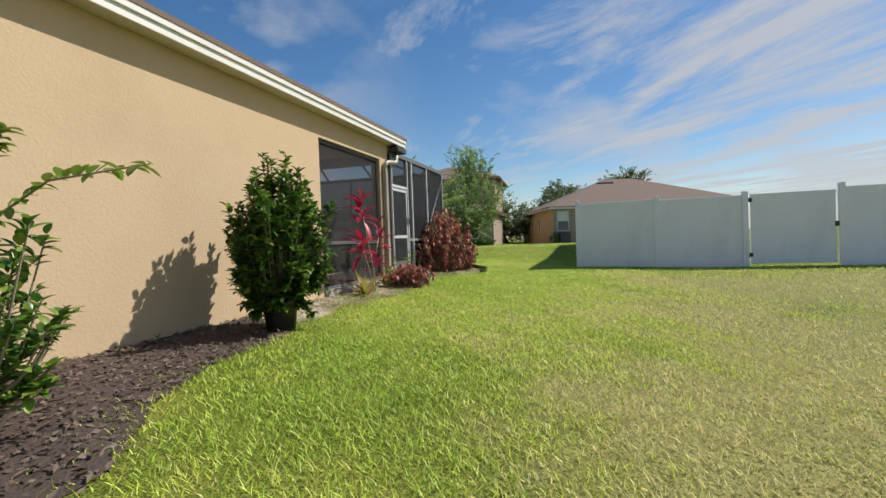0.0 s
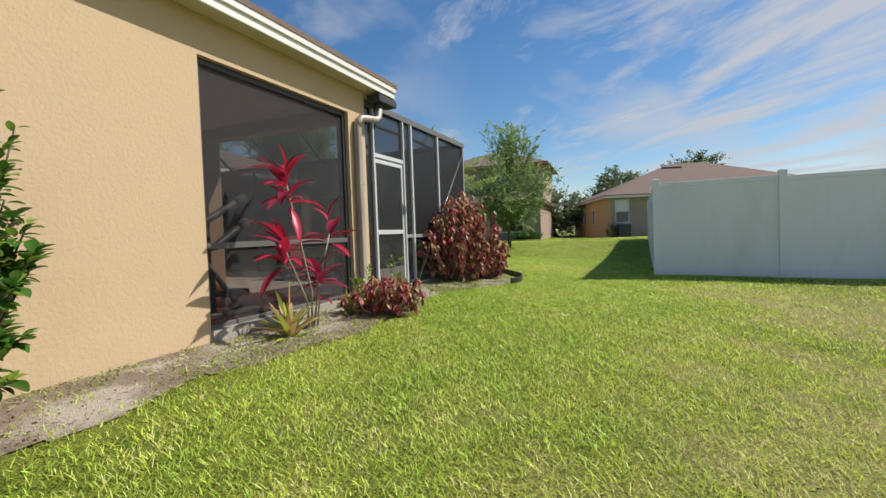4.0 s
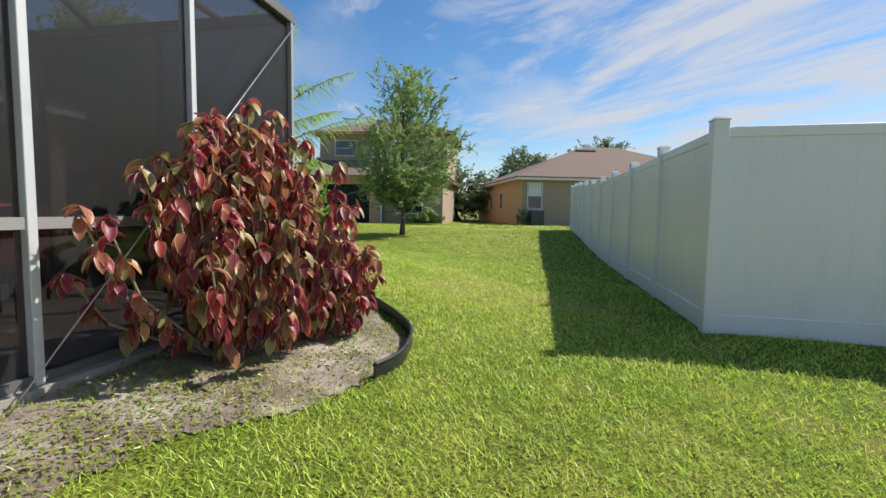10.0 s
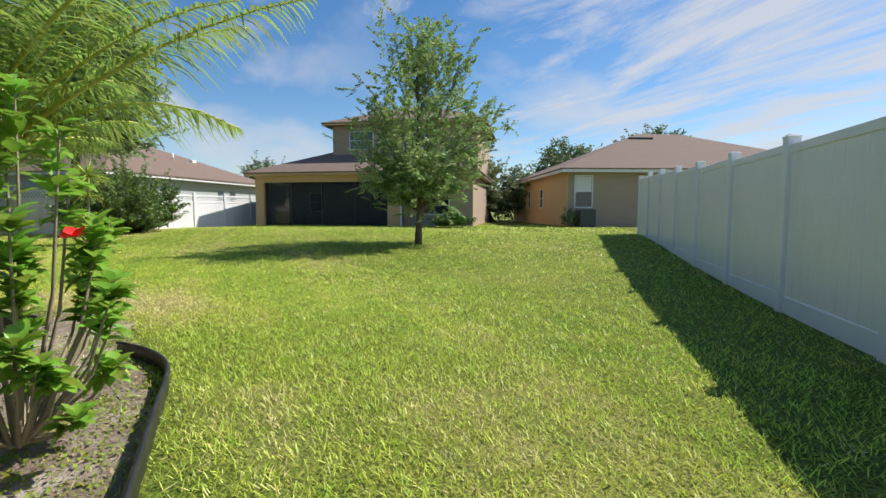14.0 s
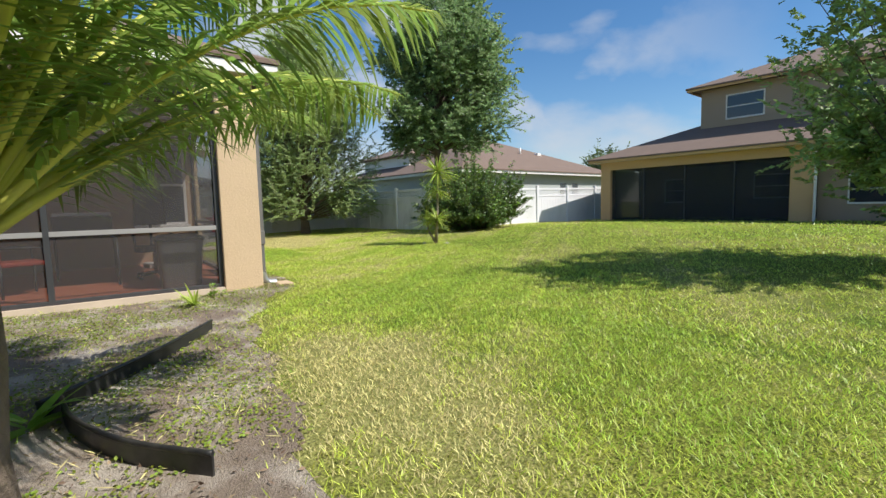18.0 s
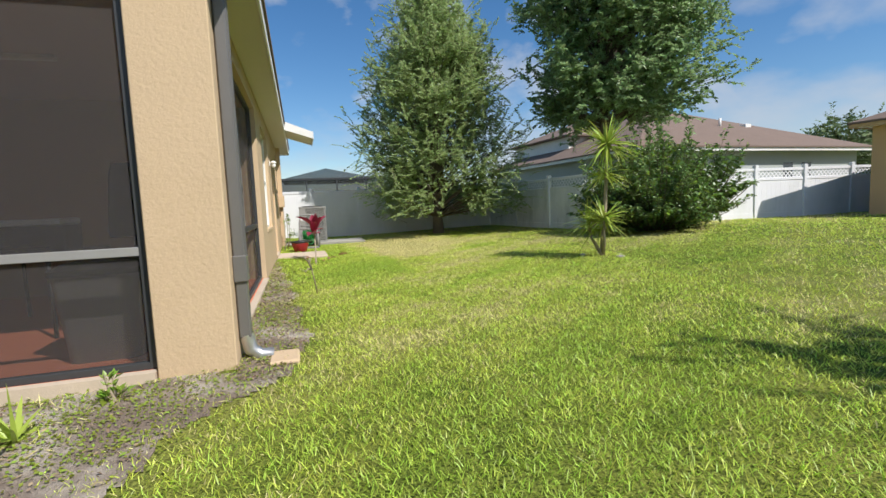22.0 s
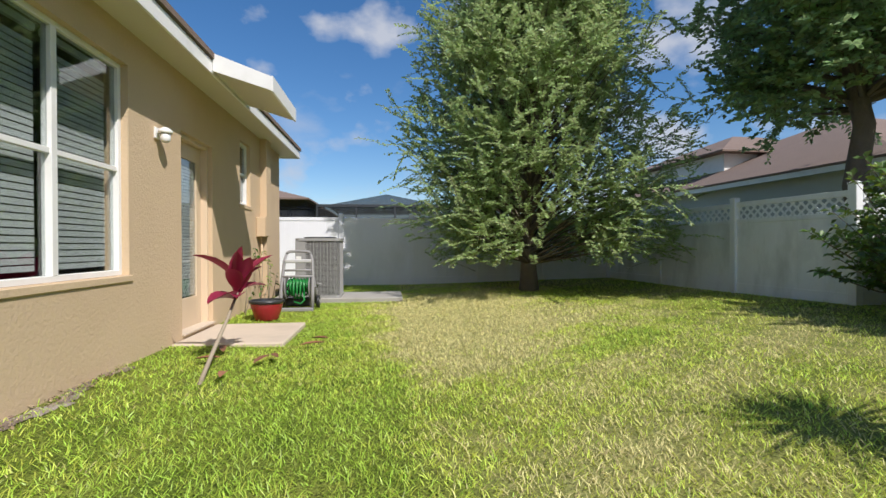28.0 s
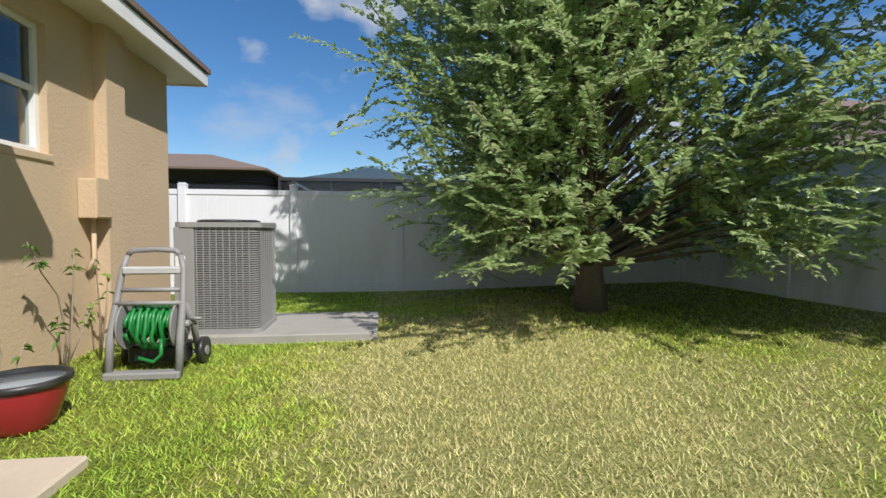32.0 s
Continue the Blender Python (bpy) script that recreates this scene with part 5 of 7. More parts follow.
copperleaf("large copperleaf bush with drooping red and bronze leaves", 0.42, 13.62, 7, 100, 1.60, 0.80, 0.118, 5, 9, 0.16, 1.22)
copperleaf("low copperleaf plant with red-brown drooping leaves", 0.78, 10.12, 8, 48, 0.46, 0.52, 0.105, 2, 9, 0.12)
copperleaf("low copperleaf branches hanging over the bed edge", 0.74, 14.22, 18, 40, 0.88, 0.50, 0.115, 4, 9, 0.14)
shrub("hibiscus", "light green hibiscus bush with bare grey lower stems", "shrub", -0.42, 16.08, [(M_HIB, 0.9), (M_SHRUB_N, 0.1)], 9, 46, 1.44, 0.52, 36, (0.08, 0.052), tilt=0.1, droop=0.5, shell=0.74, broad=True)
shrub("bush", "broad dark green bush growing against the fence corner", "bush", -14.5, 28.9, [(M_BUSH, 0.8), (M_SHRUB_N, 0.2)], 10, 420, 2.6, 2.0, 64, (0.12, 0.07), tilt=0.1, droop=0.2, shell=0.15, stem_mat=M_BARK, base=0.0, foot=1.0)
shrub("hedge", "low clipped green hedge before the two-storey house", "hedge", -3.4, 35.6, [(M_SHRUB, 1.0)], 12, 120, 0.75, 1.15, 20, (0.12, 0.08), shell=0.2, dome=False)
shrub("shrub", "small pale shrub beside the neighbour's condenser", "shrub", 1.75, 37.75, [(M_FARTREE, 1.0)], 13, 30, 0.9, 0.4, 16, (0.12, 0.08), shell=0.3)


def rosette(e, name, c, n, length, width, mats, seed, up=0.35, droop=0.5, spread=0.5, segs=4, taper=0.35, stack=0.08, broad=False):
    r = rnd(seed)
    for i, mt in enumerate(mats):
        m = n // len(mats)
        a = r.random(m) * 2 * np.pi
        hz = r.random(m)
        el = up + spread * r.normal(size=m) + (hz - 0.5) * (0.9 if stack > 0.1 else 0.0)
        w = np.stack([np.cos(a) * np.cos(el), np.sin(a) * np.cos(el), np.sin(el)], 1)
        b = np.array(c)[None] + w * 0.015 + np.stack([np.zeros(m), np.zeros(m), (hz - 0.6) * stack], 1)
        u = np.tile([[0, 0, 1.0]], (m, 1)) + 0.25 * r.normal(size=(m, 3))
        ln, wd, dp = length * (0.6 + 0.5 * r.random(m)), width * (0.8 + 0.4 * r.random(m)), droop * (0.4 + r.random(m))
        if name == "leaf":
            for k in range(m):
                me = broad_leaf_mesh(b[k:k + 1], w[k:k + 1], u[k:k + 1], ln[k], wd[k], 0.22, 1.5 * dp[k]) if broad else blade_mesh(b[k:k + 1], w[k:k + 1], u[k:k + 1], ln[k], wd[k], dp[k], 5, taper)
                part(name, me, mt, e)
        else:
            tagged(part(name, blade_mesh(b, w, u, ln, wd, dp, segs, taper), mt, e), kind="stuff")


def cane(e, pts, r0=0.014, mat=M_STEM):
    return part("stem", tube(pts, [r0 * (1 - 0.4 * i / (len(pts) - 1)) for i in range(len(pts))], 7), mat, e)


# dracaena with two heads
dr = thing("dracaena", "dracaena with pale bare stems and two spiky yellow-green heads", "plant", (-11.38, 25.04, ground_z(-11.38, 25.04)))
cane(dr, [(0, 0, -0.05), (-0.03, 0.05, 0.35), (-0.08, 0.12, 0.7), (0.02, 0.08, 1.2), (0.03, 0.1, 1.9)], 0.045)
cane(dr, [(0.0, 0.02, 0.0), (0.12, -0.03, 0.3), (0.16, -0.06, 0.62)], 0.035)
cane(dr, [(0.02, 0.0, 0.0), (-0.1, -0.12, 0.3), (-0.18, -0.15, 0.55)], 0.035)
rosette(dr, "head", (0.03, 0.1, 1.95), 120, 0.70, 0.045, [M_YUCCA], 51, up=0.25, droop=0.25, spread=0.55)
rosette(dr, "head", (0.0, 0.06, 1.45), 60, 0.5, 0.035, [M_YUCCA], 54, up=0.0, droop=0.35, spread=0.4)
rosette(dr, "head", (0.16, -0.06, 0.66), 80, 0.62, 0.045, [M_YUCCA], 52, up=0.3, droop=0.3, spread=0.5)
rosette(dr, "head", (-0.18, -0.15, 0.58), 70, 0.55, 0.035, [M_YUCCA], 53, up=0.3, droop=0.3, spread=0.5)

# red ti plants by the lanai
ti = thing("ti_plant", "red ti plant with thin pale stems and crimson leaf heads", "plant", (0.42, 9.1, ground_z(0.42, 9.1)))
for pts, n, ln, sd in (([(0.02, 0.0, -0.02), (0.10, -0.08, 0.4), (0.05, -0.17, 0.95), (0, -0.27, 1.50)], 22, 0.44, 61), ([(0, -0.02, -0.02), (0.05, -0.1, 0.3), (0.06, -0.28, 0.62), (0.05, -0.40, 0.85)], 16, 0.42, 62),
                       ([(0, 0.05, 0), (-0.02, 0.22, 0.5), (0, 0.40, 1.0)], 12, 0.36, 63), ([(0.03, 0.08, 0), (0.05, 0.1, 0.25), (0.06, 0.1, 0.46)], 18, 0.32, 64)):
    cane(ti, pts, 0.013)
    rosette(ti, "leaf", pts[-1], n, ln, 0.088, [M_TI_D, M_TI_D] if sd == 64 else [M_TI, M_TI_D], sd, up=0.62, droop=0.5, spread=0.4, stack=0.34, broad=True)
ti2 = thing("ti_plant", "leaning ti plant with a bare cane and dark red leaves", "plant", (-14.25, 20.22, ground_z(-14.25, 20.22)))
cane(ti2, [(0, 0, -0.05), (-0.3, 0.02, 0.2), (-0.62, 0.03, 0.42), (-0.90, 0.03, 0.62)], 0.02)
rosette(ti2, "leaf", (-0.90, 0.03, 0.64), 15, 0.44, 0.155, [M_TI_D], 65, up=0.85, droop=0.4, spread=0.35, stack=0.16, broad=True)
for bx, by, n, ln, sd, lb in ((0.52, 8.66, 34, 0.58, 66, "yellow-striped bromeliad rosette in sandy soil"), (0.38, 9.9, 26, 0.36, 67, "dry bromeliad rosette by the lanai"), (0.50, 9.98, 18, 0.34, 68, "dry bromeliad rosette by the lanai")):
    br = thing("bromeliad", lb, "plant", (bx, by, ground_z(bx, by)))
    rosette(br, "leaf", (0, 0, 0.03), n, ln, 0.07, [M_BROM, M_YUCCA], sd, up=1.05, droop=0.32, spread=0.3, taper=0.8)
yu = thing("spiky_plant", "small spiky green plant beside the porch slab", "plant", (-7.14, 18.47, ground_z(-7.14, 18.47)))
rosette(yu, "leaf", (0, 0, 0.02), 24, 0.36, 0.035, [M_YUCCA], 69, up=0.75, droop=0.2, spread=0.4, taper=0.8)
for bx, by, hh, sd in ((0.25, 10.45, 0.6, 71), (0.60, 10.75, 0.72, 72)):
    shrub("croton", "small yellow-green croton sprig by the lanai corner", "plant", bx, by, [(M_SHRUB_N, 1.0)], sd, 7, hh, 0.13, 10, (0.09, 0.04), tilt=0.5, shell=0.3)

for k_, (fx, fy, fz) in enumerate(((0.0, 15.72, 0.98), (0.06, 16.0, 0.88), (-0.16, 15.65, 1.06))):
    fl = thing("hibiscus_flower", "red hibiscus flower among green leaves", "flower", (fx, fy, fz), group="hibiscus flowers")
    a_ = np.arange(5) * 2 * np.pi / 5 + k_
    part("petals", broad_leaf_mesh(np.zeros((5, 3)), np.stack([np.cos(a_), np.sin(a_) * 0.6 - 0.5, 0.35 + 0.3 * np.sin(a_)], 1), np.tile([[0, -0.6, 0.8]], (5, 1)), 0.055, 0.05, 0.1, 0.1), M_FLOWER, fl)
    part("pistil", tube([(0, 0, 0), (0.0, -0.05, 0.02)], 0.004, 5), M_FLOWER, fl)

# palm with arching fronds
palm = thing("palm", "feather palm with long arching green fronds", "palm", (-3.05, 17.15, ground_z(-3.05, 17.15)))
part("trunk", tube([(0, 0, -0.05), (0.02, 0, 0.3), (0.0, 0.02, 0.65), (0, 0, 1.0)], [0.16, 0.13, 0.13, 0.14], 12), M_BARK, palm)
pr = rnd(81)
NFR = 32
LOW = ((radians(69), 0.82, 2.55, 0.8), (radians(100), 0.70, 2.7, 0.7), (radians(126), 0.62, 2.8, 0.6), (radians(142), 0.78, 2.9, 0.7), (radians(165), 0.55, 2.6, 0.7), (radians(37), 0.85, 3.6, 0.6), (radians(15), 0.8, 3.6, 0.6), (radians(5), 1.1, 3.7, 0.6), (radians(25), 1.0, 3.6, 0.6), (radians(-12), 0.95, 3.5, 0.6), (radians(48), 1.05, 3.5, 0.7), (radians(112), 1.0, 3.0, 0.8), (radians(2), 0.82, 4.2, 0.55), (radians(-9), 1.0, 4.2, 0.55), (radians(10), 0.64, 3.9, 0.45), (radians(-4), 1.2, 4.3, 0.6))
for i in range(NFR + len(LOW)):
    a = 2 * math.pi * (i * 0.381966 + 0.02 * pr.normal())
    el = 1.42 - 0.72 * i / NFR + 0.05 * pr.normal()
    L = 3.0 + 0.5 * pr.random()
    el += 0.16 * math.exp(-((math.degrees(a) % 360 - 65) / 40) ** 2)
    sag = 1.0
    if i >= NFR:
        a, el, L, sag = LOW[i - NFR]
    d = np.array([math.cos(a) * math.cos(el), math.sin(a) * math.cos(el), math.sin(el)])
    uu = np.linspace(0, 1, 9)
    dr_ = 0.55 + 0.25 * math.cos(el)
    ctr = np.array([0, 0, 0.98]) + d[None] * (L * uu)[:, None]
    ctr[:, 2] -= sag * dr_ * L * 0.62 * uu ** 2.4
    fr = part("frond", tube([tuple(p) for p in ctr], [0.022 * (1 - 0.85 * t) + 0.002 for t in uu], 5), M_RACHIS, palm)
    nl = 120
    us = np.linspace(0.16, 0.995, nl)
    pp = np.stack([np.interp(us, uu, ctr[:, k]) for k in range(3)], 1)
    tg = unit(np.stack([np.interp(us, uu, np.gradient(ctr[:, k], uu)) for k in range(3)], 1))
    sd = unit(np.cross(tg, np.array([[0, 0, 1.0]])))
    alt = np.where(np.arange(nl) % 2 == 0, 1.0, -1.0)[:, None]
    way = sd * alt * 0.9 + tg * 0.65 + pr.normal(size=(nl, 3)) * 0.10
    way[:, 2] += 0.12
    ln = 0.56 * np.sin(np.pi * np.clip(us * 0.86 + 0.13, 0, 1)) ** 0.7
    part("leaflet_fan", blade_mesh(pp, way, np.tile([[0, 0, 1.0]], (nl, 1)), ln, 0.03, 0.45 + 0.35 * us, 3, 0.6), M_PALM, fr)

# young palm seedling with wide yellow-green leaves by the edging
sp = thing("palm_seedling", "small yellow-green palm seedling beside the black edging", "plant", (-4.0, 17.22, ground_z(-4.0, 17.22)))
rosette(sp, "leaf", (0, 0, 0.05), 14, 0.36, 0.06, [M_HIB], 84, up=0.5, droop=0.35, spread=0.35, taper=0.6)

# bare twigs by the porch
for bx, by, pts_, lb in ((-10.75, 20.13, [[(0, 0, -0.03), (0.09, -0.03, 0.20), (0.17, -0.06, 0.36)], [(0.17, -0.06, 0.36), (0.35, -0.10, 0.40), (0.5, -0.14, 0.38), (0.62, -0.20, 0.44)], [(0.17, -0.06, 0.36), (0.24, -0.1, 0.48), (0.36, -0.16, 0.56), (0.52, -0.22, 0.57)], [(0.17, -0.06, 0.36), (0.2, -0.08, 0.46), (0.21, -0.06, 0.52)], [(0.16, -0.05, 0.34), (0.10, -0.08, 0.42), (0.06, -0.08, 0.50)]], "bare pale twig rising from the grass"),):
    tw_ = thing("bare_twig", lb, "twig", (bx, by, ground_z(bx, by)))
    for p_ in pts_:
        part("branch", tube(p_, [0.011, 0.009, 0.006, 0.003][:len(p_)], 5), M_STEM, tw_)

# ---- windows, doors and fittings of the rear wall ----
def slats(e, n, bmf, step):
    me = mesh_of(bmf())
    me.materials.append(M_BLINDS)
    for i in range(n):
        o = new("slat", me)
        o.parent = e
        o.matrix_basis = Matrix.Translation((0, 0, step * i))


def sash_window(name, label, x0, x1, z0, z1, y, units=1, blinds=True):
    """A white sash window in a wall that faces +y; its origin is its lower corner."""
    e = thing(name, label, "window", (x0, y, z0))
    tagged(e, kind="structure")
    w, h = x1 - x0, z1 - z0
    fr = 0.045
    part("window_frame", boxes([(0, fr, -0.07, 0.0, 0, h), (w - fr, w, -0.07, 0.0, 0, h), (fr, w - fr, -0.07, 0.0, h - fr, h), (fr, w - fr, -0.07, 0.0, 0, fr)]
                               + [(w * k / units - 0.03, w * k / units + 0.03, -0.068, 0.002, fr, h - fr) for k in range(1, units)], 0.003), M_WHITE, e)
    part("window_sill", box(-0.04, w + 0.04, -0.02, 0.075, -0.06, -0.002, 0.006), M_STUCCO, e)
    for k in range(units):
        a, b = w * k / units + (fr if k == 0 else 0.03), w * (k + 1) / units - (fr if k == units - 1 else 0.03)
        part("meeting_rail", box(a, b, -0.055, -0.01, h * 0.5 - 0.02, h * 0.5 + 0.02, 0.002), M_WHITE, e)
        for z_0, z_1, d in ((fr, h * 0.5 - 0.02, -0.045), (h * 0.5 + 0.02, h - fr, -0.03)):
            g = part("pane", box(a, b, d - 0.002, d + 0.002, z_0, z_1), M_GLASS, e)
            g.visible_shadow = False
        if blinds:
            bl = part("blind", box(a + 0.01, b - 0.01, -0.125, -0.09, h - 0.10, h - 0.05), M_BLINDS, e)
            slats(bl, int((h - 0.2) / 0.05), lambda: box(a + 0.01, b - 0.01, -0.116, -0.108, 0.08, 0.12), 0.05)
    return e


sash_window("window_1", "white twin sash window with horizontal blinds in a tan wall", WINA, WINB, WZ0, WZ1, W2 - 0.06, 2)
sash_window("window_2", "small white sash window high in the rear wall", SWA, SWB, SZ0, SZ1, W2 - 0.06, 1, False)
# added sheet behind the windows; its near-black colour stands in for an unlit room
struct("wall_room_back", boxes([(HX + WT + 0.01, -12.45, 17.0, 17.1, -0.3, SOF)]), M_UNLIT, "added near-black sheet standing in for the unlit room")
door = thing("door_1", "tan back door with a glazed panel and closed blinds", "door", (DRA, W2 - 0.19, 0.0))
tagged(door, kind="structure")
dw = DRB - DRA
part("door_frame", boxes([(0, 0.05, 0, 0.14, 0, DRT), (dw - 0.05, dw, 0, 0.14, 0, DRT), (0.05, dw - 0.05, 0, 0.14, DRT - 0.05, DRT)], 0.003), M_DOOR, door)
part("stile", box(0.05, 0.19, 0.02, 0.065, 0.02, DRT - 0.05, 0.003), M_DOOR, door)
part("stile", box(dw - 0.19, dw - 0.05, 0.02, 0.065, 0.02, DRT - 0.05, 0.003), M_DOOR, door)
part("top_rail", box(0.19, dw - 0.19, 0.02, 0.065, 2.04, DRT - 0.05, 0.003), M_DOOR, door)
part("bottom_rail", box(0.19, dw - 0.19, 0.02, 0.065, 0.02, 0.38, 0.003), M_DOOR, door)
g_ = part("pane", box(0.19, dw - 0.19, 0.045, 0.05, 0.38, 2.04), M_GLASS, door)
g_.visible_shadow = False
dbl = part("blind", box(0.20, dw - 0.20, 0.022, 0.04, 1.99, 2.03), M_BLINDS, door)
slats(dbl, 40, lambda: box(0.20, dw - 0.20, 0.02, 0.042, 0.40, 0.431), 0.04)
# near-black sheet behind the blind, in place of the unlit room
part("backing", box(0.19, dw - 0.19, 0.0, 0.004, 0.38, 2.04), M_UNLIT, door)
part("knob", tube([(dw - 0.11, 0.065, 1.0), (dw - 0.11, 0.11, 1.0)], [0.02, 0.03], 10), M_STEEL, door)
part("threshold", box(0, dw, 0.0, 0.22, 0.0, 0.025, 0.004), M_CONC, door)
struct("slab_door", box(-17.04, -15.69, W2 + 0.004, 20.55, -0.25, -0.035, 0.012), M_CONC, "pale pinkish concrete landing at the back door")
wl_ = thing("wall_lamp", "white wall lantern fixed to the stucco", "lamp", (-15.43, W2 + 0.001, 2.08))
part("back_plate", box(-0.06, 0.06, 0, 0.025, -0.03, 0.10, 0.006), M_WHITE, wl_)
part("hood", lathe([(0.035, 0.06), (0.085, 0.03), (0.09, 0.0), (0.075, -0.01)], 14), M_WHITE, wl_).location = (0, 0.12, 0.04)
part("shade", lathe([(0.065, -0.0), (0.06, -0.08), (0.04, -0.10), (0.005, -0.10)], 14), M_WHITE, wl_).location = (0, 0.12, 0.03)
part("arm", tube([(0, 0.02, 0.05), (0, 0.12, 0.08)], 0.015, 6), M_WHITE, wl_)
wl_.scale = (0.75, 0.75, 0.85)
mb = thing("meter_box", "tan painted electric box with conduit on the pilaster", "electric box", (-19.06, W2 + 0.002, 1.16))
part("box", box(-0.12, 0.12, 0, 0.15, 0, 0.34, 0.008), M_STUCCO, mb)
part("cover", box(-0.115, 0.115, 0.152, 0.16, 0.01, 0.35, 0.004), M_STUCCO, mb)
part("conduit", tube([(0, 0.06, 0.0), (0, 0.06, -0.35), (0.05, 0.03, -0.45)], 0.02, 8), M_STUCCO, mb)

# ---- air conditioner, hose reel and pot ----
def rounded(w, d, r, n=5):
    """Plan outline of a rectangle with rounded corners."""
    return [(sx * (w - r) + r * math.cos(a0 + math.pi / 2 * k / n), sy * (d - r) + r * math.sin(a0 + math.pi / 2 * k / n))
            for sx, sy, a0 in ((1, 1, 0.0), (-1, 1, math.pi / 2), (-1, -1, math.pi), (1, -1, 1.5 * math.pi)) for k in range(n + 1)]


ac = thing("air_conditioner", "grey louvred condenser unit on a concrete pad", "air conditioner", (-19.83, 20.36, 0.03))
part("coil", prism(rounded(0.345, 0.365, 0.08), 0.04, 1.06), M_BLACK, ac, "dark coil behind the louvres")
part("base_pan", prism(rounded(0.39, 0.41, 0.10), 0.0, 0.05), M_AC, ac)
part("top", prism(rounded(0.395, 0.415, 0.10), 1.06, 1.11), M_AC, ac)
part("fan_grille", lathe([(0.31, 1.11), (0.31, 1.13), (0.27, 1.14), (0.04, 1.145)], 20), M_BLACK, ac)
me_l = mesh_of(prism(rounded(0.372, 0.392, 0.095), 0.0, 0.011))
me_l.materials.append(M_AC)
for i in range(44):
    o = new("louvre", me_l)
    o.parent = ac
    o.matrix_basis = Matrix.Translation((0, 0, 0.06 + i * 0.0228))
for k in range(9):
    part("guard_bar", box(0.370, 0.378, -0.20 + k * 0.062 - 0.004, -0.20 + k * 0.062 + 0.004, 0.05, 1.06), M_AC, ac)
    part("guard_bar", box(-0.30 + k * 0.075 - 0.004, -0.30 + k * 0.075 + 0.004, 0.390, 0.398, 0.05, 1.06), M_AC, ac)
sp_ = part("service_panel", box(0.368, 0.384, -0.405, -0.22, 0.05, 1.06, 0.005), M_AC, ac, "smooth grey service panel")
part("rating_label", box(0.385, 0.387, -0.39, -0.30, 0.66, 0.78), M_WHITE, sp_)
part("cable", tube([(0.36, -0.42, 0.30), (0.40, -0.46, 0.18), (0.44, -0.50, 0.04), (0.60, -0.30, 0.01), (0.72, -0.05, 0.0)], 0.016, 6), M_BLACK, ac, "black insulated line")
struct("slab_ac", box(-20.62, -19.36, W2 + 0.12, 21.92, -0.25, 0.03, 0.012), M_CONC_G, "grey concrete equipment pad")

M_REEL = material("grey_plastic", (0.27, 0.26, 0.255), 0.5, var=0.15, scale=8)
M_REEL_L = material("pale_plastic", (0.50, 0.49, 0.48), 0.5, var=0.15, scale=8)
M_HOSE = material("green_hose", (0.015, 0.20, 0.04), 0.4, var=0.2, scale=12)
hr = thing("hose_reel", "grey plastic hose reel cart with a coiled green hose", "hose reel", (-18.52, 20.18, ground_z(-18.52, 20.18)))
for s in (-0.25, 0.25):
    part("side_frame", tube([(0.16, s, 0.02), (0.13, s, 0.30), (0.05, s * 0.97, 0.55), (-0.02, s * 0.90, 0.82), (-0.04, s * 0.78, 0.93)], [0.030, 0.030, 0.028, 0.024, 0.022], 8), M_REEL, hr)
    part("side_frame", tube([(-0.24, s, 0.08), (-0.14, s, 0.34), (0.03, s * 0.97, 0.56)], 0.026, 7), M_REEL, hr)
    part("reel_disc", tube([(-0.02, s * 0.74, 0.38), (-0.02, s * 0.80, 0.38)], 0.19, 20), M_REEL, hr)
    wh = part("wheel", tube([(-0.24, s * 1.06, 0.11), (-0.24, s * 1.24, 0.11)], 0.115, 18), M_BLACK, hr)
    part("hub", tube([(-0.24, s * 1.22, 0.11), (-0.24, s * 1.28, 0.11)], 0.04, 10), M_REEL, wh)
for k, (x, z) in enumerate(((0.17, 0.03), (0.06, 0.56), (-0.24, 0.10), (0.02, 0.66))):
    part("cross_bar", tube([(x, -0.25, z), (x, 0.25, z)], 0.018 if k else 0.03, 8), M_REEL, hr)
part("grip", tube([(-0.04, -0.195, 0.93), (-0.045, -0.16, 0.965), (-0.045, 0.0, 0.975), (-0.045, 0.16, 0.965), (-0.04, 0.195, 0.93)], 0.022, 8), M_REEL, hr)
part("tray", box(-0.05, 0.03, -0.21, 0.21, 0.78, 0.84, 0.012), M_REEL_L, hr, "pale grey tray below the grip")
part("base_bar", box(0.12, 0.22, -0.27, 0.27, 0.0, 0.06, 0.012), M_REEL, hr)
for s in (-1, 1):
    part("axle", tube([(-0.02, s * 0.20, 0.38), (-0.02, s * 0.27, 0.38)], 0.03, 10), M_REEL, hr)
part("storage_bin", box(-0.20, -0.04, -0.22, 0.22, 0.06, 0.20, 0.015), M_BLACK, hr)
for c_ in range(3):
    hp = []
    for i in range(6 * 16):
        a = 2 * math.pi * i / 16
        rr_ = 0.075 + 0.032 * c_ + 0.010 * math.sin(i * 0.37 + c_) + 0.008 * math.sin(i * 1.9) + (0.05 if c_ == 2 and 16 < i < 64 and math.sin(a) < -0.2 else 0.0)
        hp.append((-0.02 + rr_ * math.cos(a), -0.16 + 0.32 * (i / 96 if c_ % 2 else 1 - i / 96), 0.38 + rr_ * math.sin(a)))
    part("hose_coil", tube(hp, 0.016, 6), M_HOSE, hr, "bright green coiled hose")
part("hose_end", tube([(0.10, 0.10, 0.30), (0.15, 0.12, 0.18), (0.14, 0.06, 0.12), (0.16, -0.04, 0.16)], 0.015, 6), M_HOSE, hr)
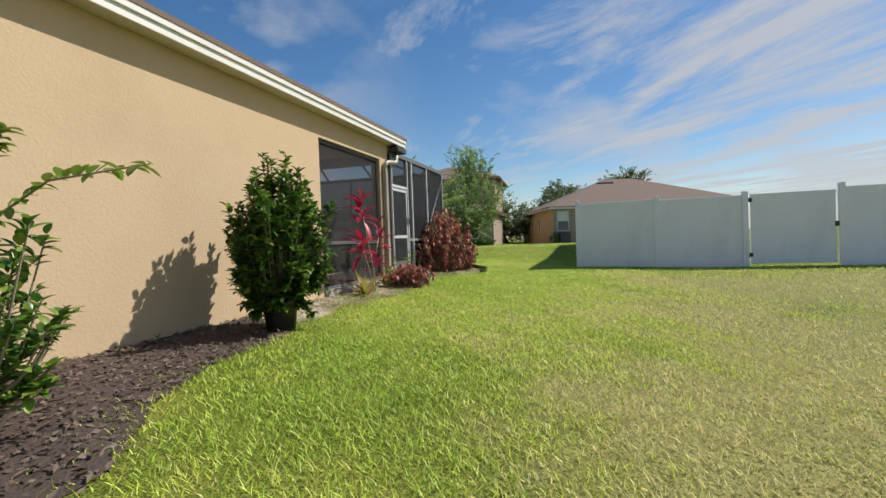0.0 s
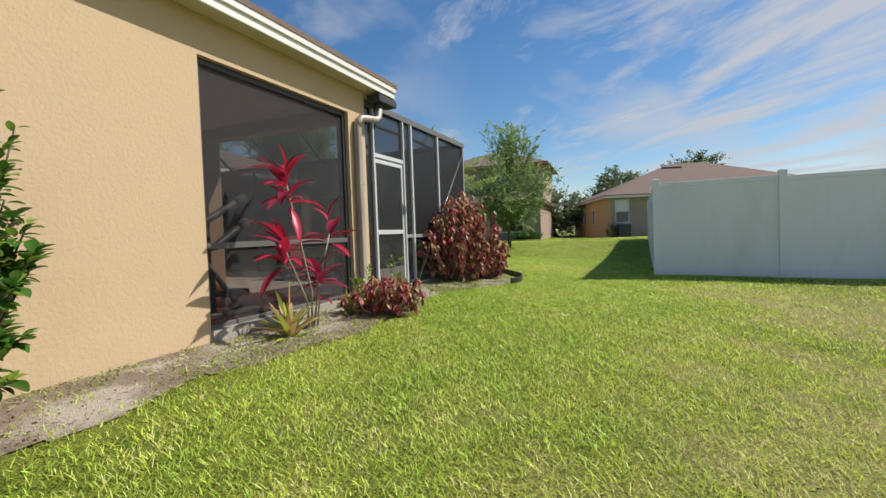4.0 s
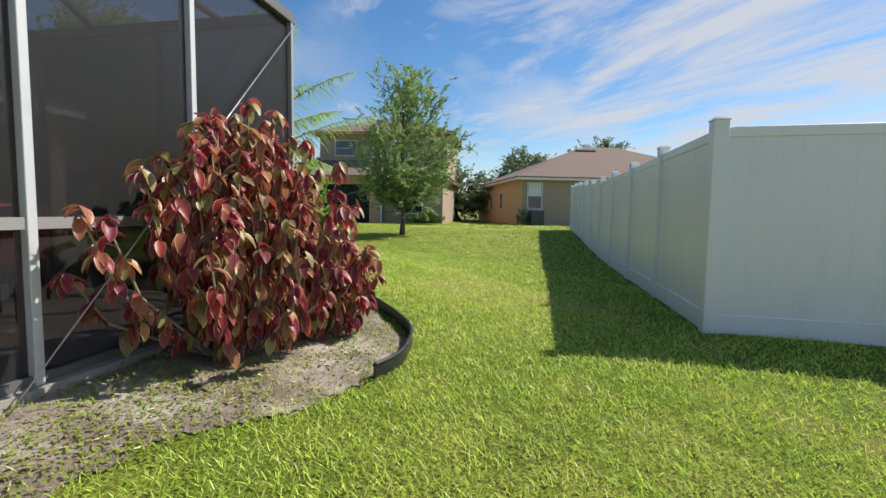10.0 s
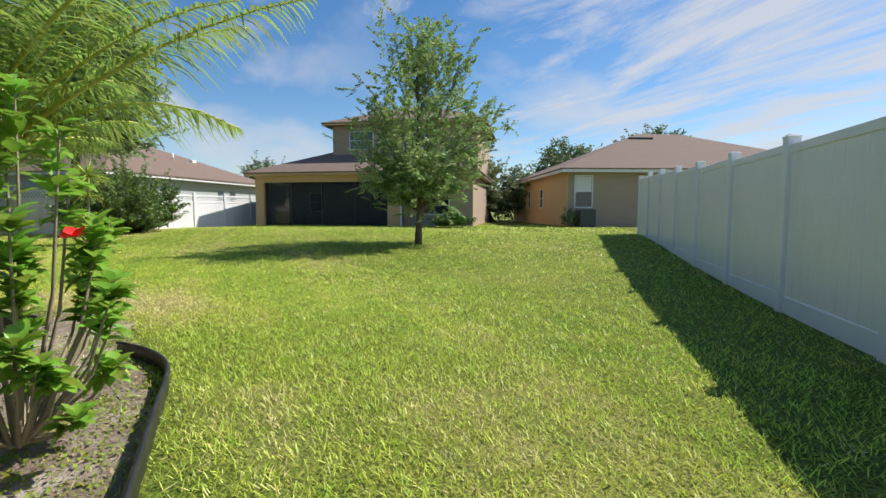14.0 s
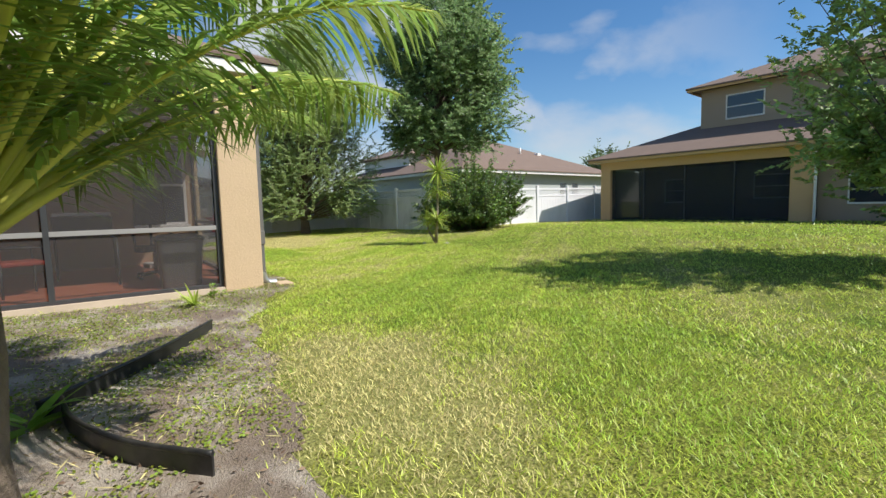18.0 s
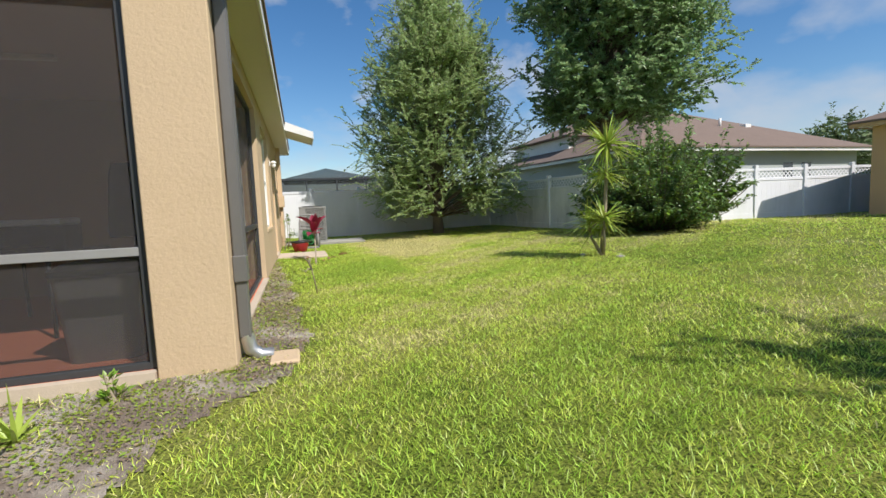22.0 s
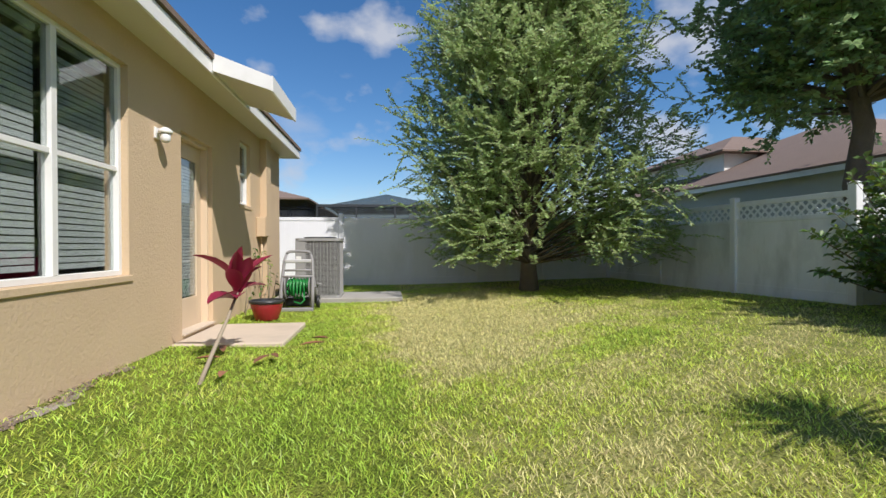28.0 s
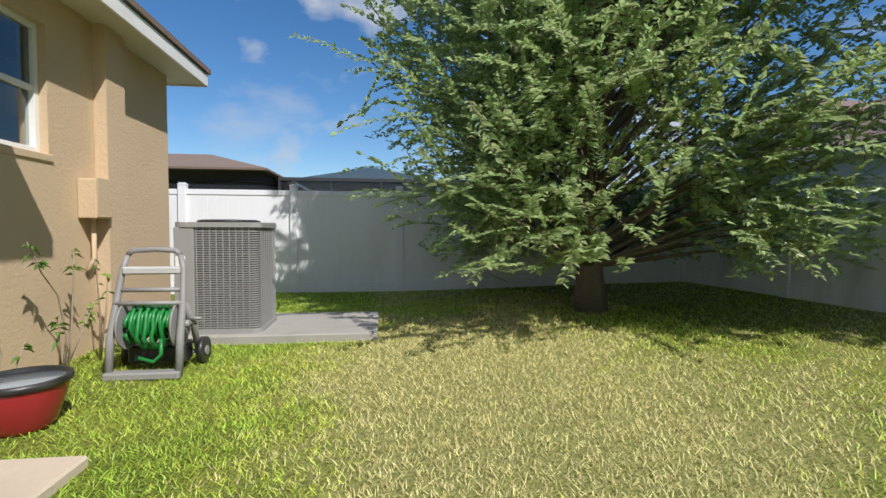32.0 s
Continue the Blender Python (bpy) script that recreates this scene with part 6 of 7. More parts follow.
part("crank", tube([(-0.02, 0.26, 0.38), (-0.02, 0.31, 0.38), (0.08, 0.31, 0.44), (0.08, 0.39, 0.44)], 0.013, 6), M_REEL, hr)

pot = thing("flower_pot", "red glazed pot with a dark rim holding dry stalks", "pot", (-17.5, 19.93, ground_z(-17.5, 19.93)))
pot.scale = (0.86, 0.86, 0.95)
part("body", lathe([(0.16, 0.0), (0.19, 0.03), (0.25, 0.20), (0.265, 0.27)], 28), M_RED_POT, pot)
part("rim", lathe([(0.262, 0.262), (0.285, 0.275), (0.285, 0.31), (0.255, 0.31), (0.25, 0.24), (0.02, 0.23)], 28), M_BLACK, pot, "dark pot rim")
part("water", lathe([(0.0, 0.255), (0.255, 0.255), (0.255, 0.285), (0.0, 0.285)], 28), M_WATER, pot, "pale still water in the pot")
def leggy(label, x, y, stems, seed, n=9, leaf=(0.075, 0.03)):
    """A thin plant: bare bent stalks with a few drooping leaves near their ends."""
    e = thing("leggy_plant", label, "plant", (x, y, ground_z(x, y)))
    r = rnd(seed)
    for k, pts_ in enumerate(stems):
        part("stalk", tube(pts_, [0.010 - 0.007 * i / (len(pts_) - 1) for i in range(len(pts_))], 5), M_STEM, e)
        q_ = np.array(pts_, float)
        u_ = len(q_) - 1 - 0.9 * r.random(n) ** 1.6
        b_ = np.stack([np.interp(u_, np.arange(len(q_)), q_[:, c]) for c in range(3)], 1)
        w_ = unit(r.normal(size=(n, 3)) * [1, 0.7, 0.5] + [0, 0, -0.1])
        tagged(part("foliage", leaf_mesh(b_, w_, np.array([0, 0, 1.0]) + 0.4 * r.normal(size=(n, 3)), leaf[0] * (0.6 + 0.7 * r.random(n)), leaf[1], 0.15, 0.4), M_WEED if (k + seed) % 2 else M_SHRUB_N, e), kind="stuff")


leggy("thin leggy plant with few leaves against the stucco wall", -18.42, 19.58,
      [[(0, 0, 0), (-0.02, 0.02, 0.3), (0.08, 0.03, 0.62), (0.24, 0.03, 0.80), (0.38, 0.04, 1.02)], [(0, 0.01, 0), (-0.08, 0.02, 0.35), (-0.10, 0.03, 0.70), (-0.08, 0.05, 0.95)], [(0.03, 0, 0), (0.12, 0.06, 0.25), (0.20, 0.10, 0.46)], [(0.0, 0.02, 0.05), (-0.05, 0.1, 0.3), (-0.16, 0.14, 0.52)]], 91, 13)
leggy("bare brown stalks with few leaves beside the hose reel", -18.82, 19.62,
      [[(0, 0, 0), (0.02, 0.02, 0.35), (0.06, 0.03, 0.62), (0.12, 0.04, 0.86)], [(0, 0, 0), (-0.05, 0.03, 0.42), (-0.08, 0.03, 0.72)], [(0.0, 0.05, 0), (0.06, 0.12, 0.3), (0.03, 0.16, 0.58)]], 93, 6)
leggy("small drooping sprig against the stucco wall", -17.85, 19.52, [[(0, 0, 0), (-0.05, 0.02, 0.3), (0.02, 0.03, 0.6), (0.10, 0.03, 0.86)], [(0, 0, 0), (-0.16, 0.03, 0.2), (-0.22, 0.05, 0.36)]], 94, 7)

# ---- inside the lanai and the porch ----
M_OFFICE = material("dark_upholstery", (0.03, 0.032, 0.036), 0.75, var=0.2, scale=12, bump=0.2)
M_TUBE = material("grey_tube", (0.46, 0.47, 0.48), 0.4, metal=0.2, var=0.1)
M_CUSH = material("red_cushion", (0.40, 0.06, 0.035), 0.8, var=0.2, scale=9)
ex = thing("exercise_machine", "grey tubular exercise machine standing in the lanai", "exercise machine", (-0.62, 8.72, 0.0))
for nm, pts, r_ in (("upright", [(0, -0.25, 0.05), (0.0, -0.22, 0.9), (0, -0.25, 1.62)], 0.035), ("arm", [(0, -0.3, 1.02), (0.03, -0.05, 1.08), (0.06, 0.2, 1.22), (0.08, 0.46, 1.36)], 0.042), ("arm", [(0.12, -0.3, 0.78), (0.14, 0.0, 0.82), (0.15, 0.18, 0.94), (0.15, 0.42, 1.08)], 0.042),
                    ("base_tube", [(0, -0.4, 0.05), (0.0, 0.6, 0.06)], 0.04), ("strut", [(0, 0.45, 0.06), (0, -0.1, 0.75)], 0.03), ("foot", [(-0.3, -0.4, 0.04), (0.3, -0.4, 0.04)], 0.035), ("foot", [(-0.3, 0.6, 0.04), (0.3, 0.6, 0.04)], 0.035)):
    part(nm, tube(pts, r_, 8), M_TUBE, ex)
part("weight_stack", box(-0.14, 0.12, -0.2, 0.0, 0.1, 0.55, 0.01), M_BLACK, ex)
part("seat", box(-0.14, 0.14, 0.1, 0.45, 0.25, 0.32, 0.02), M_BLACK, ex)
for gx0, gz0, gx1, gz1, gy1 in ((0.06, 1.22, 0.08, 1.36, 0.46), (0.15, 0.94, 0.15, 1.08, 0.42)):
    part("grip", tube([(gx0 * 0.4 + gx1 * 0.6, gy1 - 0.11, gz0 * 0.4 + gz1 * 0.6), (gx1, gy1 + 0.02, gz1 + 0.01)], 0.052, 10), M_CONC_G, ex, "pale grey padded grip")


def patio_chair(x, y, rz, mat, label):
    e = thing("patio_chair", label, "chair", (x, y, 0.0), "patio chairs", rz)
    part("seat", box(-0.25, 0.25, -0.24, 0.24, 0.40, 0.46, 0.02), mat, e)
    part("backrest", box(-0.25, 0.25, 0.22, 0.28, 0.46, 0.95, 0.02), mat, e)
    for sx in (-0.23, 0.23):
        for sy in (-0.22, 0.24):
            part("leg", tube([(sx, sy, 0), (sx, sy, 0.42)], 0.016, 6), M_BRONZE, e)
        part("armrest", tube([(sx, -0.22, 0.42), (sx, -0.2, 0.63), (sx, 0.24, 0.65)], 0.016, 6), M_BRONZE, e)
    return e


def patio_table(x, y, w, d, label):
    e = thing("patio_table", label, "table", (x, y, 0.0))
    part("tabletop", box(-w, w, -d, d, 0.71, 0.75, 0.01), M_BRONZE, e)
    for sx in (-1, 1):
        for sy in (-1, 1):
            part("leg", tube([(sx * (w - 0.06), sy * (d - 0.06), 0), (sx * (w - 0.06), sy * (d - 0.06), 0.71)], 0.02, 6), M_BRONZE, e)


patio_table(-2.6, 13.6, 0.5, 0.4, "dark metal patio table on the pool deck")
for x, y, rz in ((-1.9, 13.5, 260), (-3.3, 13.6, 95), (-2.6, 14.3, 0)):
    patio_chair(x, y, rz, M_CUSH, "metal patio chair with red cushions on the deck")
patio_table(-9.9, 17.4, 0.7, 0.45, "long dark table inside the rear porch")
def tapered(w0, d0, w1, d1, r, z0, z1, cap=True):
    """A rounded rectangular body that widens from z0 to z1."""
    bm = bmesh.new()
    a = [bm.verts.new((x, y, z0)) for x, y in rounded(w0, d0, r)]
    b = [bm.verts.new((x, y, z1)) for x, y in rounded(w1, d1, r)]
    n = len(a)
    for i in range(n):
        bm.faces.new((a[i], a[(i + 1) % n], b[(i + 1) % n], b[i]))
    bm.faces.new(a[::-1])
    if cap:
        bm.faces.new(b)
    return bm


oc = thing("office_chair", "dark high-backed office chair inside the rear porch", "chair", (-9.75, 18.30, 0.0), rz=4)
back = tapered(0.235, 0.035, 0.19, 0.03, 0.03, 0.0, 0.78)
bmesh.ops.bisect_plane(back, geom=back.verts[:] + back.edges[:] + back.faces[:], plane_co=(0, 0, 0.62), plane_no=(0, 0, 1))
for v in back.verts:
    v.co = Vector((v.co.y - 0.08 * v.co.z, v.co.x * (0.86 if v.co.z > 0.7 else 1.0), v.co.z))
part("backrest", back, M_OFFICE, oc).location = (-0.20, 0, 0.86)
part("seat", prism(rounded(0.25, 0.26, 0.08), 0.44, 0.53), M_OFFICE, oc)
part("back_bracket", tube([(-0.1, 0, 0.45), (-0.24, 0, 0.50), (-0.22, 0, 0.95)], 0.022, 6), M_BLACK, oc)
part("gas_column", tube([(0, 0, 0.08), (0, 0, 0.44)], 0.028, 8), M_TUBE, oc)
for sy in (-0.27, 0.27):
    part("armrest", tube([(0.0, sy * 0.9, 0.47), (0.02, sy, 0.62), (0.0, sy, 0.70), (-0.18, sy, 0.70)], 0.02, 6), M_BLACK, oc)
for k in range(5):
    a_ = 2 * math.pi * k / 5 + 0.3
    lg = part("leg", tube([(0, 0, 0.10), (0.29 * math.cos(a_), 0.29 * math.sin(a_), 0.07)], [0.028, 0.018], 6), M_BLACK, oc)
    part("caster", lathe([(0.0, 0.0), (0.022, 0.004), (0.026, 0.026), (0.022, 0.05), (0.0, 0.055)], 10), M_BLACK, lg).location = (0.29 * math.cos(a_), 0.29 * math.sin(a_), 0.0)
pn = thing("printer", "wide dark printer with a pale grey lid on the table", "printer", (-9.9, 17.40, 0.75))
part("body", tapered(0.22, 0.36, 0.22, 0.37, 0.04, 0.0, 0.27), M_OFFICE, pn)
part("lid", box(-0.22, 0.22, -0.35, 0.35, 0.272, 0.335, 0.012), M_WHITE, pn, "pale grey lid")
part("tray", box(0.2, 0.32, -0.24, 0.24, 0.05, 0.07, 0.006), M_BLACK, pn)
patio_chair(-9.15, 16.7, 200, M_CUSH, "low dark red cushioned chair inside the rear porch")
tb = thing("bin", "dark grey lidded plastic bin on the porch floor", "bin", (-8.48, 18.50, 0.0))
part("body", tapered(0.21, 0.24, 0.26, 0.29, 0.07, 0.0, 0.66), M_SPOUT, tb)
part("lid_rim", prism(rounded(0.28, 0.31, 0.08), 0.655, 0.70), M_BLACK, tb)
part("lid", tapered(0.265, 0.295, 0.20, 0.23, 0.07, 0.70, 0.745), M_BLACK, tb)
for nm_, ya_, yb_, za_, zb_, lb_ in (("window_3", 18.22, 19.15, 0.80, 2.52, "white sash window in the porch back wall"), ("window_4", 14.95, 15.9, 0.80, 2.47, "white sash window beside the porch table")):
    pw = thing(nm_, lb_, "window", (-12.228, ya_, za_))
    tagged(pw, kind="structure")
    w_, h_ = yb_ - ya_, zb_ - za_
    part("window_frame", boxes([(0, 0.03, 0, 0.05, 0, h_), (0, 0.03, w_ - 0.05, w_, 0, h_), (0, 0.03, 0.05, w_ - 0.05, h_ - 0.05, h_), (0, 0.03, 0.05, w_ - 0.05, 0, 0.05), (0, 0.028, 0.05, w_ - 0.05, 0.80, 0.85)]), M_WHITE, pw)
    part("window_sill", box(0, 0.07, -0.04, w_ + 0.04, -0.05, -0.002, 0.008), M_WHITE, pw)
    for z_ in ((0.05, 0.80), (0.85, h_ - 0.05)):
        part("pane", box(0.005, 0.012, 0.05, w_ - 0.05, *z_), M_GLASSD, pw)
ct = thing("ceiling_lamp", "slim white tube lamp under the porch ceiling", "lamp", (-10.1, 17.4, SOF - 0.252))
part("housing", box(-0.05, 0.05, -0.30, 0.30, -0.045, 0.0, 0.008), M_WHITE, ct)

fb = thing("foam_board", "white foam board lying on the porch floor", "board", (-11.56, 18.70, 0.0), rz=8)
part("slab", box(-0.26, 0.26, -0.42, 0.42, 0.0, 0.085, 0.012), M_WHITE, fb)
dc = thing("dry_plant", "dried brown plant clump by the screen door", "plant", (0.16, 12.0, ground_z(0.16, 12.0)))
rosette(dc, "leaf", (0, 0, 0.03), 16, 0.20, 0.03, [M_DRYLEAF], 131, up=0.5, droop=0.7, spread=0.3, taper=0.8)
shrub("weed", "small green weed at the porch column foot", "plant", -7.59, 18.79, [(M_SHRUB_N, 1.0)], 132, 7, 0.2, 0.09, 8, (0.06, 0.03), shell=0.3, base=0.0)

# ---- beds, edging and small ground things ----
def inside(poly, x, y):
    c = False
    for (x0, y0), (x1, y1) in zip(poly, poly[1:] + poly[:1]):
        if (y0 > y) != (y1 > y) and x < (x1 - x0) * (y - y0) / (y1 - y0) + x0:
            c = not c
    return c


MULCH = [(0.0, -7), (2.4, -7), (2.6, 1.5), (2.24, 2.8), (1.62, 3.45), (1.34, 4.1), (1.22, 5.0), (1.15, 5.5), (0.95, 6.1), (0.0, 6.3)]
SAND = [(0.0, 6.3), (0.95, 6.1), (0.82, 7.2), (0.85, 8.0), (1.0, 8.8), (0.98, 9.4), (1.0, 10.2), (0.88, 10.95), (0.72, 11.8), (1.1, 12.7), (1.5, 13.3), (1.5, 14.0), (1.4, 14.4), (0.88, 15.2), (0.43, 15.75), (-0.1, 16.35), (-0.66, 17.0), (-1.0, 17.28),
        (-1.25, 17.35), (-1.5, 17.7), (-2.2, 18.2), (-3.3, 18.4), (-4.6, 18.6), (-5.8, 18.8), (-6.9, 19.25), (-7.6, 19.8), (-7.82, 19.8), (-7.82, 15.1), (0.0, 15.1)]
STRIP = [(-8.3, 19.42), (-7.6, 19.45), (-7.5, 19.75), (-8.1, 19.98), (-9.5, 19.9), (-11.0, 19.8), (-12.2, 19.72), (-13.4, 19.56), (-14.8, 19.5), (-14.8, 19.41)]


def bed(name, poly, mat, label, cell=0.05, lift=0.005, seed=1):
    r = rnd(seed)
    xs, ys = [p[0] for p in poly], [p[1] for p in poly]
    vid, verts, faces = {}, [], []

    def vert(i, j):
        if (i, j) not in vid:
            x, y = i * cell + cell * 0.35 * (r.random() - 0.5), j * cell + cell * 0.35 * (r.random() - 0.5)
            vid[i, j] = len(verts)
            verts.append((x, y, ground_z(x, y) + lift + 0.007 * r.random()))
        return vid[i, j]

    for i in range(int(min(xs) / cell) - 1, int(max(xs) / cell) + 1):
        for j in range(int(min(ys) / cell) - 1, int(max(ys) / cell) + 1):
            if inside(poly, (i + 0.5) * cell + 0.06 * math.sin(5 * j * cell + 3 * i * cell), (j + 0.5) * cell + 0.06 * math.sin(6 * i * cell)):
                faces += [vert(i, j), vert(i + 1, j), vert(i + 1, j + 1), vert(i, j + 1)]
    return struct(name, raw_mesh(verts, faces, 4), mat, label)


bed("ground_mulch", [(x, max(y, -1.5)) for x, y in MULCH], M_MULCH, "dark wood mulch bed along the house wall", 0.045, seed=3)
bed("ground_sand", SAND, M_SAND, "pale sandy soil with leaf litter in the planting bed", 0.05, seed=4)
bed("ground_strip", STRIP, M_SAND, "bare sandy strip beside the porch slab", 0.045, seed=5)


def scatter(poly, n, seed):
    r = rnd(seed)
    xs, ys = [p[0] for p in poly], [p[1] for p in poly]
    out = []
    while len(out) < n:
        x, y = r.uniform(min(xs), max(xs)), r.uniform(min(ys), max(ys))
        if inside(poly, x, y):
            out.append((x, y, ground_z(x, y) + 0.022))
    return np.array(out)


def chips(name, poly, n, seed, mat, label, size):
    r = rnd(seed)
    c = scatter(poly, n, seed)
    w = r.normal(size=(n, 3))
    w[:, 2] *= 0.25
    u = np.array([0, 0, 1.0]) + 0.5 * r.normal(size=(n, 3))
    tagged(part(name, leaf_mesh(c, w, u, size * (0.4 + r.random(n)), size * 0.35 * (0.5 + r.random(n)), 0.15), mat), label, "litter", kind="stuff")


chips("leaf_litter", STRIP, 2600, 15, M_LITTER, "dry leaf litter beside the porch slab", 0.035)
MULCH_N = [(x, max(y, 0.5)) for x, y in MULCH]
chips("mulch_chips", MULCH_N, 5200, 13, M_CHIP, "loose dark wood chips of the mulch bed", 0.06)
chips("leaf_litter", SAND, 6000, 14, M_LITTER, "dry leaf and twig litter on sandy soil", 0.035)


def edging(name, pts, label, h=0.10):
    e = thing(name, label, "edging")
    n = 40
    P = [Vector((*p, 0)) for p in pts]
    fine = []
    for i in range(len(P) - 1):
        p0, p1, p2, p3 = P[max(i - 1, 0)], P[i], P[i + 1], P[min(i + 2, len(P) - 1)]
        for k in range(8):
            t = k / 8
            fine.append(0.5 * (2 * p1 + (p2 - p0) * t + (2 * p0 - 5 * p1 + 4 * p2 - p3) * t * t + (3 * p1 - p0 - 3 * p2 + p3) * t ** 3))
    fine.append(P[-1])
    bm = bmesh.new()
    prev = None
    for i, p in enumerate(fine):
        d = (fine[min(i + 1, len(fine) - 1)] - fine[max(i - 1, 0)]).normalized()
        s = Vector((-d.y, d.x, 0)) * 0.006
        z = ground_z(p.x, p.y)
        q = [bm.verts.new(v) for v in (p - s + Vector((0, 0, z - 0.05)), p + s + Vector((0, 0, z - 0.05)), p + s + Vector((0, 0, z + h)), p - s + Vector((0, 0, z + h)))]
        if prev:
            for a in range(4):
                bm.faces.new((prev[a], prev[(a + 1) % 4], q[(a + 1) % 4], q[a]))
        else:
            bm.faces.new(q[::-1])
        prev = q
    bm.faces.new(prev)
    part("strip", bm, M_BLACK, e)
    part("bead", tube([(p.x, p.y, ground_z(p.x, p.y) + h) for p in fine], 0.014, 6), M_BLACK, e)


edging("garden_edging", [(1.5, 13.32), (1.57, 13.6), (1.54, 14.0), (1.43, 14.4), (1.17, 14.85), (0.9, 15.22), (0.45, 15.77), (-0.1, 16.42), (-0.67, 17.07), (-1.1, 17.33), (-1.48, 17.43)], "black plastic edging strip curving round the planting bed")
edging("garden_edging", [(-2.97, 17.92), (-3.35, 17.62), (-3.8, 17.42), (-4.2, 17.35)], "short loose piece of black plastic edging in the soil", 0.11)
edging("garden_edging", [(-4.15, 17.25), (-4.5, 17.55), (-5.0, 17.95), (-5.7, 18.4)], "black plastic edging strip beside the palm bed", 0.11)

for i, (lx, ly, rz_) in enumerate(((-15.1, 20.55, 30), (-15.5, 20.75, 100), (-14.75, 20.5, 160), (-15.9, 20.8, 60), (-14.5, 20.35, 10), (-14.9, 19.95, 80), (-15.2, 20.1, 200))):
    a_ = radians(rz_)
    o = part("fallen_leaf", broad_leaf_mesh(np.zeros((1, 3)), [[math.cos(a_), math.sin(a_), 0.12]], [[0.1, 0, 1.0]], 0.26, 0.07, 0.25, 0.1), M_DRYLEAF)
    o.location = (lx, ly, ground_z(lx, ly) + 0.05)
    tagged(o, "dry curled reddish brown leaf lying on the grass", "leaf", "fallen leaves")
rt_ = thing("tree_ring", "ring of pale stones and bare soil at the dracaena foot", "stones", (-11.38, 25.04, ground_z(-11.38, 25.04)))
rs = rnd(101)
for i in range(4):
    a = 0.4 + 1.1 * i
    bm = bmesh.new()
    bmesh.ops.create_icosphere(bm, subdivisions=1, radius=0.06 + 0.03 * rs.random())
    for v in bm.verts:
        v.co = Vector((v.co.x * (1 + 0.3 * rs.normal()), v.co.y, v.co.z * 0.5))
    part("stone", bm, M_CONC_G, rt_).location = (0.36 * math.cos(a), 0.36 * math.sin(a), 0.0)

# ---- grass blades ----
M_GRASS = material("grass_green", (0.47, 0.64, 0.085), 0.40, var=0.2, scale=0.8, fine=5, island=0.9, hue=0.03, transl=0.42, spec=0.4)
M_GRASS_L = material("grass_lime", (0.70, 0.78, 0.13), 0.40, var=0.2, scale=0.8, fine=5, island=0.85, hue=0.03, transl=0.42, spec=0.4)
M_GRASS_S = material("grass_straw", (0.76, 0.68, 0.32), 0.5, var=0.2, scale=0.8, fine=5, island=0.7, hue=0.03, transl=0.3, spec=0.15)
SPINE = [(4.3, -0.5), (4.3, 3.0), (3.4, 6.5), (2.6, 9.5), (2.3, 12.5), (1.3, 15.5), (-0.3, 17.4), (-2.2, 19.2), (-5.2, 20.4), (-9.0, 21.3), (-12.0, 22.0), (-16.0, 22.1), (-20.0, 22.0)]


def spine_dist(x, y):
    best = np.full(x.shape, 1e9)
    for (x0, y0), (x1, y1) in zip(SPINE, SPINE[1:]):
        dx, dy = x1 - x0, y1 - y0
        t = np.clip(((x - x0) * dx + (y - y0) * dy) / (dx * dx + dy * dy), 0, 1)
        best = np.minimum(best, np.hypot(x - x0 - t * dx, y - y0 - t * dy))
    return best


def bare(x, y):
    """Where no grass grows: under the house and slabs, in the beds."""
    m = (x < 0.02) & (y < 15.15)
    m |= (x < X2 + 0.03) & (y < W2 + 0.02)
    m |= (x > -17.06) & (x < -15.67) & (y < 20.57) & (y > 19)
    m |= (x > -20.64) & (x < -19.34) & (y < 21.94) & (y > 19)
    m |= (x < BX - 0.05)
    m |= (x > FX - 0.06) & (y > FY - 0.06)
    return m


def poly_mask(poly, x, y):
    c = np.zeros(x.shape, bool)
    for (x0, y0), (x1, y1) in zip(poly, poly[1:] + poly[:1]):
        hit = ((y0 > y) != (y1 > y)) & (x < (x1 - x0) * (y - y0) / ((y1 - y0) or 1e-9) + x0)
        c ^= hit
    return c


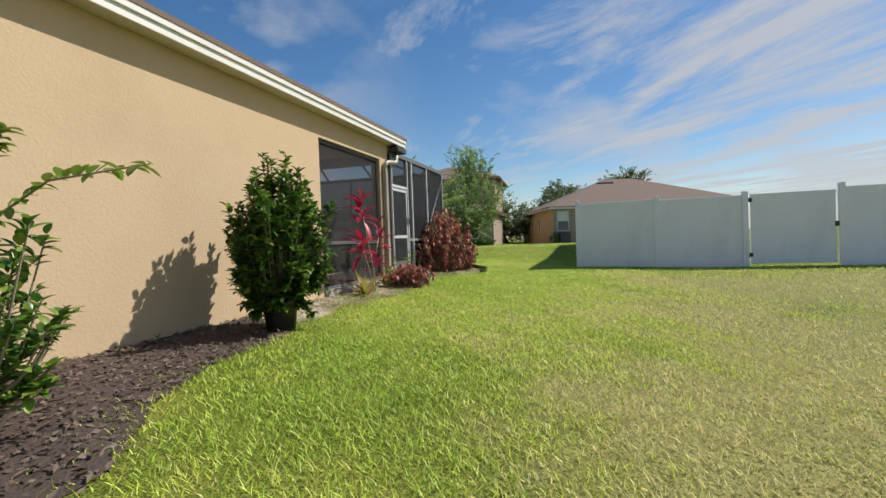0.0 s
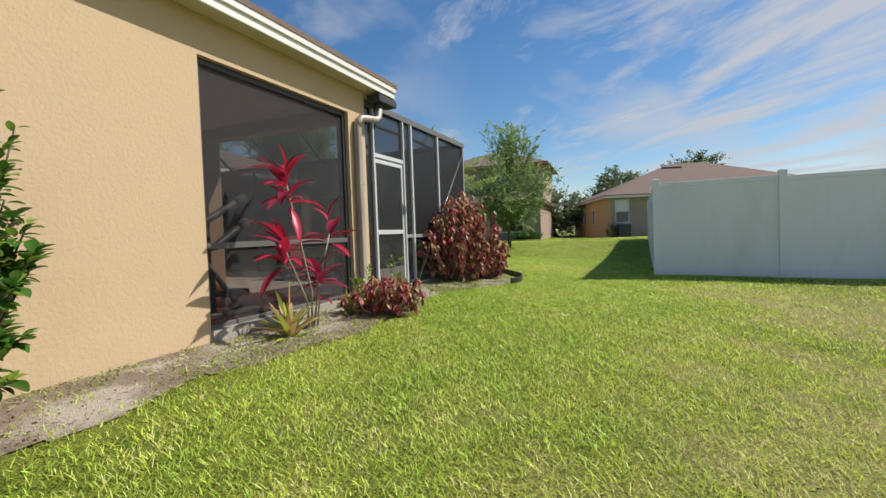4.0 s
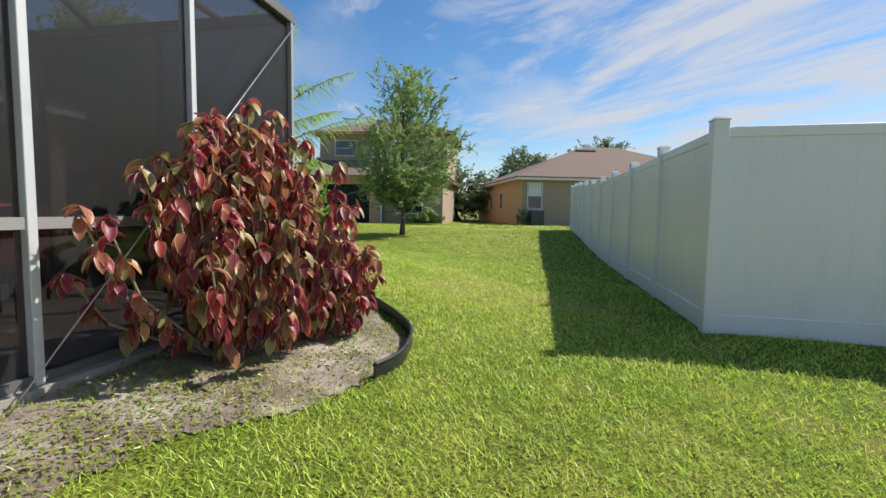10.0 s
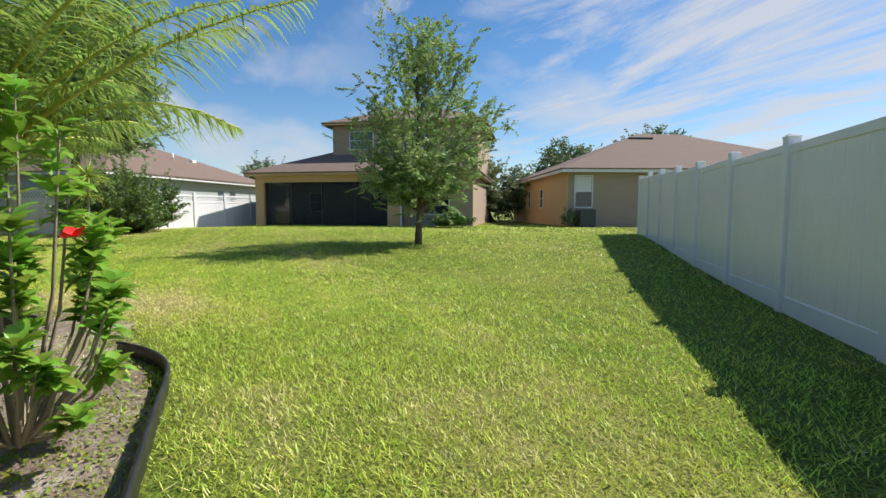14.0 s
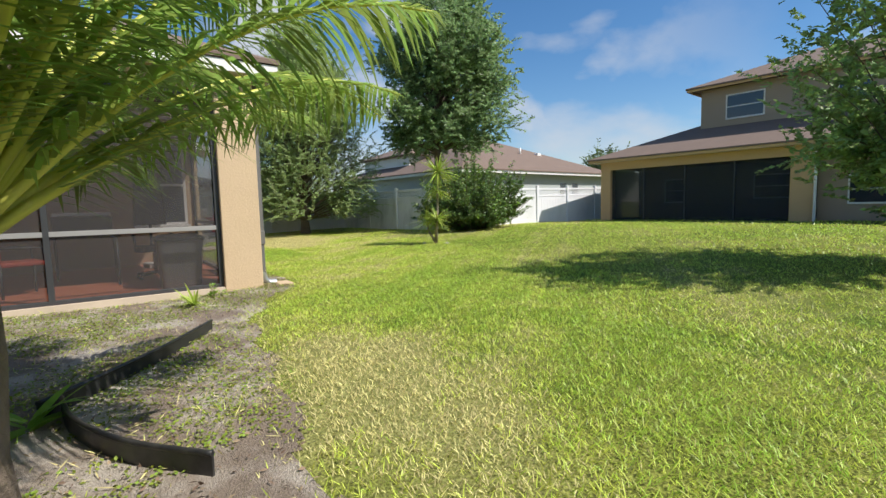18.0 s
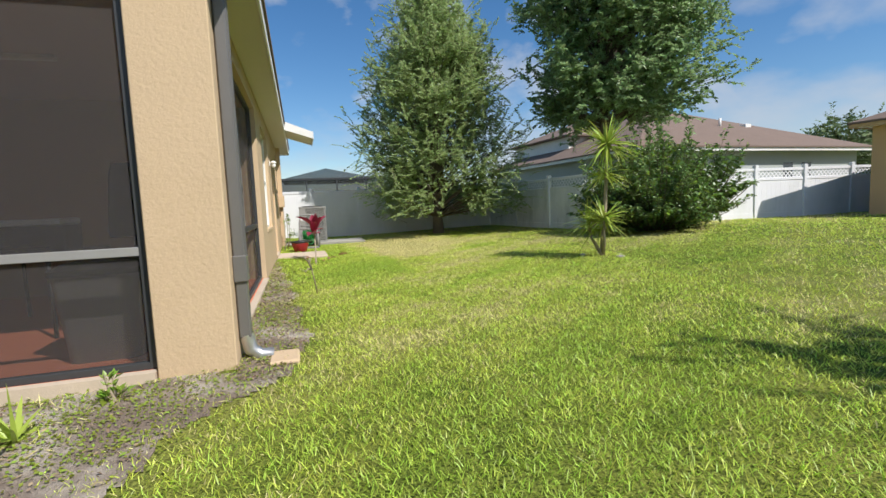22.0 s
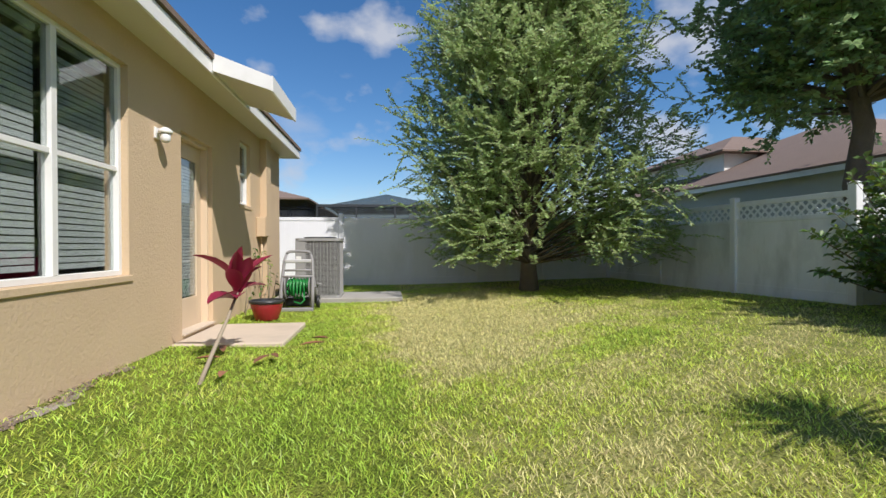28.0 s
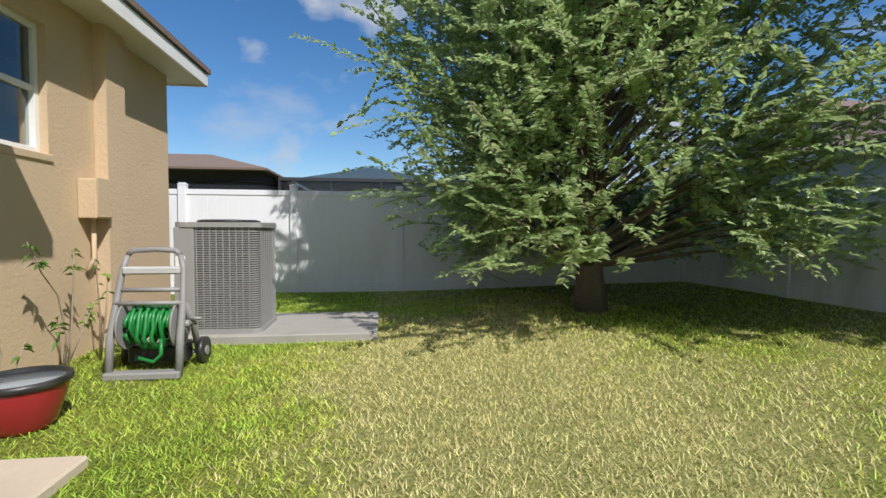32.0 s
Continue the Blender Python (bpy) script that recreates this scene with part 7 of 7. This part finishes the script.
gr = rnd(7)
zg = np.vectorize(ground_z)
bx_, by_, bl_, bw_ = [], [], [], []
for dmax, dens, ln, wd in ((1.9, 3300, 0.060, 0.0060), (3.4, 1700, 0.063, 0.0080), (6.5, 800, 0.067, 0.0120), (13.0, 300, 0.072, 0.023), (22.0, 60, 0.09, 0.055)):
    x0_, x1_, y0_, y1_ = (-23.0, 20.0, 0.2, 40.0) if dmax > 6 else (-23.0, 12.0, -0.5, 32.0)
    n_ = int((x1_ - x0_) * (y1_ - y0_) * dens)
    x_, y_ = gr.uniform(x0_, x1_, n_), gr.uniform(y0_, y1_, n_)
    d_ = spine_dist(x_, y_)
    lo_ = {1.9: 0.0, 3.4: 1.9, 6.5: 3.4, 13.0: 6.5, 22.0: 13.0}[dmax]
    k_ = (d_ >= lo_) & (d_ < dmax) & ~bare(x_, y_)
    x_, y_ = x_[k_], y_[k_]
    wob = 0.06 * np.sin(x_ * 17) + 0.05 * np.cos(y_ * 13 + x_ * 5) + 0.12 * gr.normal(size=len(x_))
    inb = poly_mask(MULCH, x_ + wob, y_ + wob) | poly_mask(SAND, x_ + wob, y_ + wob) | poly_mask(STRIP, x_ + wob, y_ + wob)
    keep = ~inb | (gr.random(len(x_)) < np.where(poly_mask(MULCH, x_, y_), 0.01, 0.03 + 0.5 * np.clip(patch(x_, y_, 3.1, 0.7) - 0.15, 0, 1)))
    x_, y_ = x_[keep], y_[keep]
    bx_.append(x_), by_.append(y_), bl_.append(np.full(len(x_), ln)), bw_.append(np.full(len(x_), wd))
gx_, gy_, gl_, gw_ = (np.concatenate(a) for a in (bx_, by_, bl_, bw_))
n_ = len(gx_)
gz_ = zg(gx_, gy_) - 0.004
dry_ = dryness(gx_, gy_) + 0.15 * gr.normal(size=n_) + 0.10 * patch(gx_, gy_, 17.0, 1.2)
kind_ = np.where(dry_ > 0.60, 2, np.where(dry_ > 0.33, 1, 0))
az_ = gr.random(n_) * 2 * np.pi
lean_ = 0.5 + 0.5 * gr.random(n_)
way_ = np.stack([np.cos(az_) * lean_, np.sin(az_) * lean_, np.full(n_, 0.85)], 1)
up_ = np.stack([np.cos(az_), np.sin(az_), np.full(n_, -0.2)], 1) + 0.4 * gr.normal(size=(n_, 3))
tuft_ = patch(gx_, gy_, 21.0, 0.5) + 0.6 * patch(gx_, gy_, 47.0, 2.1)
gl_ = gl_ * (0.6 + 0.75 * gr.random(n_)) * np.clip(0.95 + 0.28 * tuft_, 0.5, 1.5) * np.where(kind_ == 2, 0.85, 1.0)
for i, (nm, mt, lb) in enumerate((("grass", M_GRASS, "short green lawn grass blades"), ("grass", M_GRASS_L, "sunlit lime green lawn grass blades"), ("grass", M_GRASS_S, "dry straw-coloured lawn grass blades"))):
    for w_, sg_, fw_ in (((kind_ == i) & (gw_ < 0.012), 2, ""), ((kind_ == i) & (gw_ >= 0.012), 1, "farther ")):
        tagged(part(nm, blade_mesh(np.stack([gx_, gy_, gz_], 1)[w_], way_[w_], up_[w_], gl_[w_], gw_[w_], 0.2, sg_, 0.7), mt), lb.replace("lawn", fw_ + "lawn"), "grass", kind="stuff")

# low moss and clover in the bare beds, with dry blades lying about
M_MOSS = material("moss_leaf", (0.27, 0.34, 0.055), 0.6, var=0.2, scale=3, island=0.6, hue=0.06, transl=0.3, spec=0.2)
for nm_, lb_, mt_, n_, th_, ph_, ln_, wd_ in (("moss", "low yellowish green moss and clover in the bare soil", M_MOSS, 420000, -0.12, 0.9, 0.022, 0.017), ("dry_grass", "dry straw blades lying on bare soil", M_GRASS_S, 30000, 0.1, 2.3, 0.075, 0.007)):
    x_, y_ = gr.uniform(-15.0, 1.7, n_), gr.uniform(6.3, 20.2, n_)
    wx_ = x_ + 0.13 * gr.normal(size=n_)
    wy_ = y_ + 0.13 * gr.normal(size=n_)
    k_ = (poly_mask(SAND, wx_, wy_) | poly_mask(STRIP, wx_, wy_)) & ~bare(x_, y_)
    k_ &= patch(x_, y_, 1.7, ph_) + 0.5 * patch(x_, y_, 6.0, ph_ + 1) + 0.25 * gr.normal(size=n_) > th_
    x_, y_ = x_[k_], y_[k_]
    m_ = len(x_)
    w_ = gr.normal(size=(m_, 3)) * [1, 1, 0.25] + [0, 0, 0.15]
    u_ = np.array([0, 0, 1.0]) + 0.4 * gr.normal(size=(m_, 3))
    tagged(part(nm_, leaf_mesh(np.stack([x_, y_, zg(x_, y_) + 0.012 + 0.012 * gr.random(m_)], 1), w_, u_, ln_ * (0.6 + 0.8 * gr.random(m_)), wd_, 0.15), mt_), lb_, nm_.replace("_", " "), kind="stuff")
